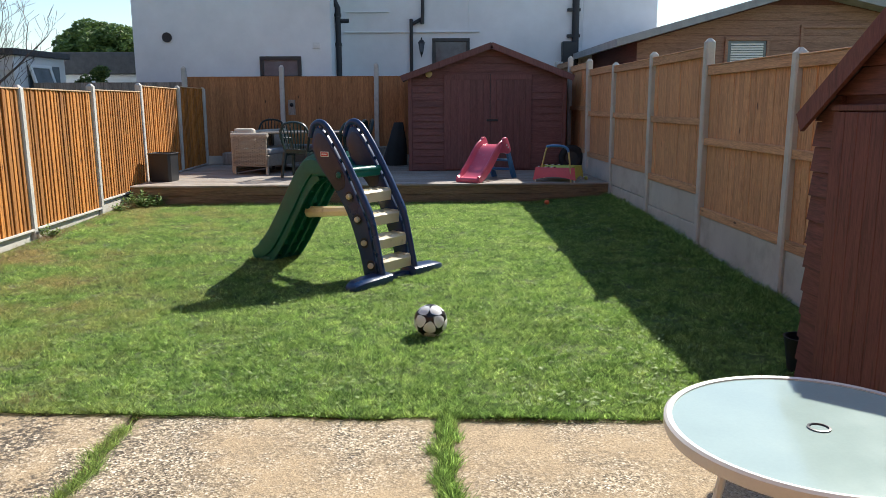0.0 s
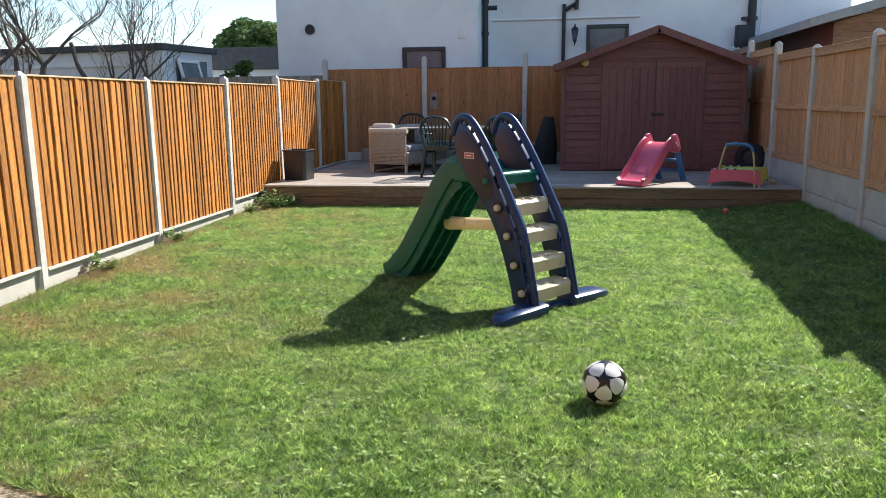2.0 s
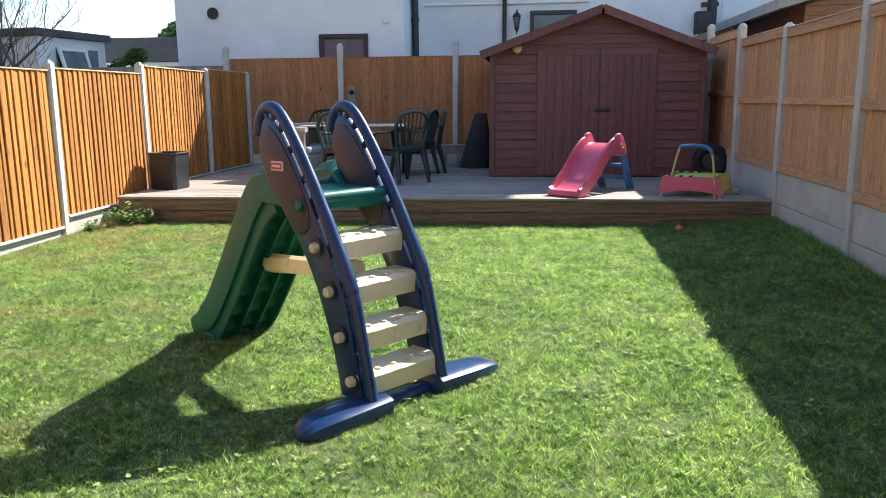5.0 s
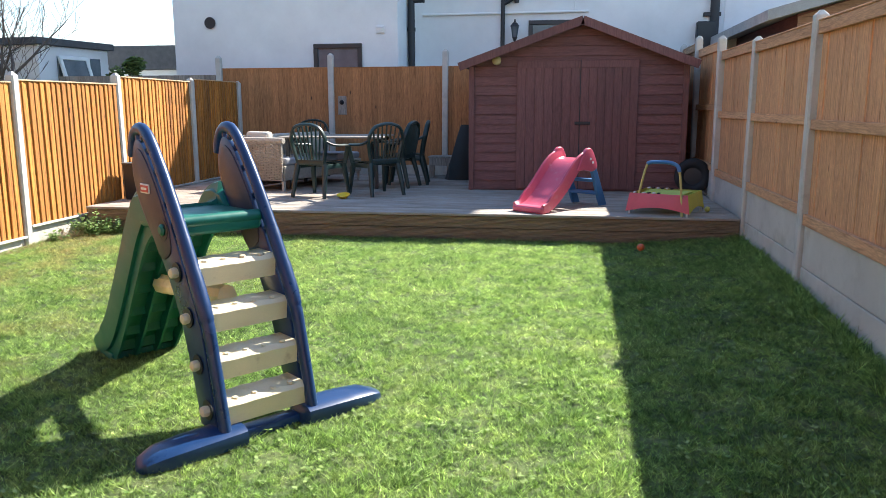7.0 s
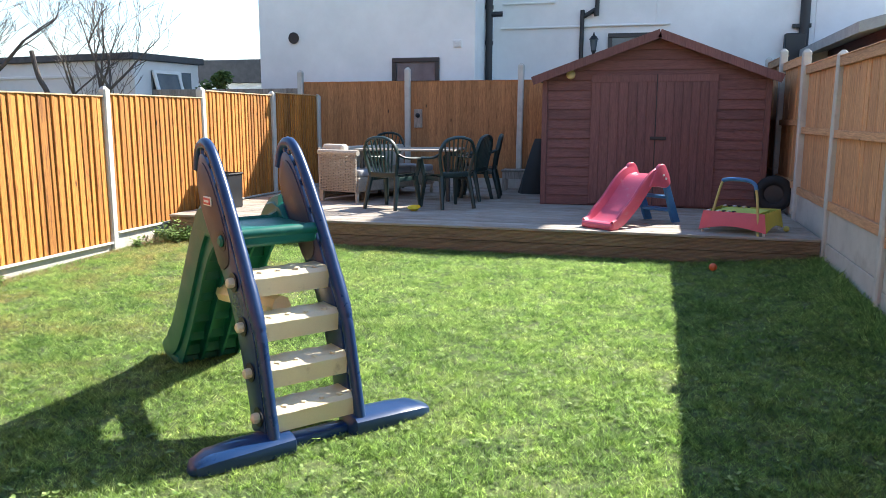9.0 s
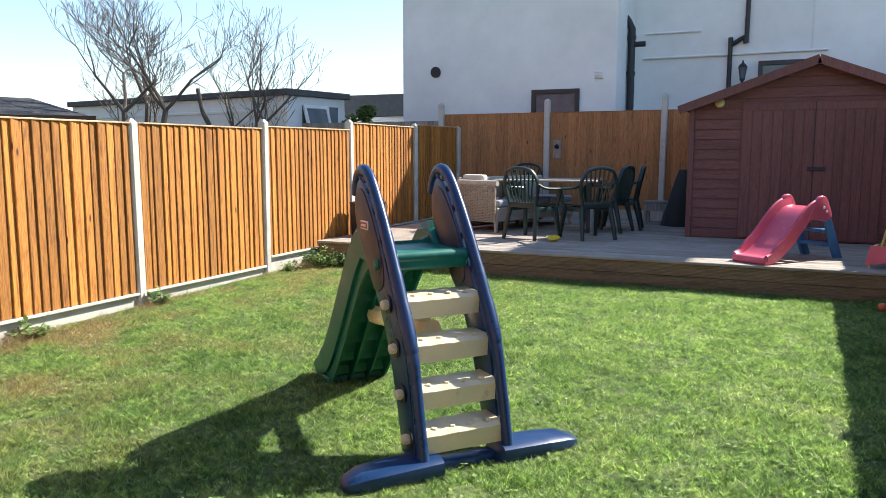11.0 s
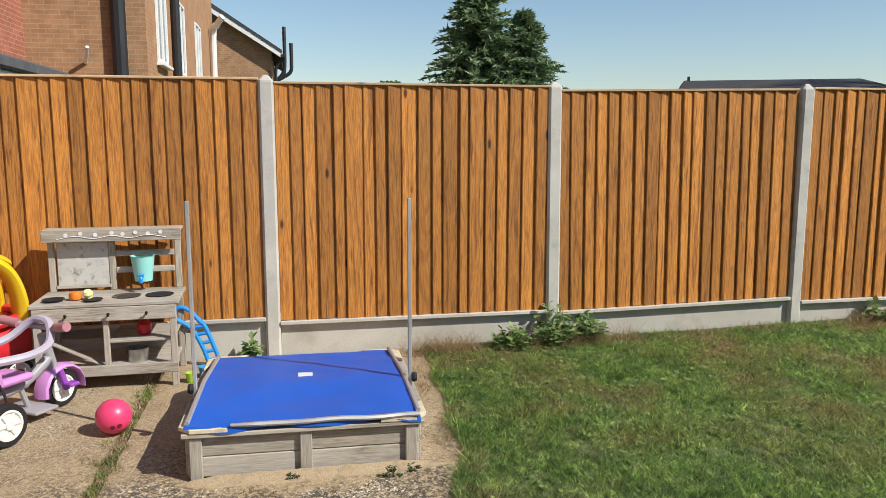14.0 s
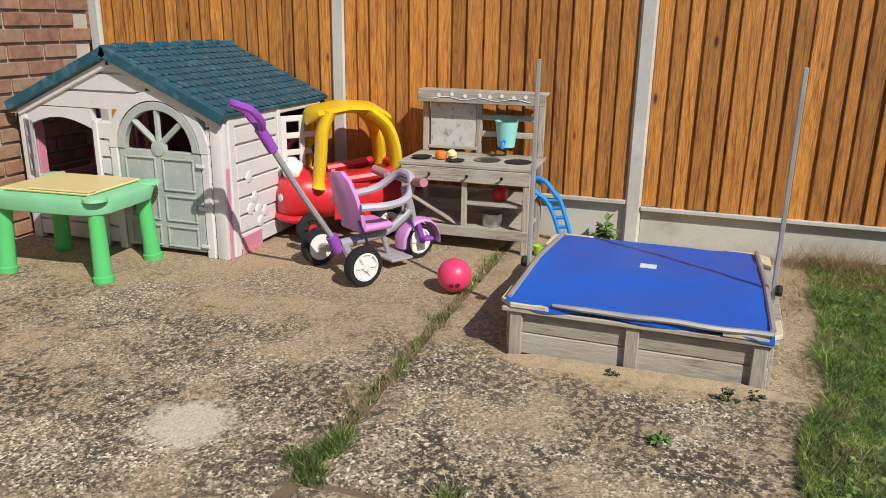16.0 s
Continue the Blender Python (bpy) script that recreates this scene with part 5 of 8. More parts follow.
def trampette():
    t = thing("toddler_trampoline", "small toddler trampoline with pink, yellow and striped cloth", "trampoline", pose(2.32, 11.87, DZ, 0, 0, -22))
    w, h = 0.30, 0.2
    sides = [((-w, -w), (w, -w), M_PINKC), ((w, -w), (w, w), M_YELLOW), ((w, w), (-w, w), M_LIME), ((-w, w), (-w, -w), M_YELLOW)]
    for (xa, ya), (xb, yb), mat in sides:
        secs = []
        for i in range(9):
            k = i / 8
            x, y = xa + (xb - xa) * k, ya + (yb - ya) * k
            sag = 0.05 * math.sin(math.pi * k)
            out = 1.1
            secs.append([(x * out, y * out, 0.03 + sag), (x, y, h + 0.02 - 0.01 * math.sin(math.pi * k)), (x * 0.97, y * 0.97, h + 0.02), (x * out * 0.97, y * out * 0.97, 0.03 + sag)])
        part("skirt", loft(secs), mat, t, smooth=True)
    part("mat", box(-0.22, 0.22, -0.22, 0.22, h - 0.004, h + 0.014, 0.004), M_LIME, t, "lime green jumping mat")
    for k in range(6):
        for s in (-1, 1):
            part("stripe", box(-0.27 + k * 0.05, -0.245 + k * 0.05, s * 0.265 - 0.03, s * 0.265 + 0.03, h + 0.016, h + 0.03, 0.003), M_TYRE if k % 2 else M_BADGEW, t)
    bar = smooth_path([(-0.24, -0.3, 0.04), (-0.19, -0.28, 0.3), (-0.145, -0.26, 0.5), (-0.1, -0.26, 0.54), (0.06, -0.26, 0.545), (0.16, -0.27, 0.52), (0.2, -0.28, 0.45), (0.235, -0.3, 0.2), (0.25, -0.31, 0.0)], 4)
    part("hand_bar", tube(bar, 0.013, 8), plain("yellow foam tube", (0.55, 0.45, 0.16), 0.6), t, smooth=True)
    part("bar_grip", tube(bar[9:25], 0.02, 8), M_BLUE, t, "blue foam grip", True)
    for x, y in ((-0.3, -0.3), (0.3, -0.3), (0.3, 0.3), (-0.3, 0.3)):
        part("leg", tube([(x, y, 0.1), (x, y, 0.0)], 0.012, 8), M_BADGEW, t)


trampette()


def small_ball(x, y, z, r, c, label):
    bm = bmesh.new()
    bmesh.ops.create_icosphere(bm, subdivisions=3, radius=r)
    ob = part("play_ball", bm, plain("ball plastic", c, 0.4), None, smooth=True, m=pose(x, y, z + r))
    tagged(ob, label, "ball")


small_ball(2.0, 11.02, ground_z(2.0, 11.02) + 0.012, 0.037, (0.7, 0.14, 0.05), "small orange plastic ball on the shaded grass")
small_ball(2.76, 11.92, DZ, 0.03, (0.55, 0.5, 0.12), "small dull yellow ball on the deck")


def deck_bits():
    tyre = thing("wheel", "black rubber wheel leaning in the corner behind the shed", "wheel", pose(2.86, 13.62, DZ + 0.235, 0, 0, -10))
    ring = [(0.165 * math.cos(2 * math.pi * k / 28), 0, 0.165 * math.sin(2 * math.pi * k / 28)) for k in range(28)]
    part("tyre", tube(ring, 0.065, 10, 1.0, True), M_TYRE, tyre, smooth=True)
    part("rim", lathe([(0.05, -0.03), (0.12, -0.025), (0.125, 0.025), (0.05, 0.03)], 24, pose(0, 0, 0, 90, 0, 0)), M_DARKF, tyre, smooth=True)
    st = thing("step_stool", "small weathered grey wooden stool against the fence", "stool", pose(-0.68, 15.62, DZ))
    for k in range(3):
        part("top_slat", box(-0.21, 0.21, -0.17 + k * 0.115, -0.06 + k * 0.115, 0.32, 0.345, 0.004), M_GREYW, st)
    for x in (-0.17, 0.17):
        for y in (-0.13, 0.13):
            part("leg", box(x - 0.022, x + 0.022, y - 0.022, y + 0.022, 0, 0.32, 0.003), M_GREYW, st)
    for y in (-0.15, 0.15):
        part("apron", box(-0.19, 0.19, y - 0.012, y + 0.012, 0.2, 0.315, 0.003), M_GREYW, st)
    cov = plain("dark grey-green tarpaulin", (0.028, 0.034, 0.036), 0.75, var=0.3, bumpy=0.2)
    secs = []
    for z, w, d in ((0.0, 0.24, 0.16), (0.25, 0.215, 0.15), (0.5, 0.17, 0.12), (0.72, 0.12, 0.09), (0.84, 0.09, 0.06)):
        ring = []
        for k in range(18):
            a = 2 * math.pi * k / 18
            f = 1 + 0.09 * math.sin(3 * a + z * 4) + 0.05 * math.sin(7 * a)
            ring.append((w * f * math.cos(a) + 0.12 * z, d * f * math.sin(a), z))
        secs.append(ring)
    ob = part("covered_barbecue", loft(secs), cov, None, smooth=True, m=pose(-0.35, 15.3, DZ))
    tagged(ob, "dark tarpaulin cover drawn over a barbecue beside the shed", "barbecue cover")
    bowl = part("bowl", lathe([(0.03, 0), (0.07, 0.035), (0.085, 0.05), (0.078, 0.05), (0.03, 0.012)], 18), plain("bright yellow plastic", (0.75, 0.55, 0.02), 0.4), None, smooth=True, m=pose(-1.44, 12.6, DZ + 0.001, 14, 0, 0))
    tagged(bowl, "small bright yellow plastic bowl on the deck", "bowl")
    sg = thing("fence_plaque", "small weathered wooden plaque with a dark ornament on the fence", "plaque", pose(-2.47, 16.165, 1.535, 0, 0, 4))
    part("plank", box(-0.072, 0.072, -0.012, 0.012, -0.155, 0.155, 0.004), M_GREYW, sg)
    part("ornament", lathe([(0.012, -0.03), (0.035, 0.0), (0.04, 0.03), (0.012, 0.06)], 10, pose(0, -0.016, 0.05, 90, 0, 0)), M_TYRE, sg, "dark metal ornament")
    for x in (-3.0, -3.62):
        pb = part("planter_box", box(x - 0.22, x + 0.22, 15.72, 16.0, DZ, DZ + 0.24, 0.012), M_GREYW, None)
        tagged(pb, "weathered grey wooden planter box by the back fence", "planter", "planter boxes")


deck_bits()
# ---- toys on the patio ----
M_SANDW = wood("weathered grey softwood", (0.42, 0.37, 0.30), (0.24, 0.205, 0.165), axis=1, grey=(0.45, 0.42, 0.37), per=0.15)
M_SANDZ = wood("weathered grey uprights", (0.42, 0.37, 0.30), (0.24, 0.205, 0.165), axis=2, grey=(0.45, 0.42, 0.37), per=0.15)
M_COVER = plain("royal blue coated cloth", (0.008, 0.105, 0.54), 0.42, var=0.1, scale=3, dirt=(0.05, 0.09, 0.3), dirt_at=0.68)
M_POLE = plain("dull aluminium", (0.55, 0.54, 0.52), 0.45, 0.6, var=0.1)
M_SAND = concrete("spilled play sand", (0.42, 0.32, 0.2), 0.7, (0.17, 0.13, 0.085), scale=9.0)


M_SEAT = plain("pale cut timber", (0.66, 0.56, 0.40), 0.7, var=0.12, dirt=(0.4, 0.34, 0.25))


def sandpit():
    s = thing("sandpit", "weathered wooden sandpit with a royal blue cover and two poles", "sandpit", pose(-2.86, 3.168, 0.0, 0, 0, -1.2))
    X, Y = 0.49, 0.48
    for sx in (-1, 1):
        for z in (0.01, 0.1):
            part("side_board", box(sx * X - 0.012, sx * X + 0.012, -Y, Y, z, z + 0.087, 0.004), M_SANDW, s)
    for sy in (-1, 1):
        for z in (0.01, 0.1):
            part("end_board", box(-X + 0.014, X - 0.014, sy * Y - 0.012, sy * Y + 0.012, z, z + 0.087, 0.004), M_SANDW, s)
    for y in (-Y + 0.035, 0.0, Y - 0.035):
        part("batten", box(X + 0.013, X + 0.032, y - 0.026, y + 0.026, 0.0, 0.188, 0.004), M_SANDZ, s)
    for sx in (-1, 1):
        part("top_rail", box(sx * X - 0.045, sx * X + 0.045, -Y - 0.02, Y + 0.02, 0.19, 0.21, 0.004), M_SANDW, s)
    for sy in (-1, 1):
        part("top_rail", box(-X + 0.047, X - 0.047, sy * Y - 0.045, sy * Y + 0.045, 0.19, 0.21, 0.004), M_SANDW, s)
        for sx in (-1, 1):
            cx, cy = X + 0.05, Y + 0.033
            out = [(sx * cx, sy * (cy - 0.2)), (sx * cx, sy * (cy - 0.05)), (sx * (cx - 0.05), sy * cy), (sx * (cx - 0.2), sy * cy)]
            part("corner_seat", plate(out, 0.211, 0.231, 2, 0.003, 1), M_SEAT, s, "pale cut corner seat board")
    # sagging cloth cover with a soft ridge between the poles
    bm = bmesh.new()
    n = 28
    grid = []
    for i in range(n + 1):
        row = []
        for j in range(n + 1):
            u, v = -1 + 2 * i / n, -1 + 2 * j / n
            z = 0.264 - (0.03 if u > 0.05 else 0.022) * abs(u - 0.05) ** 1.4 + 0.007 * noise.noise(Vector((u * 3, v * 3, 0))) - 0.008 * math.exp(-((u - 0.6) / 0.25) ** 2 - (v / 0.5) ** 2)
            if u > 0.9:
                z += 0.006 * math.sin(v * 11) * (u - 0.9) * 10
            row.append(bm.verts.new((u * (0.475 if u < 0 else 0.53) + (0.006 * math.sin(v * 8 + 1) if u > 0.95 else 0), v * (0.465 + 0.018 * u), z)))
        grid.append(row)
    for i in range(n):
        for j in range(n):
            bm.faces.new((grid[i][j], grid[i + 1][j], grid[i + 1][j + 1], grid[i][j + 1]))
    r = bmesh.ops.extrude_edge_only(bm, edges=[e for e in bm.edges if e.is_boundary])
    for g in r["geom"]:
        if isinstance(g, bmesh.types.BMVert):
            g.co.z -= 0.02 + 0.008 * math.sin(g.co.y * 17)
            g.co.x *= 1.01
            g.co.y *= 1.005
    cover = part("cover", bm, M_COVER, s, "royal blue coated cloth", True)
    for k in (0, 1):
        part("label_strip", box(-0.05 + 0.03 * k, -0.03 + 0.03 * k, -0.035, 0.035, 0.262, 0.2675, 0.001), M_BADGEW, cover, "white label")
    for sy in (-1, 1):
        part("cover_batten", tube([(-0.475, sy * 0.452, 0.25), (0.02, sy * 0.468, 0.27), (0.5, sy * 0.478, 0.243)], 0.011, 6), M_POLE, s, "pale metal batten")
        p = part("pole", box(0.098, 0.117, sy * 0.495 - 0.009, sy * 0.495 + 0.009, 0.15, 1.125, 0.003), M_POLE, s, "thin aluminium pole")
        part("clamp_knob", lathe([(0.02, -0.012), (0.024, 0), (0.02, 0.012)], 10, pose(0.12, sy * 0.513, 0.27, 90, 0, 0)), M_TYRE, s)
    strip = smooth_path([(0.538 + 0.003 * math.sin(k * 1.9), -0.3 + 0.0778 * k, 0.24 + 0.002 * math.sin(k * 1.3 + 1)) for k in range(11)], 3)
    part("front_batten", tube(strip, [0.008 + 0.005 * min(1.0, k / 5) for k in range(len(strip))], 6, 0.8), M_POLE, s, "pale frayed metal batten", True)
    part("sand_fill", box(-X + 0.02, X - 0.02, -Y + 0.02, Y - 0.02, 0.02, 0.12), M_SAND, s, "pale play sand")


sandpit()


def sand_drift():
    bm = bmesh.new()
    n, m = 26, 8
    rows = []
    for i in range(n + 1):
        y = 2.62 + 1.15 * i / n
        row = []
        for j in range(m + 1):
            k = j / m
            w = 0.07 + 0.09 * noise.noise(Vector((y * 3, 0.3, 1))) + 0.05 * noise.noise(Vector((y * 11, 0.3, 2)))
            edge = min(1, 8 * (i / n) * (1 - i / n))
            row.append(bm.verts.new((-2.325 + k * max(0.05, w - 0.02 + 0.05 * noise.noise(Vector((y * 17, 2.3, 5)))) * edge, y, (0.03 * (1 - k) ** 2.4 + 0.007 * noise.noise(Vector((y * 14, k * 5, 7)))) * edge + 0.003 - 0.012 * (j == m))))
        rows.append(row)
    for i in range(n):
        for j in range(m):
            bm.faces.new((rows[i][j], rows[i][j + 1], rows[i + 1][j + 1], rows[i + 1][j]))
    bmesh.ops.recalc_face_normals(bm, faces=bm.faces)
    tagged(part("spilled_sand", bm, M_SAND, smooth=True), "thin drift of pale spilled sand along the sandpit", "sand", kind="stuff")


sand_drift()

M_KIT = M_SANDZ
M_KITY = M_SANDW


def mud_kitchen():
    k = thing("mud_kitchen", "weathered grey wooden play kitchen against the fence", "play kitchen", pose(-3.87, 2.09, 0.0, 0, 0, 1.5))
    F, B, L = 0.205, -0.2, 0.375
    for x in (F - 0.02, B):
        for y in (-L + 0.02, L - 0.02):
            part("leg", box(x - 0.018, x + 0.018, y - 0.018, y + 0.018, 0.0, 0.47, 0.003), M_KIT, k)
    part("middle_post", box(F - 0.05, F - 0.02, -0.02, 0.01, 0.1, 0.43, 0.003), M_KIT, k)
    for i in range(3):
        part("worktop_board", box(B - 0.02 + i * 0.143, B + 0.121 + i * 0.143, -L - 0.015, L + 0.015, 0.475, 0.497, 0.004), M_KITY, k)
    d = part("drawer_front", box(F - 0.015, F + 0.003, -L, L, 0.395, 0.473, 0.003), M_KITY, k)
    for y in (-0.2, 0.02, 0.22):
        part("hook", tube(smooth_path([(F + 0.003, y, 0.435), (F + 0.025, y, 0.43), (F + 0.032, y, 0.445)], 3), 0.006, 6), M_TYRE, d, "black hook")
    part("shelf", box(B, F - 0.03, -0.0, L - 0.02, 0.26, 0.275, 0.003), M_KITY, k)
    part("bottom_shelf", box(B, F - 0.03, -L + 0.02, L - 0.02, 0.11, 0.125, 0.003), M_KITY, k)
    part("front_rail", box(F - 0.02, F, -L, L, 0.08, 0.14, 0.003), M_KITY, k)
    part("back_rail", box(B - 0.016, B, -L, L, 0.1, 0.2, 0.003), M_KITY, k)
    part("loose_plank", box(-0.02, 0.02, -0.2, 0.2, 0.0, 0.012, 0.002), M_KITY, k, m=pose(F - 0.06, -0.2, 0.21, -30, 0, 8))
    for y in (-L + 0.02, -0.02, L - 0.02):
        part("back_post", box(B - 0.015, B + 0.012, y - 0.018, y + 0.018, 0.497, 0.83, 0.003), M_KIT, k)
    part("top_shelf", box(B - 0.05, B + 0.07, -L - 0.01, L + 0.01, 0.855, 0.872, 0.003), M_KITY, k)
    tf = part("top_front", box(B + 0.071, B + 0.086, -L - 0.01, L + 0.01, 0.80, 0.872, 0.003), M_KITY, k)
    chalk = plain("white chalk paint", (0.75, 0.73, 0.7), 0.8)
    curve = smooth_path([(B + 0.089, -0.3 + 0.1 * i, 0.825 + (0.01 if i % 2 else -0.006)) for i in range(7)], 4)
    part("painted_stem", tube(curve, 0.0022, 4), chalk, tf, "white painted line")
    for i, y in enumerate((-0.25, -0.17, -0.09, 0.0, 0.06, 0.13, 0.2, 0.27)):
        part("painted_flower", lathe([(0.008, 0), (0.012, 0.001), (0.012, 0.003), (0.008, 0.003)], 10, pose(B + 0.087, y, 0.842 + 0.008 * (i % 2), 0, 90, 0)), chalk, tf, "white painted flower")
    board = plain("grimy white board", (0.52, 0.51, 0.48), 0.6, var=0.12, dirt=(0.1, 0.1, 0.09), dirt_at=0.6, scale=9)
    part("chalkboard", box(B - 0.005, B + 0.008, -L + 0.05, -0.04, 0.52, 0.79, 0.003), board, k, "grimy white board with black specks")
    part("board_frame", box(B + 0.0085, B + 0.016, -L + 0.04, -0.03, 0.515, 0.535, 0.002), M_KITY, k)
    for z in (0.6, 0.7):
        part("hanging_rail", box(B, B + 0.014, 0.0, L - 0.04, z, z + 0.035, 0.003), M_KITY, k)
    # sink bowls let into the worktop
    for y, mat in ((0.09, plain("dull steel", (0.5, 0.5, 0.48), 0.3, 0.9)), (0.27, M_TYRE)):
        part("sink_bowl", lathe([(0.03, 0.002), (0.07, 0.0035), (0.078, 0.0065), (0.07, 0.004), (0.03, 0.0025)], 20, pose(0.03, y, 0.4965)), mat, k, "shallow round bowl", True)
    mint = plain("mint plastic", (0.30, 0.68, 0.62), 0.4, var=0.06)
    bk = thing("water_bucket", "mint plastic bucket with a blue tap hung on the play kitchen", "bucket", pose(-4.02, 2.245, 0.555))
    part("tub", lathe([(0.05, 0.0), (0.068, 0.15), (0.072, 0.152), (0.066, 0.152), (0.048, 0.012)], 20), mint, bk, smooth=True)
    part("tap", tube(smooth_path([(0.05, 0, 0.03), (0.085, 0, 0.03), (0.09, 0, 0.0)], 3), 0.011, 8), M_BLUET, bk, "bright blue tap", True)
    part("tap_handle", box(0.07, 0.09, -0.018, 0.018, 0.038, 0.05, 0.003), M_BLUET, bk)
    # toys on the kitchen
    tin = lambda n, lab, cat, bm, mat, m: tagged(part(n, bm, mat, None, smooth=True, m=m), lab, cat)
    tin("toy_pumpkin", "small orange toy pumpkin on the worktop", "toy", lathe([(0.01, 0), (0.03, 0.005), (0.036, 0.025), (0.028, 0.045), (0.008, 0.05)], 12), plain("orange plastic", (0.75, 0.2, 0.02), 0.5), pose(-3.78, 1.92, 0.498))
    tin("toy_cupcake", "small striped toy cup in yellow and pink", "toy", lathe([(0.022, 0), (0.026, 0.02), (0.024, 0.02), (0.028, 0.04), (0.02, 0.055)], 12), plain("pastel yellow plastic", (0.8, 0.72, 0.35), 0.5), pose(-3.80, 1.985, 0.498, 0, 25, 0))
    tin("toy_pan", "small black toy frying pan on the worktop", "pan", lathe([(0.045, 0), (0.06, 0.014), (0.055, 0.014), (0.04, 0.004)], 16), M_TYRE, pose(-3.76, 1.81, 0.498))
    tin("toy_saucer", "small dark toy dish on the worktop", "dish", lathe([(0.04, 0), (0.055, 0.01), (0.05, 0.01), (0.03, 0.004)], 16), M_TYRE, pose(-3.74, 2.02, 0.498))
    tin("steel_pot", "small steel play pot on the bottom shelf", "pot", lathe([(0.055, 0), (0.06, 0.075), (0.064, 0.078), (0.056, 0.075), (0.05, 0.006)], 18), plain("scratched steel", (0.5, 0.5, 0.48), 0.3, 0.9), pose(-3.8, 2.23, 0.126))
    tin("toy_kettle", "small red toy kettle on the shelf", "kettle", lathe([(0.03, 0), (0.042, 0.02), (0.04, 0.06), (0.02, 0.08), (0.01, 0.095)], 14), plain("red plastic", (0.6, 0.02, 0.03), 0.4), pose(-3.82, 2.27, 0.276))


M_BLUET = plain("bright blue plastic", (0.02, 0.28, 0.75), 0.35, var=0.08)
mud_kitchen()


def pink_ball():
    R = 0.083
    b = thing("pink_ball", "bright pink plastic bowling ball with finger holes", "ball", pose(-2.975, 2.265, R + 0.003, 0, 0, 0))
    bm = bmesh.new()
    bmesh.ops.create_icosphere(bm, subdivisions=4, radius=R)
    part("shell", bm, plain("bright pink plastic", (0.75, 0.055, 0.16), 0.35, var=0.08), b, smooth=True)
    # no holes are cut: darkened discs carry the shade inside them
    for d in ((0.8, 0.1, -0.3), (0.75, 0.42, -0.27)):
        v = Vector(d).normalized()
        m = Matrix.Translation(v * (R - 0.002)) @ v.to_track_quat("Z", "Y").to_matrix().to_4x4()
        part("finger_hole", lathe([(0.004, 0), (0.011, 0.0), (0.012, 0.003), (0.01, 0.0035)], 12, m), plain("pink darkened like hole shade", (0.2, 0.01, 0.04), 0.6), b)


pink_ball()


def wheel(parent, name, m, R, w, tyre_mat, hub_mat, spokes=6):
    """A toy wheel turning about its own z."""
    wh = new(name)
    wh.parent = parent
    wh.matrix_local = m
    bm = bmesh.new()
    rings = [[bm.verts.new((r * math.cos(2 * math.pi * k / 32), r * math.sin(2 * math.pi * k / 32), z)) for k in range(32)] for r, z in ((R * 0.73, -w / 2), (R * 0.94, -w / 2), (R, -w * 0.3), (R, w * 0.3), (R * 0.94, w / 2), (R * 0.73, w / 2))]
    for a, b in zip(rings, rings[1:] + rings[:1]):
        for k in range(32):
            bm.faces.new((a[k], a[(k + 1) % 32], b[(k + 1) % 32], b[k]))
    part("tyre", bm, tyre_mat, wh, smooth=True)
    part("hub", lathe([(R * 0.22, -w * 0.55), (R * 0.7, -w * 0.5), (R * 0.72, w * 0.5), (R * 0.62, w * 0.52), (R * 0.58, w * 0.34), (R * 0.22, w * 0.36), (R * 0.2, w * 0.6), (R * 0.05, w * 0.62)], 32), hub_mat, wh, "white plastic hub", True)
    for k in range(spokes):
        part("spoke", box(R * 0.18, R * 0.6, -R * 0.07, R * 0.07, w * 0.34, w * 0.5, 0.002), hub_mat, wh, m=pose(0, 0, 0, 0, 0, 360 * k / spokes))
    return wh


M_RED = plain("red plastic", (0.60, 0.022, 0.03), 0.35, var=0.1, dirt=(0.5, 0.08, 0.07), dirt_at=0.7)
M_YEL = plain("yellow plastic", (0.80, 0.52, 0.015), 0.35, var=0.08)
M_LILAC = plain("lilac plastic", (0.62, 0.27, 0.62), 0.38, var=0.08)
M_PURPLE = plain("purple plastic", (0.30, 0.07, 0.46), 0.35, var=0.08)
M_GREYP = plain("grey plastic", (0.33, 0.32, 0.34), 0.45, var=0.08)
M_MAUVE = plain("pale mauve grey plastic", (0.46, 0.42, 0.50), 0.45, var=0.08)
M_WHUB = plain("white wheel plastic", (0.74, 0.72, 0.68), 0.45, var=0.06, dirt=(0.4, 0.36, 0.3), dirt_at=0.68)


def rounded_ring(w, h, n, x, z0, p=2.6):
    """A soft rectangle of half width w and height h standing in the plane x."""
    out = []
    for k in range(n):
        a = 2 * math.pi * k / n
        c, s = math.cos(a), math.sin(a)
        out.append((x, math.copysign(abs(c) ** (2 / p), c) * w, z0 + h / 2 + math.copysign(abs(s) ** (2 / p), s) * h / 2))
    return out


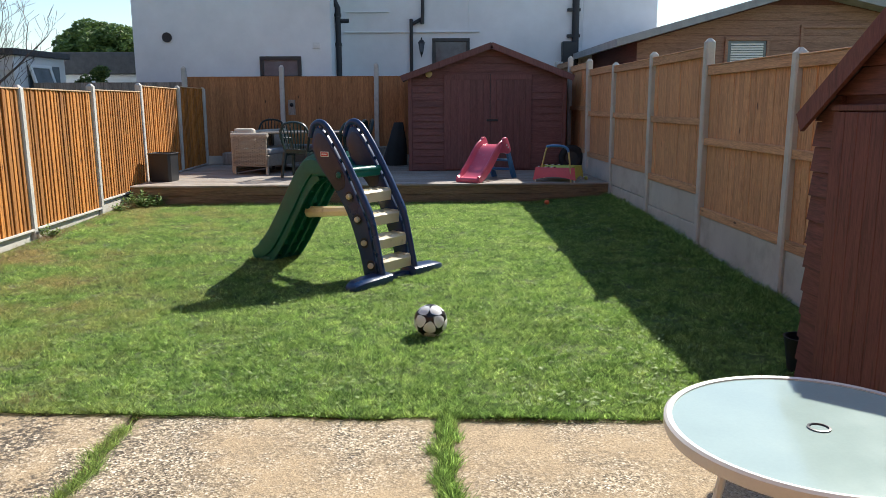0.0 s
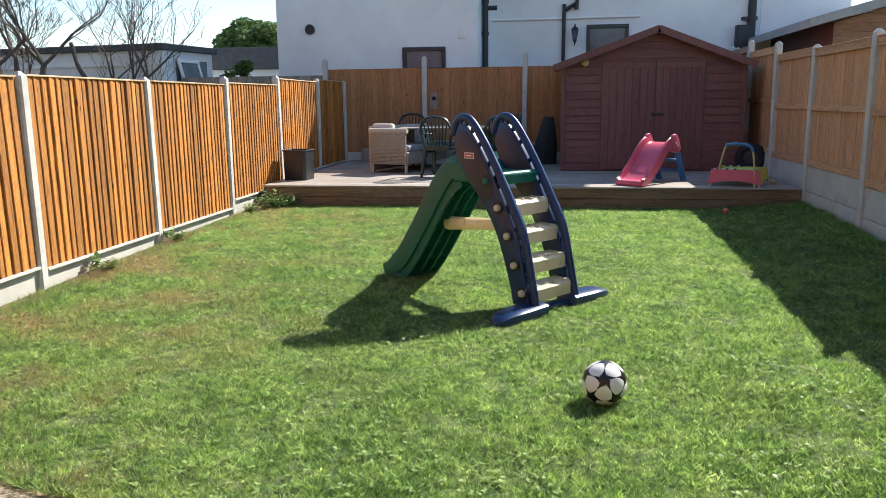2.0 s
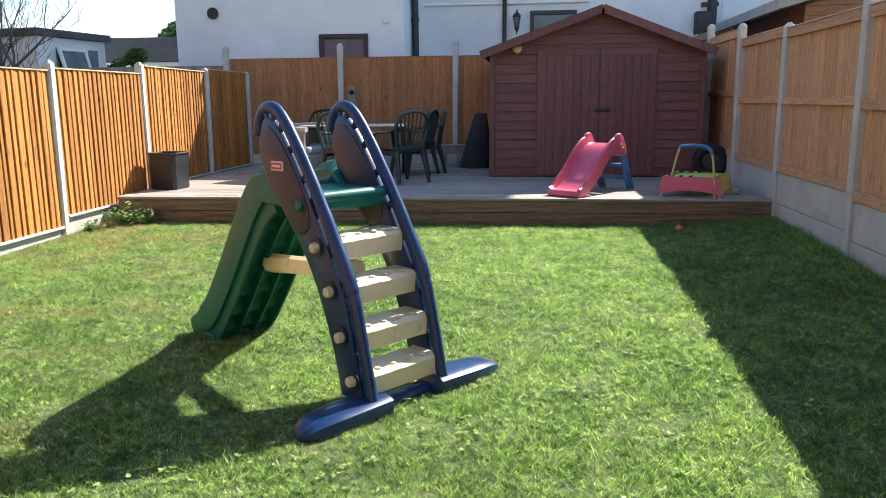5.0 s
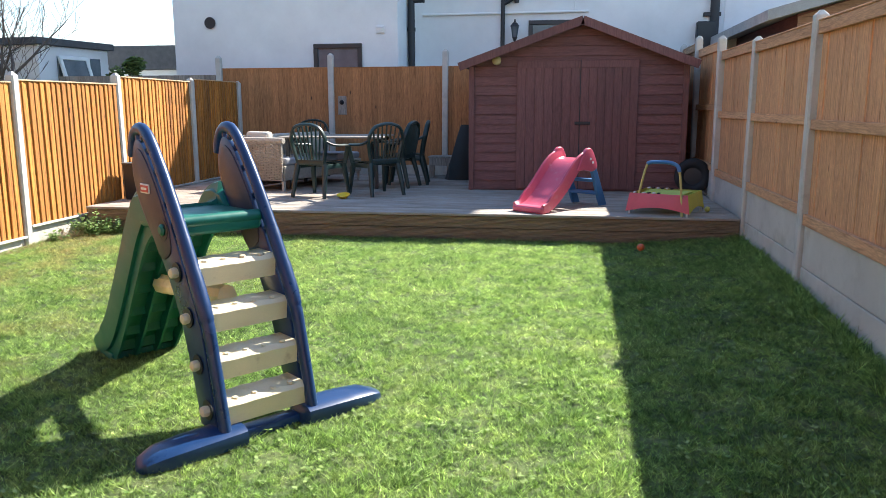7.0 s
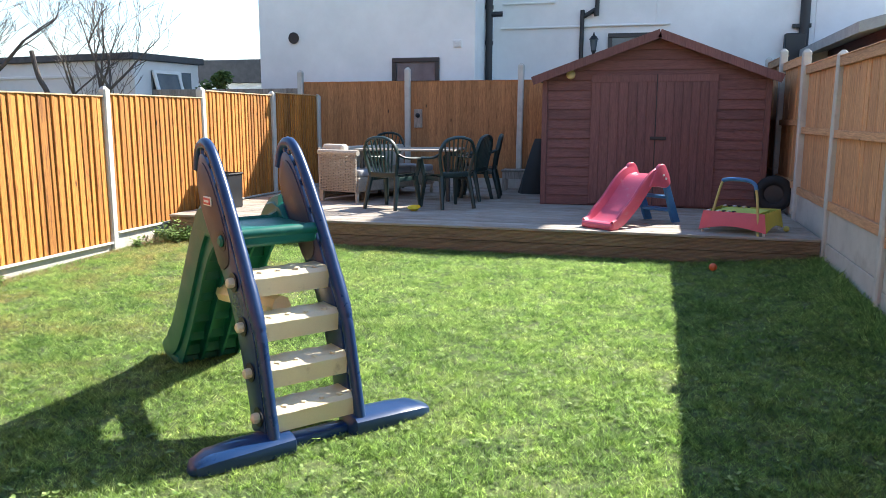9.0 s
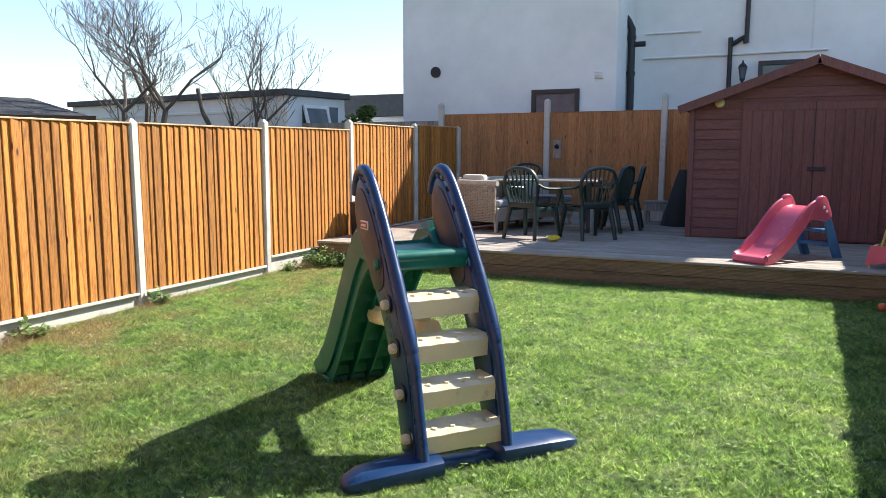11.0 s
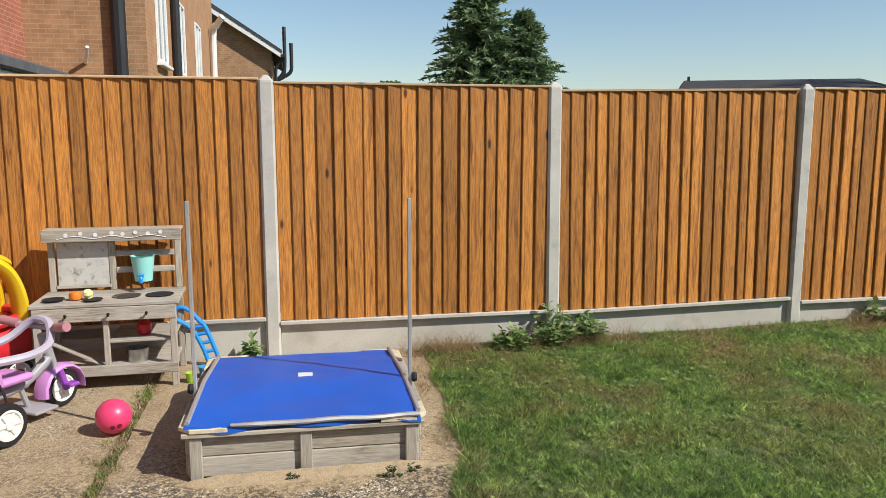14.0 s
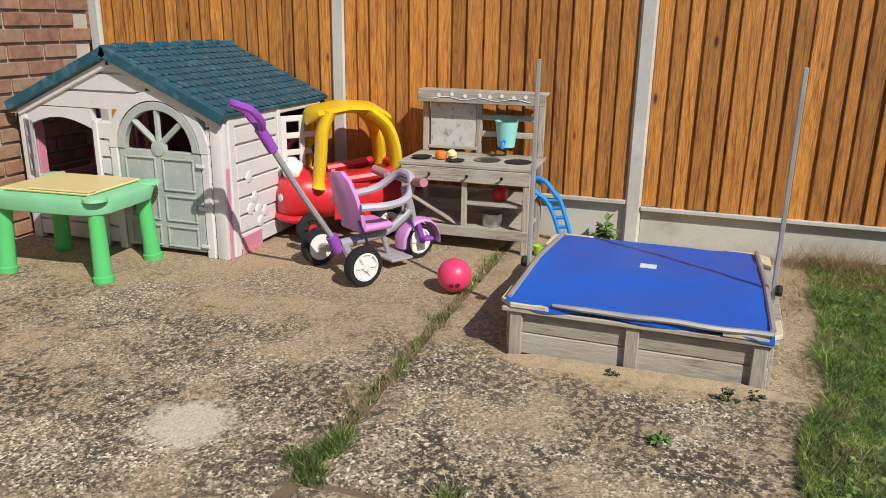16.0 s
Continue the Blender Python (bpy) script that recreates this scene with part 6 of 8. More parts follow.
def toy_car():
    ang = math.degrees(math.atan2(-0.76, 0.65))
    c = thing("toy_car", "red ride-in toy car with a yellow roof", "toy car", pose(-3.80, 1.27, 0.0, 0, 0, ang))
    # body along local x, nose towards +x
    secs = [rounded_ring(w, h, 22, x, z) for x, w, h, z in ((-0.36, 0.12, 0.16, 0.18), (-0.345, 0.17, 0.25, 0.13), (-0.28, 0.2, 0.29, 0.11), (-0.1, 0.21, 0.25, 0.11), (0.08, 0.215, 0.25, 0.11), (0.16, 0.215, 0.28, 0.11), (0.24, 0.212, 0.31, 0.11), (0.32, 0.2, 0.29, 0.11), (0.375, 0.17, 0.23, 0.125), (0.40, 0.1, 0.13, 0.16))]
    body = part("body", loft(secs), M_RED, c, smooth=True)
    part("rear_rim", tube(smooth_path([(0.04, 0.19, 0.36), (-0.15, 0.2, 0.38), (-0.28, 0.17, 0.4), (-0.33, 0.0, 0.41), (-0.28, -0.17, 0.4), (-0.15, -0.2, 0.38), (0.04, -0.19, 0.36)], 4), 0.028, 8), M_RED, body, smooth=True)
    part("door_line", box(-0.12, 0.1, 0.2145, 0.219, 0.13, 0.34, 0.002), M_RED, body)
    part("bumper", tube(smooth_path([(0.2, 0.21, 0.15), (0.33, 0.19, 0.14), (0.395, 0.08, 0.14), (0.395, -0.08, 0.14), (0.33, -0.19, 0.14), (0.2, -0.21, 0.15)], 4), 0.022, 8), M_RED, body, smooth=True)
    roof = new("roof")
    roof.parent = c
    for y in (-0.165, 0.165):
        part("front_pillar", tube(smooth_path([(0.185, y * 1.05, 0.32), (0.16, y * 1.02, 0.5), (0.145, y * 0.97, 0.64), (0.1, y * 0.85, 0.74)], 5), [0.092] + [0.07] * 14 + [0.075], 10, 0.5), M_YEL, roof, smooth=True)
        part("rear_pillar", tube(smooth_path([(-0.3, y, 0.36), (-0.29, y * 0.97, 0.52), (-0.24, y * 0.93, 0.66), (-0.14, y * 0.8, 0.75)], 5), [0.105] + [0.085] * 14 + [0.085], 10, 0.45), M_YEL, roof, smooth=True)
    secs = []
    for x, w, z in ((0.205, 0.11, 0.70), (0.165, 0.18, 0.735), (-0.02, 0.205, 0.768), (-0.19, 0.19, 0.755), (-0.285, 0.13, 0.70)):
        secs.append([(x, w * math.cos(a), z + 0.034 * math.sin(a)) for a in [2 * math.pi * k / 16 for k in range(16)]])
    part("roof_top", loft(secs), M_YEL, roof, smooth=True)
    part("roof_badge", box(-0.30, -0.294, 0.1, 0.13, 0.41, 0.425, 0.001), M_BADGEW, roof)
    for y in (-0.085, 0.085):
        e = part("headlight", lathe([(0.01, -0.03), (0.062, -0.03), (0.064, 0.0), (0.058, 0.03), (0.036, 0.052), (0.008, 0.058)], 20, pose(0.305, y * 0.9, 0.415, 0, 62, 0)), M_WHUB, body, "round white headlight", True)
        part("pupil", lathe([(0.004, 0), (0.02, 0.002), (0.018, 0.012), (0.006, 0.016)], 14, pose(0.352, y * 0.8, 0.437, 0, 62, 0)), M_TYRE, e)
        part("cheek_disc", lathe([(0.003, 0), (0.026, 0.001), (0.024, 0.008), (0.006, 0.01)], 14, pose(0.388, y * 1.35, 0.26, 0, 84, 14 if y > 0 else -14)), M_BADGEW, body)
    part("nose_badge", box(0.385, 0.402, -0.035, 0.035, 0.285, 0.31, 0.002), M_BADGEW, body)
    part("mouth_line", tube(smooth_path([(0.39, -0.07, 0.225), (0.404, 0.0, 0.2), (0.39, 0.07, 0.225)], 4), 0.006, 6), M_TYRE, body)
    part("steering_wheel", tube([(0.13 + 0.03 * math.cos(2 * math.pi * k / 20), 0.08 * math.sin(2 * math.pi * k / 20), 0.46 + 0.075 * math.cos(2 * math.pi * k / 20)) for k in range(20)], 0.011, 8, 1.0, True), M_TYRE, c, "black steering wheel", True)
    part("dashboard", box(0.1, 0.26, -0.16, 0.16, 0.33, 0.375, 0.02, 2), M_RED, body, smooth=True)
    part("seat", box(-0.27, -0.02, -0.14, 0.14, 0.27, 0.36, 0.02, 2), M_RED, body, smooth=True)
    for x in (-0.235, 0.235):
        for y in (-0.2, 0.2):
            wheel(c, "wheel", pose(x, y, 0.09, -90 if y > 0 else 90, 0, 0), 0.09, 0.07, M_TYRE, M_TYRE if x > 0 else M_WHUB, 5)
            part("axle_cap", lathe([(0.004, 0), (0.03, 0.0), (0.026, 0.012)], 12, pose(x, y + (0.044 if y > 0 else -0.044), 0.09, -90 if y > 0 else 90, 0, 0)), M_RED, c)


toy_car()


def trike():
    mid = Vector((-3.02, 1.635, 0))
    ang = math.degrees(math.atan2(0.27, -0.42))
    t = thing("tricycle", "lilac and grey toddler tricycle with a purple push handle", "tricycle", pose(mid.x, mid.y, 0, 0, 0, ang))
    # local x forward, wheels at y = +-0.225
    for y in (-0.215, 0.215):
        wheel(t, "rear_wheel", pose(0, y, 0.102, -90 if y > 0 else 90, 0, 0), 0.1, 0.055, M_TYRE, M_WHUB, 6)
    wheel(t, "front_wheel", pose(0.5, 0.0, 0.1, 90, 0, 0), 0.098, 0.045, M_TYRE, M_WHUB, 6)
    part("rear_axle", tube(smooth_path([(0, -0.19, 0.102), (0.0, -0.1, 0.12), (0.02, 0, 0.15), (0.0, 0.1, 0.12), (0, 0.19, 0.102)], 4), 0.022, 8), M_GREYP, t, smooth=True)
    part("frame_tube", tube(smooth_path([(0.0, 0, 0.16), (0.12, 0, 0.17), (0.28, 0, 0.19), (0.4, 0, 0.25), (0.44, 0, 0.28)], 4), 0.028, 10), M_GREYP, t, smooth=True)
    part("head_tube", tube([(0.47, 0, 0.17), (0.44, 0, 0.3), (0.41, 0, 0.41)], [0.03, 0.028, 0.024], 10), M_GREYP, t, smooth=True)
    # seat with a tall shell back and a black harness
    part("seat", box(0.06, 0.27, -0.1, 0.1, 0.225, 0.265, 0.02, 3), M_LILAC, t, smooth=True)
    secs = []
    for z, w, x in ((0.24, 0.1, 0.07), (0.33, 0.115, 0.045), (0.43, 0.11, 0.015), (0.505, 0.088, -0.008), (0.545, 0.042, -0.02)):
        secs.append([(x + 0.03 * abs(s), w * s, z) for s in (-1, -0.5, 0, 0.5, 1)] + [(x - 0.022 + 0.03 * abs(s), w * s, z) for s in (1, 0.5, 0, -0.5, -1)])
    part("backrest", loft(secs), M_LILAC, t, smooth=True)
    for y in (-0.05, 0.05):
        part("harness_strap", tube([(0.05, y, 0.46), (0.085, y, 0.36), (0.1, y * 1.4, 0.27)], 0.011, 6, 0.3), M_TYRE, t, "black harness strap")
    part("harness_tail", tube(smooth_path([(0.05, -0.1, 0.3), (0.08, -0.125, 0.2), (0.1, -0.11, 0.09)], 4), 0.016, 6, 0.35), M_TYRE, t)
    # safety ring and handlebar
    ring = smooth_path([(0.05, -0.125, 0.37), (0.2, -0.165, 0.372), (0.33, -0.14, 0.395), (0.4, -0.07, 0.47), (0.41, 0.0, 0.49), (0.4, 0.07, 0.47), (0.33, 0.14, 0.395), (0.2, 0.165, 0.372), (0.05, 0.125, 0.37)], 4)
    part("safety_ring", tube(ring, 0.021, 8), M_MAUVE, t, "pale mauve safety ring", True)
    part("handlebar", tube(smooth_path([(0.37, -0.2, 0.47), (0.41, -0.08, 0.45), (0.41, 0.08, 0.45), (0.37, 0.2, 0.47)], 4), 0.016, 8), M_GREYP, t, smooth=True)
    for y in (-1, 1):
        part("grip", tube([(0.385, y * 0.13, 0.462), (0.365, y * 0.225, 0.478)], 0.024, 10), plain("dusty pink rubber", (0.42, 0.18, 0.2), 0.6), t, "dusty pink grip", True)
    # fork, mudguard, pedals
    secs = []
    for k in range(9):
        a = radians(-10 + 25 * k)
        x, z = 0.5 + 0.118 * math.cos(a), 0.1 + 0.118 * math.sin(a)
        secs.append([(x, -0.05, z), (x + 0.012 * math.cos(a), -0.04, z + 0.012 * math.sin(a)), (x + 0.02 * math.cos(a), 0.0, z + 0.02 * math.sin(a)), (x + 0.012 * math.cos(a), 0.04, z + 0.012 * math.sin(a)), (x, 0.05, z), (x * 1.0 - 0.008 * math.cos(a), 0.0, z - 0.008 * math.sin(a))])
    part("mudguard", loft(secs), M_LILAC, t, "lilac mudguard", True)
    for y in (-0.045, 0.045):
        part("fork_blade", tube([(0.465, y, 0.21), (0.5, y, 0.1)], 0.017, 8), M_PURPLE, t, smooth=True)
        part("pedal", box(0.47, 0.53, (0.05 if y > 0 else -0.11), (0.11 if y > 0 else -0.05), 0.07 if y > 0 else 0.12, 0.09 if y > 0 else 0.14, 0.006), M_PURPLE, t)
    part("footrest", box(0.24, 0.38, -0.12, 0.12, 0.045, 0.062, 0.008, 2), M_GREYP, t, smooth=True)
    part("footrest_stay", tube([(0.3, 0, 0.06), (0.26, 0, 0.18)], 0.014, 8), M_GREYP, t)
    # push handle leaning back
    part("push_tube", tube([(-0.02, 0, 0.17), (-0.2, 0, 0.44), (-0.36, 0, 0.7)], 0.015, 8), M_GREYP, t, "grey metal push tube", True)
    part("handle_stem", tube([(-0.345, 0, 0.675), (-0.41, 0, 0.785)], 0.026, 10), M_PURPLE, t, smooth=True)
    loop = smooth_path([(-0.4, 0.0, 0.77), (-0.42, 0.04, 0.82), (-0.47, 0.05, 0.875), (-0.525, 0.02, 0.9), (-0.525, -0.02, 0.9), (-0.47, -0.05, 0.875), (-0.42, -0.04, 0.82), (-0.4, 0.0, 0.77)], 4)
    part("handle_loop", tube(loop, 0.019, 8), M_PURPLE, t, "purple loop handle", True)
    part("tube_socket", tube([(-0.01, 0, 0.13), (-0.05, 0, 0.215)], 0.03, 10), M_PURPLE, t, smooth=True)


trike()


def water_table():
    t = thing("play_table", "mint green plastic play table with a pale yellow lid", "play table", pose(-2.68, 0.30, 0.0, 0, 0, 4))
    mint = plain("mint green plastic", (0.24, 0.62, 0.34), 0.4, var=0.08, dirt=(0.45, 0.6, 0.45), dirt_at=0.68)
    leaf = plain("leaf green plastic", (0.10, 0.52, 0.16), 0.35, var=0.08)
    straw = plain("pale straw plastic", (0.68, 0.56, 0.26), 0.45, var=0.08)
    secs = []
    for z, gx, gy in ((0.335, 0.23, 0.31), (0.345, 0.255, 0.335), (0.40, 0.27, 0.35), (0.42, 0.265, 0.345), (0.425, 0.24, 0.32)):
        ring = []
        for k in range(40):
            a = 2 * math.pi * k / 40
            c, s = math.cos(a), math.sin(a)
            ring.append((math.copysign(abs(c) ** 0.4, c) * gx, math.copysign(abs(s) ** 0.4, s) * gy, z))
        secs.append(ring)
    top = part("tray", loft(secs), mint, t, smooth=True)
    for x in (-1, 1):
        for y in (-1, 1):
            part("corner_boss", lathe([(0.06, 0.415), (0.058, 0.43), (0.03, 0.437)], 20, pose(x * 0.215, y * 0.295, 0)), mint, top, smooth=True)
            part("leg", lathe([(0.05, 0.0), (0.052, 0.03), (0.044, 0.035), (0.038, 0.3), (0.038, 0.36)], 16, pose(x * 0.205, y * 0.285, 0, y * 3, -x * 3, 0)), leaf, t, "leaf green leg", True)
    part("lid", box(-0.21, 0.2, -0.27, 0.25, 0.428, 0.442, 0.006), straw, t, "pale straw-coloured lid")
    part("lid_strip", box(0.14, 0.2, -0.1, 0.25, 0.4425, 0.452, 0.003), straw, t)


water_table()

M_WHITEPL = plain("grimy white plastic", (0.66, 0.64, 0.63), 0.45, var=0.07, dirt=(0.45, 0.38, 0.38), dirt_at=0.68)
M_SILVER = plain("silver-grey plastic", (0.40, 0.43, 0.41), 0.35, var=0.1, dirt=(0.55, 0.56, 0.53), dirt_at=0.62)
M_TEAL = plain("teal plastic shingles", (0.016, 0.085, 0.125), 0.4, var=0.25, dirt=(0.10, 0.2, 0.24), dirt_at=0.6)
M_PINKPL = plain("pale pink plastic", (0.62, 0.24, 0.32), 0.5, var=0.1)
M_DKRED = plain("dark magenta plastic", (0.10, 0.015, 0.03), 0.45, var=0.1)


def playhouse():
    h = thing("playhouse", "grimy white plastic playhouse with a teal shingled roof", "playhouse", pose(-3.03, 0.31, 0.0, 0, 0, 0))
    # local: front plane x = 0 facing +x, back at x = -1.07, y from -W to W
    W, D, E, A = 0.665, 1.07, 0.79, 1.085

    def siding(y0, y1, z0, z1, x, parent):
        z = z0
        while z < z1 - 0.01:
            zt = min(z + 0.085, z1)
            part("siding_board", plate([(y0, z), (y1, z), (y1, zt), (y0, zt)], x - 0.02, x + (0.012), 0), M_WHITEPL, parent)
            part("siding_groove", box(x - 0.018, x - 0.009, y0 + 0.01, y1 - 0.01, zt, zt + 0.013), M_WHITEPL, parent)
            z = zt + 0.013
    front = new("front_wall")
    front.parent = h
    # corner posts and the door surround
    for y0, y1 in ((-W, -W + 0.06), (W - 0.07, W)):
        part("corner_post", box(-0.03, 0.02, y0, y1, 0.0, E, 0.008, 2), M_WHITEPL, front, smooth=True)
    siding(0.57, W - 0.075, 0.03, 0.76, 0.0, front)
    siding(-0.115, -0.03, 0.03, 0.70, 0.0, front)
    part("door_post", box(-0.03, 0.022, -0.155, -0.118, 0.0, 0.72, 0.006), M_WHITEPL, front)
    siding(-W + 0.062, -0.157, 0.03, 0.34, 0.0, front)
    part("counter_sill", box(-0.05, 0.05, -W + 0.04, -0.13, 0.345, 0.375, 0.01, 2), M_WHITEPL, front, smooth=True)
    # arch-headed hatch: lintel with a curved underside
    arch = [(-W + 0.06 + (W - 0.215) * k / 12, 0.665 + 0.055 * math.sin(math.pi * k / 12)) for k in range(13)]
    part("hatch_lintel", plate(arch + [(-0.155, 0.775), (-W + 0.06, 0.775)], -0.025, 0.014), M_WHITEPL, front)
    # door surround: arched band
    cy, cz, ro, ri = 0.27, 0.575, 0.315, 0.265
    band = [(cy + ro * math.cos(a), cz + ro * math.sin(a)) for a in [math.pi * k / 20 for k in range(21)]]
    band += [(cy + ri * math.cos(a), cz + ri * math.sin(a)) for a in [math.pi * (20 - k) / 20 for k in range(21)]]
    part("door_arch", plate(band, -0.03, 0.026), M_WHITEPL, front)
    for y0, y1 in ((cy - ro, cy - ri), (cy + ri, cy + ro)):
        part("door_jamb", box(-0.03, 0.024, y0, y1, 0.0, cz - 0.001, 0.005), M_WHITEPL, front)
    # gable boards
    z = 0.78
    while z < A - 0.05:
        zt = min(z + 0.085, A - 0.02)
        a0, b0 = clip_gable(z, -W, W, E - 0.01, 0.0, A)
        a1, b1 = clip_gable(zt, -W, W, E - 0.01, 0.0, A)
        lim0 = cy - math.sqrt(max(0.0, (ro - 0.005) ** 2 - (z - cz) ** 2)) if z - cz < ro else b0
        lim1 = cy - math.sqrt(max(0.0, (ro - 0.005) ** 2 - (zt - cz) ** 2)) if zt - cz < ro else b1
        part("siding_board", plate([(a0, z), (min(b0, lim0), z), (min(b1, lim1), zt), (a1, zt)], -0.02, 0.012), M_WHITEPL, front)
        if z - cz < ro:
            rl0, rl1 = cy + math.sqrt(max(0.0, ro ** 2 - (z - cz) ** 2)), cy + math.sqrt(max(0.0, ro ** 2 - (min(zt, cz + ro) - cz) ** 2))
            if rl0 < b0:
                part("siding_board", plate([(rl0, z), (b0, z), (max(b1, rl1 + 0.001), zt), (rl1, zt)], -0.02, 0.012), M_WHITEPL, front)
        part("siding_groove", plate([(a1 + 0.02, zt), (min(b1, lim1) - 0.02, zt), (min(b1, lim1) - 0.03, zt + 0.013), (a1 + 0.03, zt + 0.013)], -0.018, -0.009), M_WHITEPL, front)
        z = zt + 0.013
    # door leaf with six panels and a fanlight
    d = new("door")
    d.parent = h
    dr = ri - 0.006
    ring = [(cy + dr * math.cos(a), cz + dr * math.sin(a)) for a in [math.pi * k / 20 for k in range(21)]]
    rin = [(cy + (dr - 0.045) * math.cos(a), cz + (dr - 0.045) * math.sin(a)) for a in [math.pi * (20 - k) / 20 for k in range(21)]]
    part("fan_frame", plate(ring + rin, -0.015, 0.026, 0, 0.004), M_SILVER, d)
    part("door_leaf", box(-0.015, 0.018, cy - dr, cy + dr, 0.03, cz - 0.001, 0.004), M_SILVER, d)
    for a in (45, 90, 135):
        ca, sa = math.cos(radians(a)), math.sin(radians(a))
        part("fan_bar", tube([(0.006, cy + 0.03 * ca, cz + 0.02 + 0.03 * sa), (0.006, cy + (dr - 0.03) * ca, cz + (dr - 0.03) * sa)], 0.017, 6), M_SILVER, d)
    part("fan_hub", lathe([(0.045, -0.01), (0.042, 0.018), (0.02, 0.022)], 20, pose(0.006, cy, cz + 0.012, 0, 90, 0)), M_SILVER, d, smooth=True)
    for i, (y0, y1) in enumerate(((cy - 0.22, cy - 0.02), (cy + 0.02, cy + 0.22))):
        for z0, z1 in ((0.36, 0.54), (0.19, 0.335), (0.045, 0.165)):
            fr = bmesh.new()
            for q in ((y0, y1, z1 - 0.012, z1), (y0, y1, z0, z0 + 0.012), (y0, y0 + 0.012, z0 + 0.013, z1 - 0.013), (y1 - 0.012, y1, z0 + 0.013, z1 - 0.013)):
                add_box(fr, 0.0185, 0.028, q[0], q[1], q[2], q[3], 0.003)
            part("door_panel", fr, M_SILVER, d)
    part("door_knob", box(0.029, 0.05, cy - 0.235, cy - 0.185, 0.22, 0.3, 0.008), M_SILVER, d)
    for z in (0.06, 0.27, 0.5):
        part("hinge", box(0.027, 0.036, cy + dr - 0.02, cy + dr + 0.03, z, z + 0.02, 0.002), M_WHITEPL, d)
    # side wall facing +y
    side = new("side_wall")
    side.parent = h

    def side_boards(x0, x1, z0, z1):
        z = z0
        while z < z1 - 0.01:
            zt = min(z + 0.085, z1)
            part("siding_board", box(x0, x1, W - 0.012, W + 0.012, z, zt, 0.003), M_WHITEPL, side)
            part("siding_groove", box(x0 + 0.01, x1 - 0.01, W - 0.012, W - 0.009, zt, zt + 0.013), M_WHITEPL, side)
            z = zt + 0.013
    part("corner_post", box(-0.09, -0.031, W - 0.03, W + 0.015, 0.0, E, 0.006), M_WHITEPL, side)
    part("corner_strip", box(-0.028, -0.002, W + 0.0005, W + 0.006, 0.0, 0.5, 0.002), M_PINKPL, side, "pink worn corner")
    part("foot_strip", box(-0.3, -0.095, W + 0.0005, W + 0.018, 0.0, 0.026, 0.003), M_PINKPL, side)
    part("kick_panel", box(-0.3, -0.1, W + 0.0125, W + 0.016, 0.02, 0.1), M_PINKPL, side, "pale pink worn panel")
    side_boards(-0.52, -0.092, 0.03, 0.76)
    side_boards(-1.04, -0.522, 0.03, 0.34)
    part("window_post", box(-0.56, -0.522, W - 0.02, W + 0.02, 0.35, 0.77, 0.005), M_WHITEPL, side)
    part("rear_post", box(-1.07, -1.03, W - 0.03, W + 0.015, 0.0, E, 0.006), M_WHITEPL, side)
    part("top_rail", box(-1.03, -0.56, W - 0.015, W + 0.014, 0.73, 0.79, 0.005), M_WHITEPL, side)
    shut = new("shutter")
    shut.parent = h
    shut.matrix_local = pose(-0.56, W + 0.02, 0, 0, 0, -32)
    for z in (0.36, 0.48, 0.58, 0.68):
        part("shutter_rail", box(-0.27, 0.0, -0.008, 0.008, z, z + 0.035, 0.004), M_WHITEPL, shut)
    for x in (-0.27, -0.15, -0.03):
        part("shutter_stile", box(x, x + 0.035, -0.0095, 0.0095, 0.36, 0.715, 0.004), M_WHITEPL, shut)
    for x, z in ((-0.25, 0.3), (-0.2, 0.24), (-0.28, 0.22), (-0.35, 0.2), (-0.3, 0.15), (-0.2, 0.42)):
        part("moulded_flower", lathe([(0.035, 0), (0.03, 0.006), (0.012, 0.009)], 7, pose(x, W + 0.012, z, -90, 0, 0)), M_WHITEPL, side)
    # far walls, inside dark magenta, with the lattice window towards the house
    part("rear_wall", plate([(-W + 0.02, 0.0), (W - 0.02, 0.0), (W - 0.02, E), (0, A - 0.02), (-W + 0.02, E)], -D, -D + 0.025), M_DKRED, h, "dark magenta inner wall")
    back = new("open_window")
    back.parent = h
    part("low_wall", box(-D + 0.03, -0.04, -W, -W + 0.025, 0.0, 0.35, 0.004), M_PINKPL, back)
    part("head_rail", box(-D + 0.03, -0.04, -W, -W + 0.025, 0.7, E, 0.004), M_WHITEPL, back)
    for x in (-0.1, -0.55, -0.95):
        part("mullion", box(x - 0.03, x + 0.03, -W, -W + 0.025, 0.352, 0.698, 0.004), M_PINKPL, back)
    lat = new("lattice_shutter")
    lat.parent = h
    lat.matrix_local = pose(-0.02, -W - 0.02, 0, 0, 0, 60)
    for x in (-0.02, 0.07, 0.16):
        part("lattice_bar", box(x, x + 0.03, -0.008, 0.008, 0.38, 0.70, 0.003), M_GREYP, lat)
    for z in (0.38, 0.48, 0.58, 0.67):
        part("lattice_rail", box(-0.02, 0.19, -0.006, 0.006, z, z + 0.03, 0.003), M_GREYP, lat)
    inner = new("inner_lattice")
    inner.parent = h
    inner.matrix_local = pose(-0.75, -0.3, 0, 0, 0, 40)
    for x in (0.0, 0.08, 0.16, 0.24):
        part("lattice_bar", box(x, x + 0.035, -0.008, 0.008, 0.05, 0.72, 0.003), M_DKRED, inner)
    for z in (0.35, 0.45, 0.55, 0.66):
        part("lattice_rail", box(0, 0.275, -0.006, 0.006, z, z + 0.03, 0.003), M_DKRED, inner)
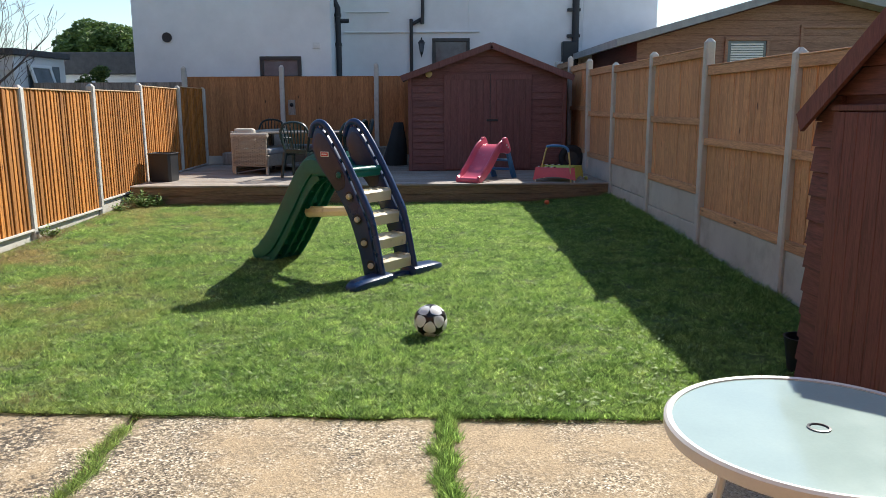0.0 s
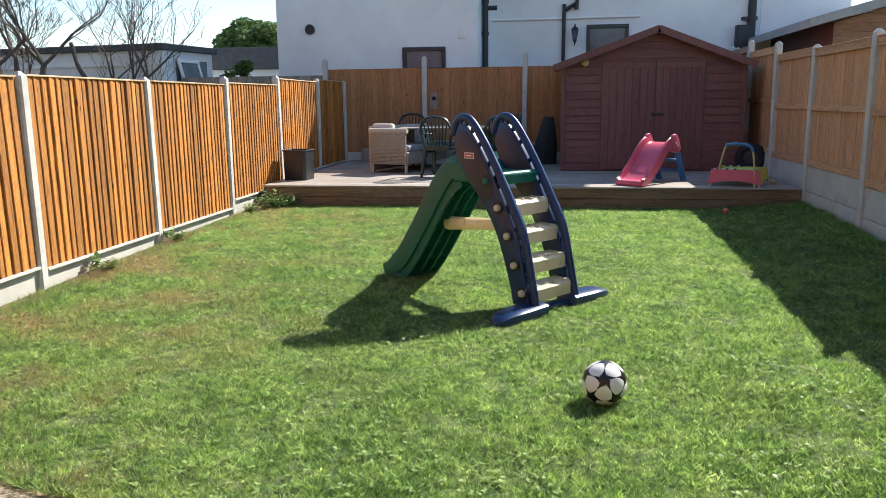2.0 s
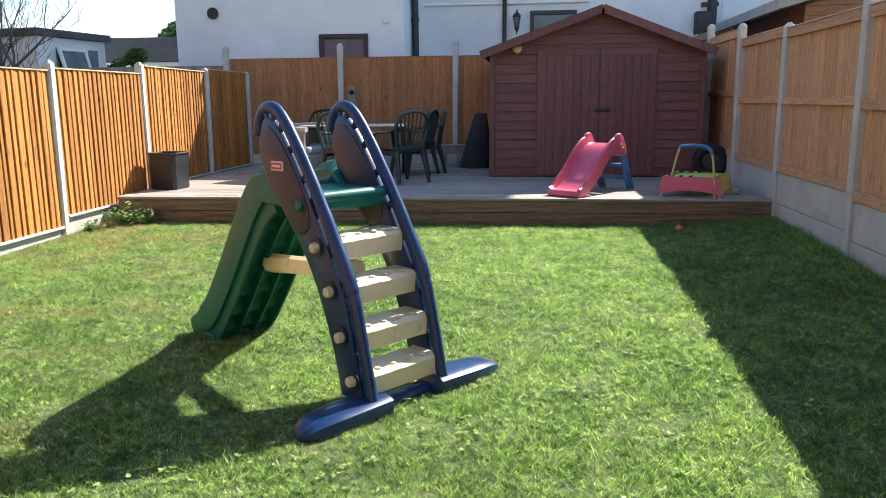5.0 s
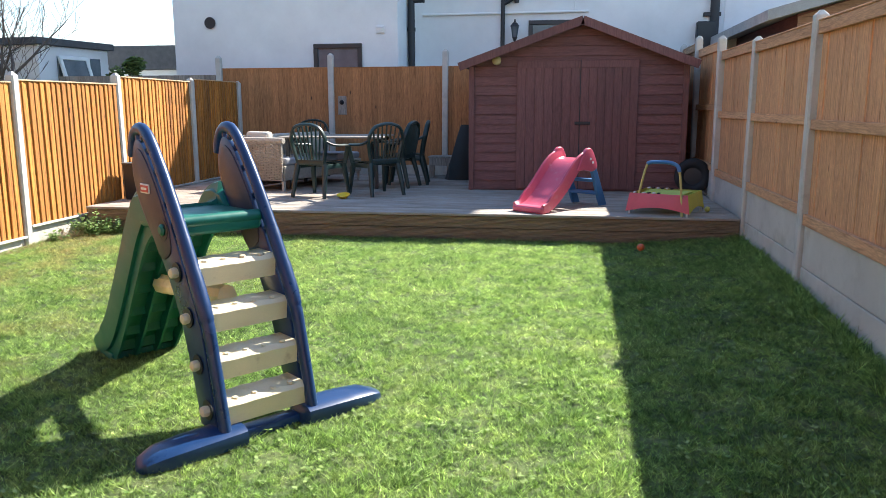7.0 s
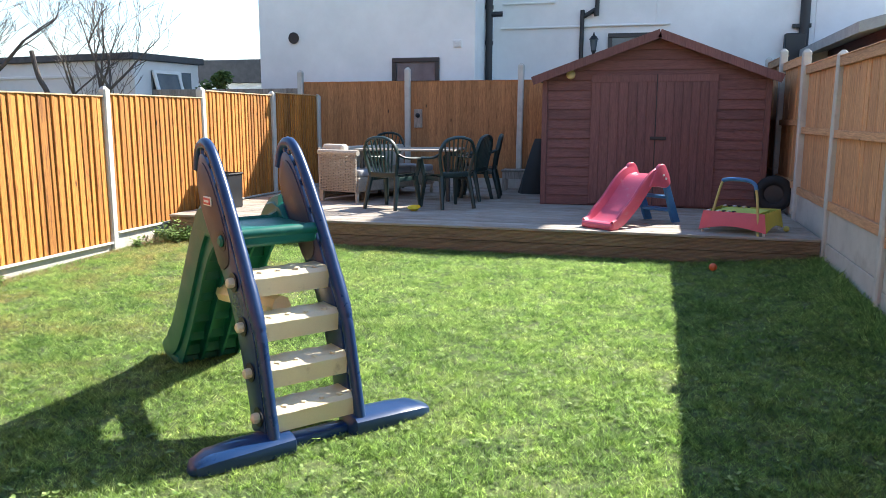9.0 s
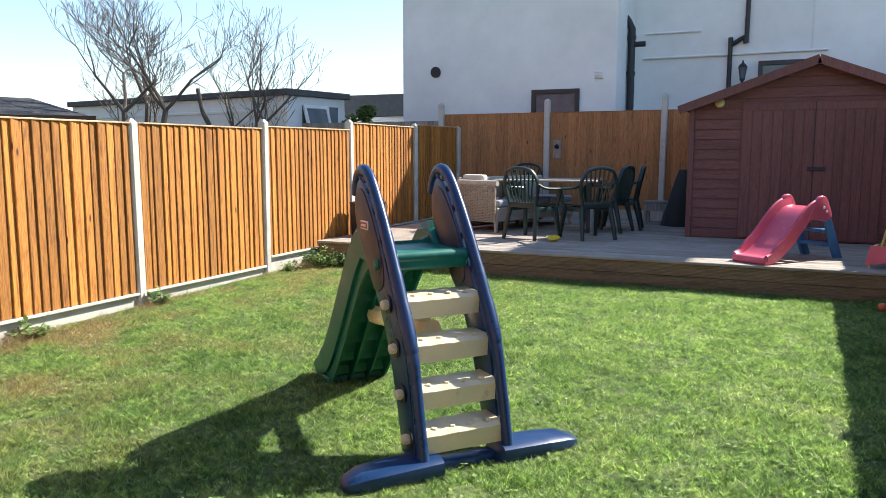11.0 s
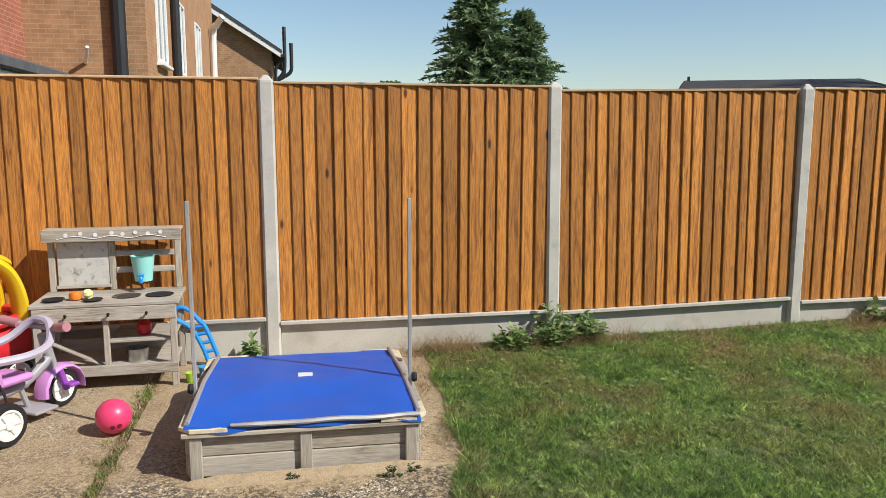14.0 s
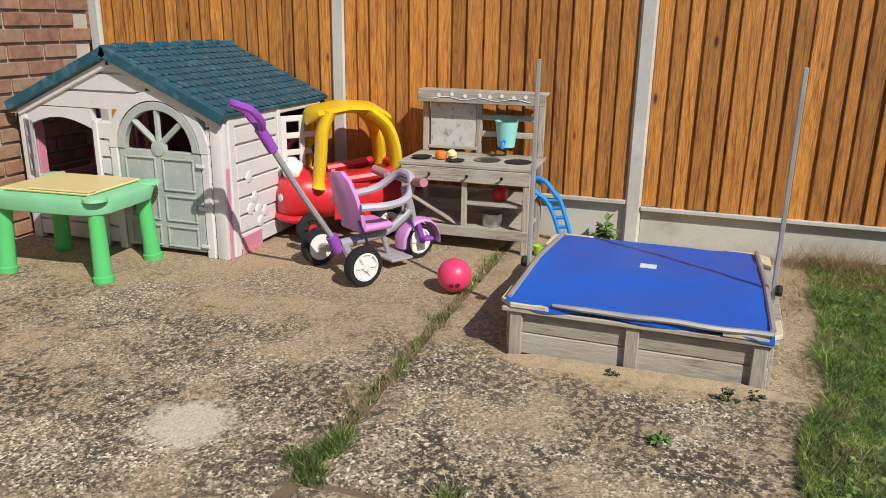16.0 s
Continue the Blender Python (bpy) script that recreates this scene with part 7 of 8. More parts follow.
    # roof: two slopes with rows of round-ended shingles
    for s in (-1, 1):
        slope = new("roof_slope")
        slope.parent = h
        run, rise = W + 0.035, A - E + 0.02
        length = math.hypot(run, rise)
        ang = math.degrees(math.atan2(rise, run))
        # frame: u down the slope, v along the ridge
        m = Matrix(((0, -1 * 1, 0, 0), (s * run / length, 0, s * 0 + rise / length * s, 0), (-rise / length, 0, run / length, A + 0.02), (0, 0, 0, 1)))
        m = Matrix(((0.0, 1.0, 0.0, 0.0), (s * run / length, 0.0, s * rise / length, 0.0), (-rise / length, 0.0, run / length, A + 0.015), (0.0, 0.0, 0.0, 1.0)))
        bm = bmesh.new()
        add_box(bm, 0.0, length, -D - 0.08, 0.055, -0.03, 0.0, 0.004)
        part("roof_deck", bm, M_TEAL, slope, m=m)
        rows, cols = 11, 19
        bm = bmesh.new()
        pw, ph = (D + 0.11) / cols, length / rows
        prof = [(0.0, -pw / 2 + 0.002), (ph * 0.5, -pw / 2 + 0.002)] + [(ph * 0.5 + ph * 0.6 * math.sin(math.pi * k / 6), -(pw / 2 - 0.002) * math.cos(math.pi * k / 6)) for k in range(1, 6)] + [(ph * 0.5, pw / 2 - 0.002), (0.0, pw / 2 - 0.002)]
        add_plate(bm, prof, 0.0, 0.005, 2)
        for v in bm.verts:
            v.co.z += 0.006 * v.co.x / ph
        me = bpy.data.meshes.new("shingle")
        bm.to_mesh(me)
        bm.free()
        me.materials.append(M_TEAL)
        if s > 0:
            for i in range(rows):
                for j in range(cols):
                    share("shingle", me, slope, m @ pose(i * ph - 0.01, -D - 0.06 + pw * (j + 0.5 + 0.25 * (i % 2) - 0.12), 0.0))
        part("verge", box(-0.01, length + 0.01, 0.03, 0.062, -0.045, 0.012, 0.004), M_TEAL, slope, m=m)
        part("barge", box(0.02, length - 0.02, 0.0, 0.029, -0.085, -0.046, 0.004), M_WHITEPL, slope, m=m)
    part("ridge", tube([(-D - 0.08, 0, A + 0.012), (0.06, 0, A + 0.012)], 0.02, 8), M_TEAL, h)
    for k in range(6):
        part("ridge_tooth", box(-0.12 - k * 0.17, -0.05 - k * 0.17, -0.03, 0.03, A + 0.01, A + 0.04, 0.006), M_TEAL, h)
    part("orange_seat", lathe([(0.1, 0.2), (0.12, 0.26), (0.09, 0.36), (0.03, 0.39)], 16, pose(-0.45, -0.25, 0)), plain("orange plastic", (0.7, 0.16, 0.02), 0.5), h, "orange plastic seat inside", True)


playhouse()


def patio_bits():
    # blue toy spade frame leaning on the fence
    s = thing("toy_ladder", "bright blue plastic toy ladder leaning against the fence", "toy", pose(-4.03, 2.66, 0.0, 0, -4, 0))
    part("side_rail", tube(smooth_path([(0, -0.055, 0.0), (0, -0.1, 0.13), (0, -0.16, 0.24), (0, -0.245, 0.3), (0, -0.262, 0.345), (0, -0.225, 0.375), (0, -0.165, 0.35), (0, -0.1, 0.27)], 4), 0.014, 8), M_BLUET, s, smooth=True)
    part("side_rail", tube(smooth_path([(0, 0.012, 0.0), (0, -0.035, 0.14), (0, -0.08, 0.25), (0, -0.12, 0.3)], 4), 0.014, 8), M_BLUET, s, smooth=True)
    for z in (0.035, 0.09, 0.145, 0.2, 0.245):
        part("rung", tube([(0, -0.06 - 0.36 * z, z), (0, 0.008 - 0.34 * z, z + 0.01)], 0.012, 6), M_BLUET, s)
    for x, y, r, c, lab in ((-3.72, 2.53, 0.035, (0.35, 0.6, 0.05), "lime green toy cup on the patio"), (-3.8, 2.6, 0.04, (0.02, 0.3, 0.65), "blue toy cup on the patio"), (-3.86, 2.66, 0.035, (0.6, 0.03, 0.04), "red toy cup on the patio")):
        ob = part("toy_cup", lathe([(r * 0.7, 0), (r, r * 1.6), (r * 0.9, r * 1.6), (r * 0.6, 0.008)], 14), plain("toy plastic", c, 0.4), None, smooth=True, m=pose(x, y, 0.003, 0, 0, 0))
        tagged(ob, lab, "toy cup", "toy cups by the sandpit")


patio_bits()
# ---- beyond the fences ----


def far_brick(name, a, b, mortar, axis):
    """Brickwork too far off for single bricks: real-size courses in the material."""
    m, nt, n, l, p = nodes_of(name)
    tc = n.new("ShaderNodeNewGeometry")
    sep = n.new("ShaderNodeSeparateXYZ")
    l.new(tc.outputs["Position"], sep.inputs[0])
    com = n.new("ShaderNodeCombineXYZ")
    l.new(sep.outputs[axis], com.inputs[0])
    l.new(sep.outputs[2], com.inputs[1])
    br = n.new("ShaderNodeTexBrick")
    br.inputs["Scale"].default_value = 1.0
    br.inputs["Brick Width"].default_value, br.inputs["Row Height"].default_value = 0.225, 0.075
    br.inputs["Mortar Size"].default_value = 0.006
    br.inputs["Color1"].default_value, br.inputs["Color2"].default_value, br.inputs["Mortar"].default_value = (*a, 1), (*b, 1), (*mortar, 1)
    l.new(com.outputs[0], br.inputs["Vector"])
    g = noise_tex(nt, com.outputs[0], 3.0, 6.0, 0.7)
    col = mix(nt, 0.45, br.outputs["Color"], ramp(nt, g, [(0.3, scaled(a, 0.55)), (0.7, scaled(b, 1.4))]))
    l.new(col, p.inputs["Base Color"])
    p.inputs["Roughness"].default_value = 0.9
    bump(nt, p, br.outputs["Fac"], -0.4, 0.006)
    return m


M_FARX = far_brick("orange brick along x", (0.36, 0.17, 0.075), (0.44, 0.23, 0.11), (0.45, 0.36, 0.26), 0)
M_FARY = far_brick("brown brick along y", (0.30, 0.16, 0.08), (0.40, 0.23, 0.12), (0.42, 0.34, 0.25), 1)
M_FARR = far_brick("red brick along x", (0.33, 0.10, 0.06), (0.42, 0.15, 0.09), (0.5, 0.38, 0.32), 0)
M_SLATE = plain("dark roof tiles", (0.05, 0.05, 0.055), 0.8, var=0.3, scale=10, bumpy=0.4)
M_DARKWOOD = wood("dark brown shed boards", (0.10, 0.05, 0.035), (0.05, 0.025, 0.02), axis=0, knots=False)


def upvc(parent, axis, plane, u0, u1, z0, z1, lights=2):
    """A white window in a wall across x (axis 0, facing +y) or across y (axis 1, facing +x)."""
    def bx(a, b, c, d, e, f, bev=0.005):
        return box(a, b, e, f, c, d, bev) if axis == 0 else box(e, f, a, b, c, d, bev)
    w = part("window", bx(u0, u1, z0, z1, plane - 0.02, plane + 0.012), M_WINDOW, parent, "white-framed window")
    f = 0.07
    bars = [(u0, u1, z1 - f, z1), (u0, u1, z0, z0 + f), (u0, u0 + f, z0 + f, z1 - f), (u1 - f, u1, z0 + f, z1 - f)]
    for k in range(1, lights):
        c = u0 + (u1 - u0) * k / lights
        bars.append((c - f / 2, c + f / 2, z0 + f, z1 - f))
    for a, b, c, d in bars:
        part("frame", bx(a, b, c, d, plane, plane + 0.05), M_WHITEP, w)
    part("sill", bx(u0 - 0.06, u1 + 0.06, z0 - 0.06, z0 - 0.001, plane, plane + 0.12), M_WHITEP, w)


def neighbour_house():
    h = thing("neighbour_house", "red and orange brick house with white window frames", "house")
    part("wall", box(-13.0, -4.75, -4.0, -1.0, -0.1, 6.6), M_FARR, h, "red brick wall")
    # low bay with a flat lead roof
    bay = new("bay")
    bay.parent = h
    part("bay_wall", box(-9.6, -6.2, -0.999, 0.18, -0.1, 0.9, 0.01), M_FARR, bay)
    part("bay_roof", box(-9.9, -5.98, -0.999, 0.42, 2.09, 2.22, 0.02), M_FELT, bay, "grey felted flat roof")
    part("bay_fascia", box(-9.8, -6.06, -0.998, 0.34, 1.98, 2.088, 0.015), M_WHITEP, bay, "white fascia")
    part("bay_glazing", box(-9.5, -6.3, -0.99, 0.1, 0.9, 1.98), M_WINDOW, bay)
    for y in (-0.9, -0.35, 0.12):
        part("bay_post", box(-6.3, -6.2, y - 0.06, y + 0.06, 0.9, 1.98, 0.01), M_WHITEP, bay)
    for x in (-6.9, -7.7, -8.5, -9.3):
        part("bay_post", box(x - 0.06, x + 0.06, 0.1, 0.2, 0.9, 1.98, 0.01), M_WHITEP, bay)
    part("lead_flashing", plate([(-1.0, 2.221), (0.1, 2.221), (-0.4, 2.38), (-1.0, 2.5)], -6.4, -6.02), M_FELT, bay)
    part("wing_wall", box(-25.0, -13.002, -4.0, 0.86, -0.1, 6.6), M_FARX, h, "orange brick wall")
    part("wing_end", box(-13.0, -12.97, -1.05, 0.86, -0.1, 6.6), M_FARY, h, "brown brick end wall")
    part("downpipe", tube([(-12.9, 0.45, 0.0), (-12.9, 0.45, 6.6)], 0.12, 10), M_BLACKP, h, "broad black downpipe")
    part("vent_stub", tube([(-12.96, -0.1, 2.62), (-12.7, 0.0, 2.85)], 0.03, 8), M_WHITEP, h)
    for x in (-14.5, -17.2, -20.5):
        upvc(h, 0, 0.86, x - 0.55, x + 0.55, 2.75, 4.3)
    part("soil_pipe", tube([(-15.9, 0.95, 0.0), (-15.9, 0.95, 6.0)], 0.09, 10), M_BLACKP, h)
    part("downpipe", tube(smooth_path([(-23.8, 0.98, 0.0), (-23.8, 0.98, 4.3), (-23.6, 1.1, 4.7), (-23.4, 1.3, 4.95)], 3), 0.09, 10), M_WHITEP, h, "white downpipe")
    part("eaves_board", box(-25.1, -13.0, 0.861, 1.15, 6.3, 6.6, 0.01), M_WHITEP, h)
    part("roof", plate([(-4.2, 6.61), (1.4, 6.61), (-1.5, 8.6)], -25.3, -4.6), M_SLATE, h, "dark tiled roof")


neighbour_house()


def far_house():
    h = thing("far_house", "brown brick gabled house with a white verge", "house")
    part("wall", plate([(-6.0, -0.1), (2.55, -0.1), (2.55, 4.75), (-1.5, 7.3), (-6.0, 4.75)], -38.0, -30.0), M_FARY, h)
    for s in (1, -1):
        ye = 2.95 if s > 0 else -6.4
        part("roof_slope", plate([(-1.5, 7.45), (ye, 4.6), (ye, 4.72), (-1.5, 7.62)], -38.3, -29.6), M_SLATE, h, "dark tiled roof slope")
        part("verge_board", plate([(-1.5, 7.22), (ye, 4.42), (ye, 4.6), (-1.5, 7.44)], -29.85, -29.62), M_WHITEP, h, "white verge board")
    part("gutter", box(-38.2, -29.6, 2.9, 3.08, 4.42, 4.56, 0.02), M_BLACKP, h)
    part("downpipe", tube(smooth_path([(-29.8, 3.0, 4.4), (-29.8, 2.75, 4.1), (-29.8, 2.7, 3.5), (-29.8, 2.7, 0.2)], 3), 0.06, 8), M_BLACKP, h)
    for y, z in ((3.05, 5.6), (3.3, 5.0)):
        part("flue", tube(smooth_path([(-29.9, 2.75, 3.6), (-29.9, y - 0.06, 3.9), (-29.9, y, 4.3), (-29.9, y, z)], 4), 0.07, 8), M_BLACKP, h, "black flue pipe")


far_house()


def flat_garage():
    g = thing("flat_garage", "pale rendered flat-roofed garage with an open white window", "garage", pose(-8.1, 16.28, 0, 0, 0, -9))
    part("wall", box(-7.6, 0.0, 0.0, 1.75, -0.1, 2.62, 0.01), M_RENDER, g)
    part("band", box(-7.63, -0.02, -0.03, 1.78, 2.3, 2.36, 0.008), M_RENDER, g)
    part("roof_edge", box(-7.7, 0.08, -0.08, 1.85, 2.622, 2.75, 0.01), M_FELT, g, "dark felt roof edge")
    w = part("window", box(0.0, 0.025, 0.42, 1.5, 1.95, 2.44, 0.004), M_WINDOW, g)
    sash = new("sash")
    sash.parent = g
    sash.matrix_local = pose(0.03, 0.4, 2.44, 0, -16, 0)
    for a, b, c, d in ((0, 0.72, -0.07, 0), (0, 0.72, -0.5, -0.43), (0, 0.07, -0.43, -0.07), (0.65, 0.72, -0.43, -0.07)):
        part("sash_rail", box(0.0, 0.05, a, b, c, d, 0.006), M_WHITEP, sash)
    part("sash_pane", box(0.015, 0.03, 0.07, 0.65, -0.43, -0.07), M_WINDOW, sash)
    part("frame_post", box(0.0, 0.05, 1.14, 1.2, 1.95, 2.44, 0.004), M_WHITEP, g)


flat_garage()
lo = thing("low_building", "low white building with a dark flat roof", "building")
part("wall", box(-14.5, -6.15, 23.0, 28.0, -0.1, 2.5, 0.01), M_RENDER, lo)
part("roof_band", box(-14.7, -6.05, 22.85, 28.2, 2.502, 3.12, 0.02), M_FELT, lo, "dark roof band")


def dark_outbuilding():
    g = thing("garden_outbuilding", "dark timber outbuilding with a felted hipped roof", "outbuilding", pose(-12.7, 12.6, 0, 0, 0, 52))
    part("wall", box(-1.6, 1.9, -1.2, 1.2, -0.1, 2.12, 0.01), M_DARKWOOD, g)
    bm = bmesh.new()
    b = [(-1.9, -1.5, 2.1), (2.2, -1.5, 2.1), (2.2, 1.5, 2.1), (-1.9, 1.5, 2.1)]
    t = [(-1.9, 0, 2.56), (1.2, 0, 2.5)]
    vs = [bm.verts.new(p) for p in b + t]
    for f in ((3, 2, 1, 0), (0, 1, 5, 4), (1, 2, 5), (2, 3, 4, 5), (3, 0, 4)):
        bm.faces.new([vs[i] for i in f])
    part("roof", bm, M_FELTD, g, "dark felted roof")
    for e in (-1, 1):
        part("bargeboard", tube([(-1.93, e * 1.53, 2.05), (-1.93, 0, 2.55)], 0.05, 4, 0.4), M_DARKWOOD, g)
    part("fascia", box(-1.92, 2.22, -1.53, -1.5, 2.03, 2.13, 0.004), M_DARKWOOD, g)
    part("finial", tube([(-1.88, 0, 2.53), (-1.88, 0, 2.64)], 0.03, 6), M_BLACKP, g)


dark_outbuilding()


def right_outbuilding():
    g = thing("neighbour_cabin", "brown timber cabin with a shallow felted gable roof", "cabin")
    y0, eave, ap = 15.0, 2.66, 3.62
    part("wall", plate([(4.35, -0.1), (11.5, -0.1), (11.5, eave + 0.08), (7.5, ap - 0.005), (4.35, eave + 0.085)], y0 + 0.02, y0 + 4.0, 1), M_NSHED, g)
    z = 0.05
    while z < ap - 0.25:
        a0, b0 = clip_gable(z, 4.35, 11.5, eave + 0.07, 7.5, ap - 0.02)
        a1, b1 = clip_gable(z + 0.14, 4.35, 11.5, eave + 0.07, 7.5, ap - 0.02)
        part("board", plate([(a0, z), (b0, z), (b1, z + 0.135), (a1, z + 0.135)], y0, y0 + 0.018, 1), M_FARB, g)
        z += 0.14
    for s in (-1, 1):
        xe = 3.85 if s < 0 else 12.0
        a, b = Vector((7.5, 0, ap)), Vector((xe, 0, 2.62))
        part("roof_slope", plate([(a.x, a.z), (b.x, b.z), (b.x, b.z + 0.14), (a.x, a.z + 0.14)], y0 - 0.45, y0 + 4.3, 1), M_FELTG, g, "grey felted roof slope")
    w = part("window", box(6.1, 6.85, y0 - 0.03, y0 - 0.001, 2.25, 2.75, 0.004), M_WINDOW, g)
    for k in range(9):
        part("blind_slat", box(6.16, 6.79, y0 - 0.04, y0 - 0.031, 2.3 + k * 0.046, 2.33 + k * 0.046, 0.002), M_WHITEP, w)
    for q in ((6.04, 6.91, 2.75, 2.82), (6.04, 6.91, 2.18, 2.25), (6.04, 6.1, 2.25, 2.75), (6.85, 6.91, 2.25, 2.75)):
        part("window_trim", box(q[0], q[1], y0 - 0.05, y0 - 0.002, q[2], q[3], 0.004), M_FARB, w)
    for q in ((7.5, 9.3, 2.98, 3.04), (7.5, 7.56, 2.0, 2.98), (9.24, 9.3, 2.0, 2.98)):
        part("door_trim", box(q[0], q[1], y0 - 0.04, y0 - 0.002, q[2], q[3], 0.004), M_FARB, g)


M_FARB = wood("faded brown boards", (0.36, 0.2, 0.14), (0.24, 0.125, 0.085), axis=0, knots=False, per=0.12)
M_FELTG = plain("pale grey roofing felt", (0.34, 0.345, 0.35), 0.95, var=0.25, scale=5, bumpy=0.5)
right_outbuilding()

# ---- trees ----


def bare_tree(name, label, x, y, stems, seed, bark, depth=5):
    rng = random.Random(seed)
    t = thing(name, label, "tree", pose(x, y, 0))
    twigs = bmesh.new()

    def grow(p, d, length, r, level):
        n = 3
        pts, rs = [p], [r]
        for k in range(n):
            d = (d + Vector((rng.uniform(-0.16, 0.16), rng.uniform(-0.16, 0.16), rng.uniform(-0.02, 0.12)))).normalized()
            p = p + d * length / n
            pts.append(p)
            rs.append(max(0.0042, r * (1 - 0.3 * (k + 1) / n)))
        if level < 2:
            bm = bmesh.new()
            add_tube(bm, pts, rs, 6, False)
            part("limb", bm, bark, t, smooth=True)
        else:
            add_tube(twigs, pts, rs, 4 if level < 3 else 3, False)
        if level >= depth:
            return
        kids = 3 if level == 0 else rng.choice((2, 2, 3))
        for k in range(kids):
            side = Vector((rng.uniform(-1, 1), rng.uniform(-1, 1), rng.uniform(-0.15, 0.7))).normalized()
            nd = (d * (0.75 if level == 0 else 0.95) + side * rng.uniform(0.5, 0.95)).normalized()
            grow(p, nd, length * (rng.uniform(0.3, 0.42) if level == 0 else rng.uniform(0.68, 0.88)), rs[-1] * rng.uniform(0.6, 0.78), level + 1)
        q = pts[2]
        side = Vector((rng.uniform(-1, 1), rng.uniform(-1, 1), rng.uniform(0.0, 0.6))).normalized()
        grow(q, (d * 0.6 + side * 0.8).normalized(), length * (0.28 if level == 0 else 0.6), rs[-1] * 0.5, level + 1)
    for (dx, dy, dz), length, r in stems:
        grow(Vector((rng.uniform(-0.08, 0.08), rng.uniform(-0.08, 0.08), 0.0)), Vector((dx, dy, dz)).normalized(), length, r, 0)
    part("twig_mass", twigs, bark, t)["kind"] = "stuff"
    return t


M_BARKP = plain("pale grey bark", (0.14, 0.12, 0.105), 0.9, var=0.25, scale=20, bumpy=0.4)
bare_tree("bare_tree", "leafless grey-barked tree with fine spreading twigs", -10.0, 14.1, [((-0.26, -0.16, 1), 2.25, 0.075), ((-0.02, 0.05, 1), 2.45, 0.065), ((0.28, 0.2, 1), 2.35, 0.072)], 5, M_BARK, 5)
bare_tree("bare_tree", "leafless pale-barked tree with long crooked branches", -8.75, 15.3, [((0.2, 0.04, 1), 2.1, 0.052), ((0.4, 0.06, 1), 2.2, 0.05), ((0.02, 0.0, 1), 1.95, 0.04)], 14, M_BARKP, 4)
st = thing("lopped_stem", "bare lopped stem standing behind the fence", "tree", pose(-9.15, 15.1, 0))
part("stem", tube(smooth_path([(0.25, 0.1, 0.0), (0.15, 0.05, 1.7), (-0.05, 0.0, 2.25), (-0.16, 0, 2.7)], 4), [0.05] * 4 + [0.045] * 5 + [0.04] * 4, 8), M_BARK, st, smooth=True)


def leaf_cloud(centres, n, size, rng, flat=0.5):
    """Many small leaf quads scattered in ellipsoids."""
    verts, faces = [], []
    for c, r in centres:
        k = int(n * (r[0] * r[1]) / sum(q[1][0] * q[1][1] for q in centres))
        for _ in range(k):
            while True:
                p = Vector((rng.uniform(-1, 1), rng.uniform(-1, 1), rng.uniform(-1, 1)))
                if 0.35 < p.length < 1:
                    break
            w = Vector((c[0] + p.x * r[0], c[1] + p.y * r[1], c[2] + p.z * r[2]))
            a = Vector((rng.uniform(-1, 1), rng.uniform(-1, 1), rng.uniform(-flat, flat))).normalized()
            b = a.cross(Vector((rng.uniform(-1, 1), rng.uniform(-1, 1), rng.uniform(-1, 1)))).normalized()
            s = size * rng.uniform(0.6, 1.3)
            i = len(verts)
            verts += [tuple(w - a * s), tuple(w + b * s * 0.45), tuple(w + a * s), tuple(w - b * s * 0.45)]
            faces.append((i, i + 1, i + 2, i + 3))
    return verts, faces


def leafy_tree(name, label, x, y, trunk_h, centres, n, size, seed, mat):
    rng = random.Random(seed)
    t = thing(name, label, "tree", pose(x, y, 0))
    part("trunk", tube([(0, 0, 0), (0.03, 0, trunk_h * 0.6), (0, 0.02, trunk_h)], [0.09, 0.07, 0.04], 8), M_BARK, t, smooth=True)
    for c, r in centres:
        part("limb", tube([(0, 0, trunk_h * 0.7), (c[0] * 0.6, c[1] * 0.6, (trunk_h * 0.7 + c[2]) / 2), c], [0.05, 0.035, 0.015], 6), M_BARK, t)
    v, f = leaf_cloud(centres, n, size, rng)
    raw("crown", v, f, mat, t, "crown of many small leaves")


rr = random.Random(3)
leafy_tree("leafy_tree", "rounded green leafy tree behind the low building", -21.8, 57.0, 4.5,
           [((3.3 * math.cos(k * 2.4) * q, 2.6 * math.sin(k * 2.4) * q, 4.0 + 3.3 * math.sqrt(max(0.0, 1 - q * q)) * rr.uniform(0.75, 1.0)), (rr.uniform(0.8, 1.3), 1.2, rr.uniform(0.7, 1.0))) for k, q in ((k, math.sqrt((k + 0.5) / 26)) for k in range(26))], 40000, 0.15, 8, M_SHRUB)
leafy_tree("shrub", "small bright green shrub by the garage", -6.75, 16.85, 2.0,
           [((rr.uniform(-0.25, 0.25), rr.uniform(-0.2, 0.2), 2.1 + rr.uniform(-0.3, 0.2)), (0.13, 0.13, 0.14)) for _ in range(7)], 1500, 0.045, 9, M_SHRUB)
leafy_tree("far_tree", "small round green tree far behind the fence", -38.0, 8.2, 3.0, [((rr.uniform(-0.6, 0.6), rr.uniform(-0.7, 0.7), 3.4 + rr.uniform(-0.4, 0.5)), (0.5, 0.5, 0.4)) for _ in range(6)], 4000, 0.09, 10, M_SHRUB)
leafy_tree("far_tree", "low yellow-green shrub behind the fence", -22.0, 15.5, 2.2, [((rr.uniform(-0.6, 0.6), rr.uniform(-0.7, 0.7), 2.1 + rr.uniform(-0.3, 0.3)), (0.5, 0.5, 0.35)) for _ in range(5)], 3000, 0.07, 11, M_SHRUB)


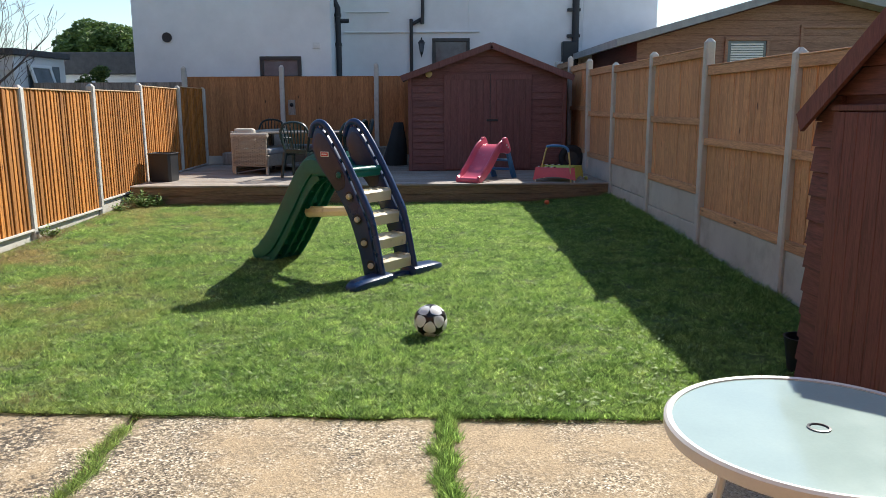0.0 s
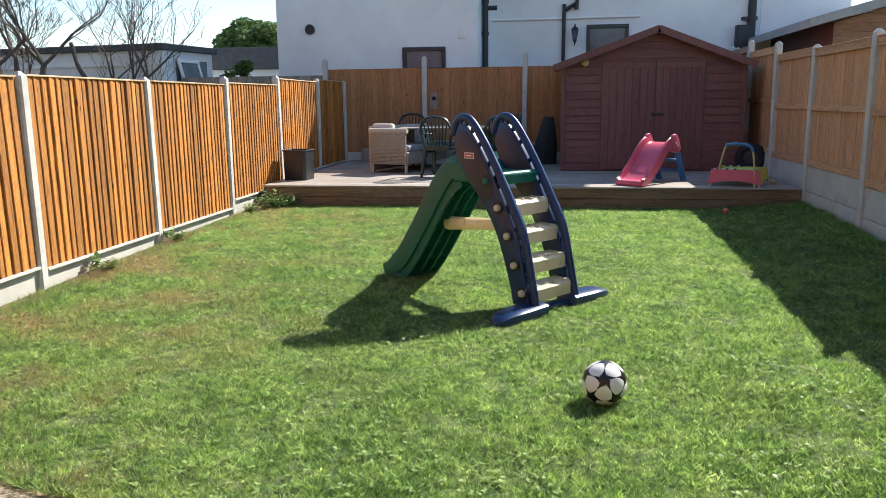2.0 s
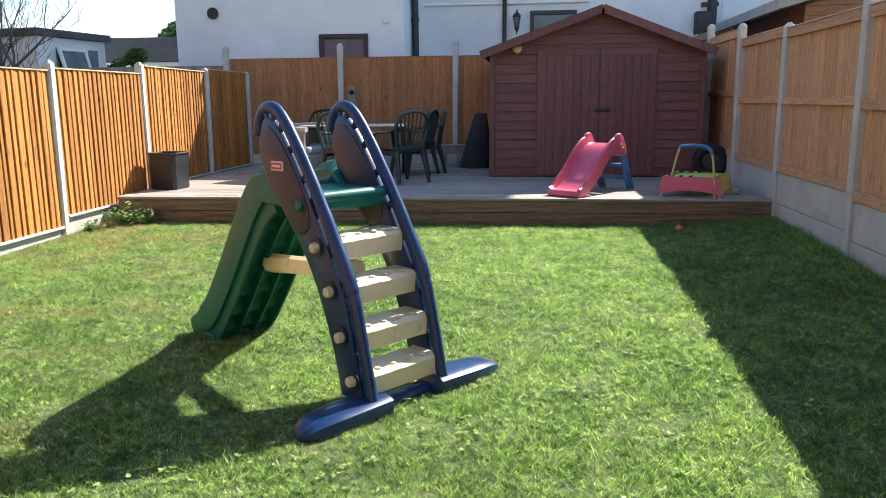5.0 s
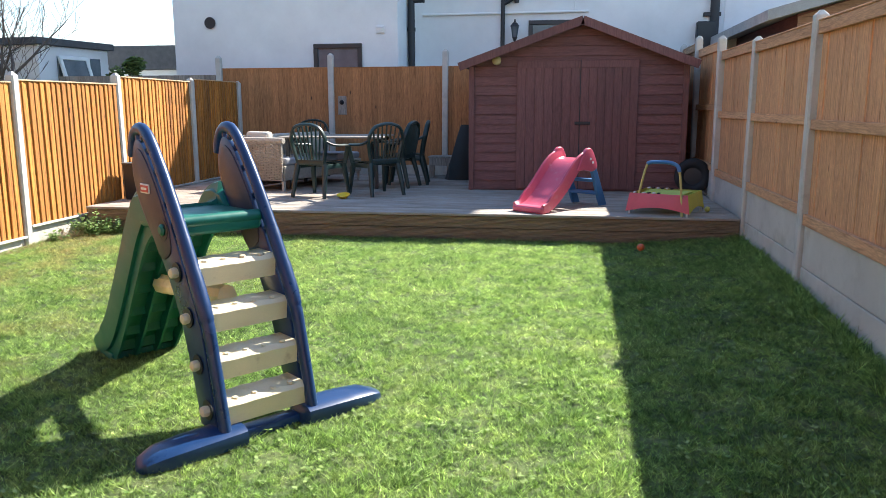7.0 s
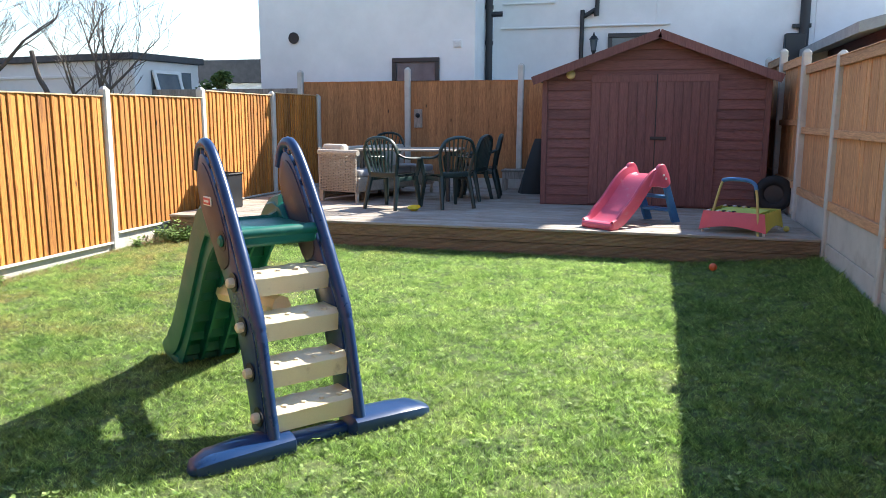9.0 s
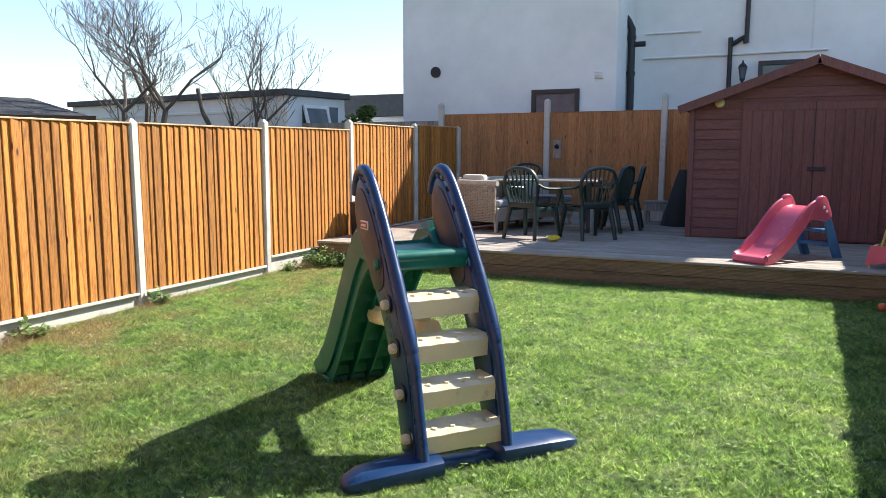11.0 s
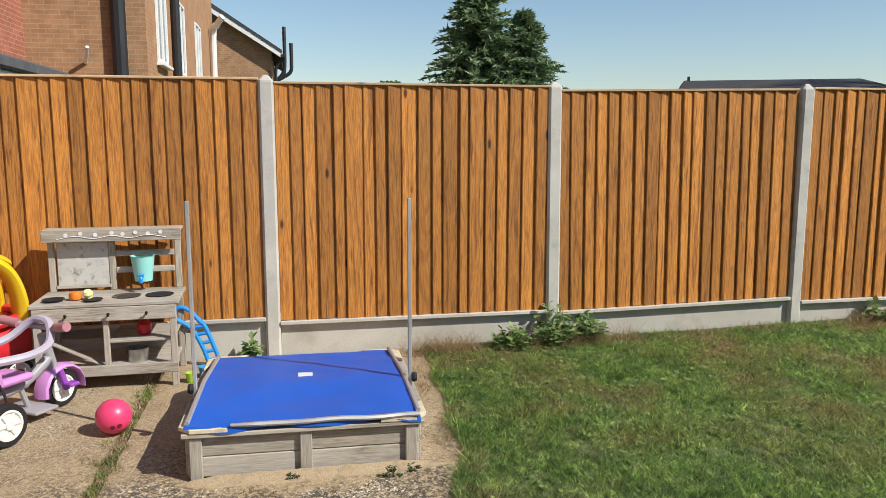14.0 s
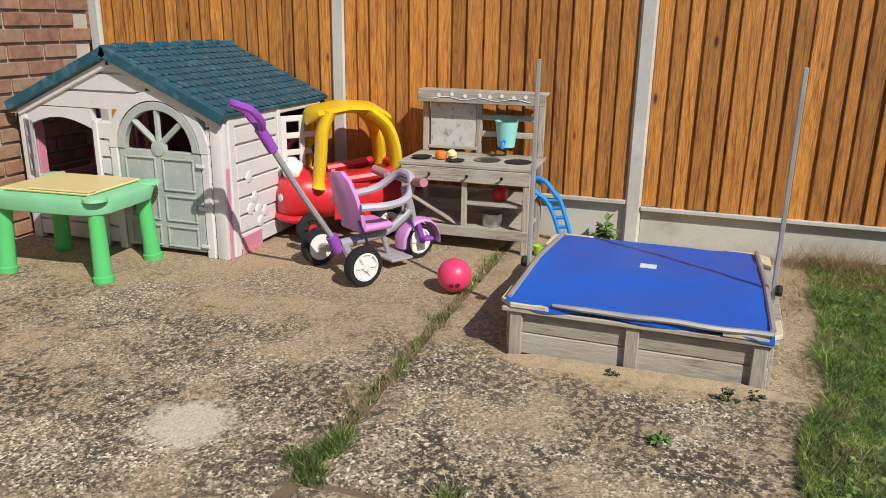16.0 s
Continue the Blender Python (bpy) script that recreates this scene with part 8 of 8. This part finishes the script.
def conifer():
    rng = random.Random(21)
    t = thing("conifer_tree", "tall dark green conifer with drooping feathery boughs", "tree", pose(-18.6, 8.1, 0))
    verts, faces = [], []
    for (ox, oy), top, base_r in (((0, -0.2), 5.45, 1.95), ((0.1, 0.95), 4.5, 1.6)):
        part("trunk", tube([(ox, oy, 0), (ox, oy, top * 0.6), (ox, oy, top - 0.1)], [0.16, 0.09, 0.02], 8), M_BARK, t, smooth=True)
        z = 0.8
        while z < top:
            k = (top - z) / (top - 0.8)
            R = base_r * k ** 0.75
            for _ in range(12):
                a = rng.uniform(0, 2 * math.pi)
                L = R * rng.uniform(0.6, 1.2)
                d = Vector((math.cos(a), math.sin(a), 0))
                m = 26
                for j in range(m):
                    s = (j + 1) / m
                    p = Vector((ox, oy, z)) + d * L * s + Vector((0, 0, 0.16 * L * math.sin(s * 2.6) + 0.12 * s))
                    for _ in range(2):
                        q = (d * 0.7 + Vector((rng.uniform(-1, 1), rng.uniform(-1, 1), rng.uniform(-0.5, 0.45)))).normalized()
                        ln = rng.uniform(0.14, 0.3) * (1.15 - 0.45 * s)
                        w = q.cross(Vector((rng.uniform(-1, 1), rng.uniform(-1, 1), rng.uniform(-1, 1)))).normalized() * ln * 0.2
                        i = len(verts)
                        verts += [tuple(p - w), tuple(p + w), tuple(p + q * ln)]
                        faces.append((i, i + 1, i + 2))
            z += 0.095
    raw("crown", verts, faces, M_CONIFER, t, "dark green feathery boughs")


conifer()

# ---- weeds, tufts, dry grass ----


def weed(x, y, r, h, n, seed, mat=None, z=0.0, label="low green broad-leaved weed by the fence foot", size=0.035):
    rng = random.Random(seed)
    t = thing("weed_plant", label, "weed", pose(x, y, z), "weeds along the fence")
    stems = bmesh.new()
    verts, faces = [], []
    for k in range(n):
        a, rad = rng.uniform(0, 2 * math.pi), r * math.sqrt(rng.random())
        hh = h * rng.uniform(0.4, 1.0) * (1.15 - 0.6 * rad / r)
        top = Vector((rad * math.cos(a), rad * math.sin(a), hh))
        base = Vector((top.x * 0.45, top.y * 0.45, 0))
        add_tube(stems, [base, (base + top) / 2 + Vector((0, 0, hh * 0.12)), top], 0.0022, 3, False)
        for j in range(7):
            p = base.lerp(top, 0.35 + 0.65 * j / 6)
            u = Vector((rng.uniform(-1, 1), rng.uniform(-1, 1), rng.uniform(-0.1, 0.6))).normalized()
            v = u.cross(Vector((0, 0, 1))).normalized() * 0.32
            s = size * rng.uniform(0.6, 1.3)
            i = len(verts)
            verts += [tuple(p), tuple(p + (u * 0.5 + v) * s), tuple(p + u * s + Vector((0, 0, -0.006))), tuple(p + (u * 0.5 - v) * s)]
            faces.append((i, i + 1, i + 2, i + 3))
    part("stem", stems, M_WEED, t)
    raw("foliage", verts, faces, mat or M_WEED, t)
    return t


for i, (x, y, r, h, n) in enumerate(((-4.02, 4.55, 0.15, 0.17, 26), (-4.06, 4.86, 0.16, 0.34, 30), (-4.08, 5.12, 0.13, 0.26, 26), (-4.1, 7.42, 0.17, 0.14, 26), (-4.1, 8.78, 0.12, 0.17, 20), (-4.05, 10.72, 0.12, 0.14, 14), (-3.95, 11.2, 0.26, 0.3, 60), (-3.7, 11.28, 0.14, 0.22, 24), (-4.1, 2.85, 0.06, 0.14, 10), (1.75, 3.62, 0.08, 0.1, 12))):
    weed(x, y, r, h, int(n * 1.1), 100 + i, z=max(0.0, ground_z(x, y)), size=0.055)
M_DWEED = leaf_material("dusty weed leaves", (0.05, 0.055, 0.03), (0.13, 0.13, 0.07))
weed(-1.88, 3.29, 0.035, 0.035, 4, 131, label="small green weed growing through the patio", size=0.026)
weed(-2.27, 3.5, 0.06, 0.03, 12, 132, M_DWEED, label="sparse dark weed in the sand by the sandpit", size=0.016)
weed(-2.3, 3.6, 0.035, 0.025, 7, 134, M_DWEED, label="sparse dark weed in the sand by the sandpit", size=0.018)
weed(-2.3, 3.08, 0.04, 0.025, 7, 133, M_DWEED, label="sparse dark weed in the sand by the sandpit", size=0.018)


def tufts(name, label, spots, n, h, mat, seed, spread=0.06, width=0.006, lean=1.0):
    rng = np.random.default_rng(seed)
    pts, hs = [], []
    for x, y, k in spots:
        m = int(n * k)
        px, py = rng.normal(x, spread, m), rng.normal(y, spread, m)
        pz = np.array([max(-0.02, ground_z(a, b)) if b > lawn_edge(a) else -0.018 for a, b in zip(px, py)])
        d = np.hypot(px - x, py - y) / spread
        pts.append(np.stack([px, py, pz], 1))
        hs.append(h * k ** 0.3 * rng.uniform(0.35, 1.1, m) * np.exp(-0.25 * d * d))
    ob = grass_mesh(name, np.concatenate(pts), np.concatenate(hs), mat, lean, width, rng)
    tagged(ob, label, "grass", kind="stuff")


rs = random.Random(77)
tufts("joint_grass", "lush green grass growing from the patio joint", [(0.24 + rs.gauss(0, 0.02), 2.5 + 0.07 * k, 1.0) for k in range(16)], 330, 0.085, M_GRASS, 31, 0.03)
tufts("joint_grass", "green grass and weeds in the patio joint", [(-1.32 + rs.gauss(0, 0.03), 2.75 + 0.075 * k, 0.8) for k in range(11)], 260, 0.075, M_GRASS, 32, 0.035)
tufts("joint_grass", "patchy grass along the patio joint", [(-1.36 - 0.05 * k, 2.31 + rs.gauss(0, 0.03), 1.0 if k < 5 else rs.choice((0.05, 0.15, 0.3))) for k in range(46)], 240, 0.07, M_GRASS, 33, 0.03)
tufts("joint_dry_grass", "dry straw-coloured grass in the patio joint", [(-1.7 - 0.06 * k, 2.31 + rs.gauss(0, 0.055), rs.choice((0.2, 0.5, 0.9))) for k in range(34)], 170, 0.045, M_DRY, 34, 0.04)
tufts("joint_dry_grass", "dry grass at the edges of the patio joints", [(0.24, 2.45 + 0.1 * k, 0.4) for k in range(11)] + [(-1.32, 2.6 + 0.12 * k, 0.4) for k in range(8)], 170, 0.04, M_DRY, 35, 0.045)
tufts("fence_dry_grass", "dry straw-coloured grass along the fence foot", [(-4.1 + abs(rs.gauss(0, 0.05)), 3.95 + 0.1 * k, rs.choice((0.3, 0.7, 1.0))) for k in range(72)], 130, 0.085, M_DRY, 36, 0.06)
tufts("fence_dry_grass", "dry straw-coloured grass beside the sandpit", [(-3.9 + 0.06 * k, 3.87 + rs.gauss(0, 0.05), rs.choice((0.4, 0.8, 1.2))) for k in range(36)], 170, 0.05, M_DRY, 37, 0.05)
tufts("lawn_dry_patch", "dry brown patches in the lawn", [(-3.2 + rs.gauss(0, 0.4), 7.2 + rs.gauss(0, 0.7), 0.5) for k in range(40)] + [(-1.75 + rs.gauss(0, 0.1), 5.65 + rs.gauss(0, 0.05), 0.8) for k in range(8)] + [(rs.uniform(-4, -2), rs.uniform(4, 10.5), 0.3) for k in range(70)] + [(rs.uniform(2.2, 2.9), rs.uniform(6, 10.5), 0.4) for k in range(24)], 220, 0.032, M_DRY, 38, 0.1, 0.005, 1.4)
tufts("lawn_dry_patch", "long bare brown patch in the lawn by the fence", [(-3.15 + rs.gauss(0, 0.09), 6.35 + 1.0 * rs.random(), 0.9) for k in range(34)] + [(-2.6 + rs.gauss(0, 0.2), 4.4 + rs.gauss(0, 0.15), 0.4) for k in range(16)], 260, 0.034, M_STRAW, 44, 0.055, 0.005, 1.4)
tufts("fence_brush", "tangled dry brown stalks at the fence foot", [(-4.08 + abs(rs.gauss(0, 0.05)), y + rs.gauss(0, 0.09), rs.choice((0.6, 1.0, 1.3))) for y in (4.0, 4.15, 4.3, 4.75, 4.95, 5.2, 7.3, 8.7, 10.9) for k in range(3)], 150, 0.19, M_STRAW, 45, 0.06, 0.0035, 1.3)
tufts("fence_grass", "longer dark grass under the shaded fence", [(2.96 - abs(rs.gauss(0, 0.06)), 4.3 + 0.055 * k, rs.choice((0.4, 0.8, 1.2))) for k in range(128)], 90, 0.11, M_GRASS, 39, 0.05)
tufts("deck_grass", "longer grass along the deck front", [(-4.0 + 0.07 * k, 11.38, rs.choice((0.3, 0.6, 0.9))) for k in range(98)], 60, 0.07, M_GRASS, 40, 0.03)
tufts("lawn_edge_grass", "ragged grass along the patio edge", [(-1.9 + 0.05 * k, lawn_edge(-1.9 + 0.05 * k) + 0.01, rs.choice((0.3, 0.7, 1.0))) for k in range(92)], 90, 0.05, M_GRASS, 41, 0.025)


def clover():
    """Broad pale leaves dotted through the lawn."""
    rng = random.Random(55)
    verts, faces = [], []
    for _ in range(5200):
        x, y = rng.uniform(-4.0, 2.9), 3.65 + 7.6 * rng.random() ** 1.5
        if noise.noise(Vector((x * 1.6, y * 1.6, 4.0))) < -0.02 or y < lawn_edge(x) + 0.03:
            continue
        c = Vector((x, y, ground_z(x, y) + rng.uniform(0.022, 0.038)))
        for k in range(rng.choice((3, 3, 4, 5))):
            a = rng.uniform(0, 2 * math.pi)
            u = Vector((math.cos(a), math.sin(a), rng.uniform(-0.1, 0.4)))
            v = Vector((-math.sin(a), math.cos(a), 0)) * 0.4
            s = rng.uniform(0.01, 0.024)
            i = len(verts)
            verts += [tuple(c), tuple(c + (u * 0.55 + v) * s), tuple(c + u * s), tuple(c + (u * 0.55 - v) * s)]
            faces.append((i, i + 1, i + 2, i + 3))
    tagged(raw("lawn_clover", verts, faces, M_CLOVER), "pale broad-leaved weeds scattered through the lawn", "weeds", kind="stuff")


M_CLOVER = leaf_material("pale clover leaves", (0.12, 0.22, 0.04), (0.34, 0.44, 0.14))
clover()
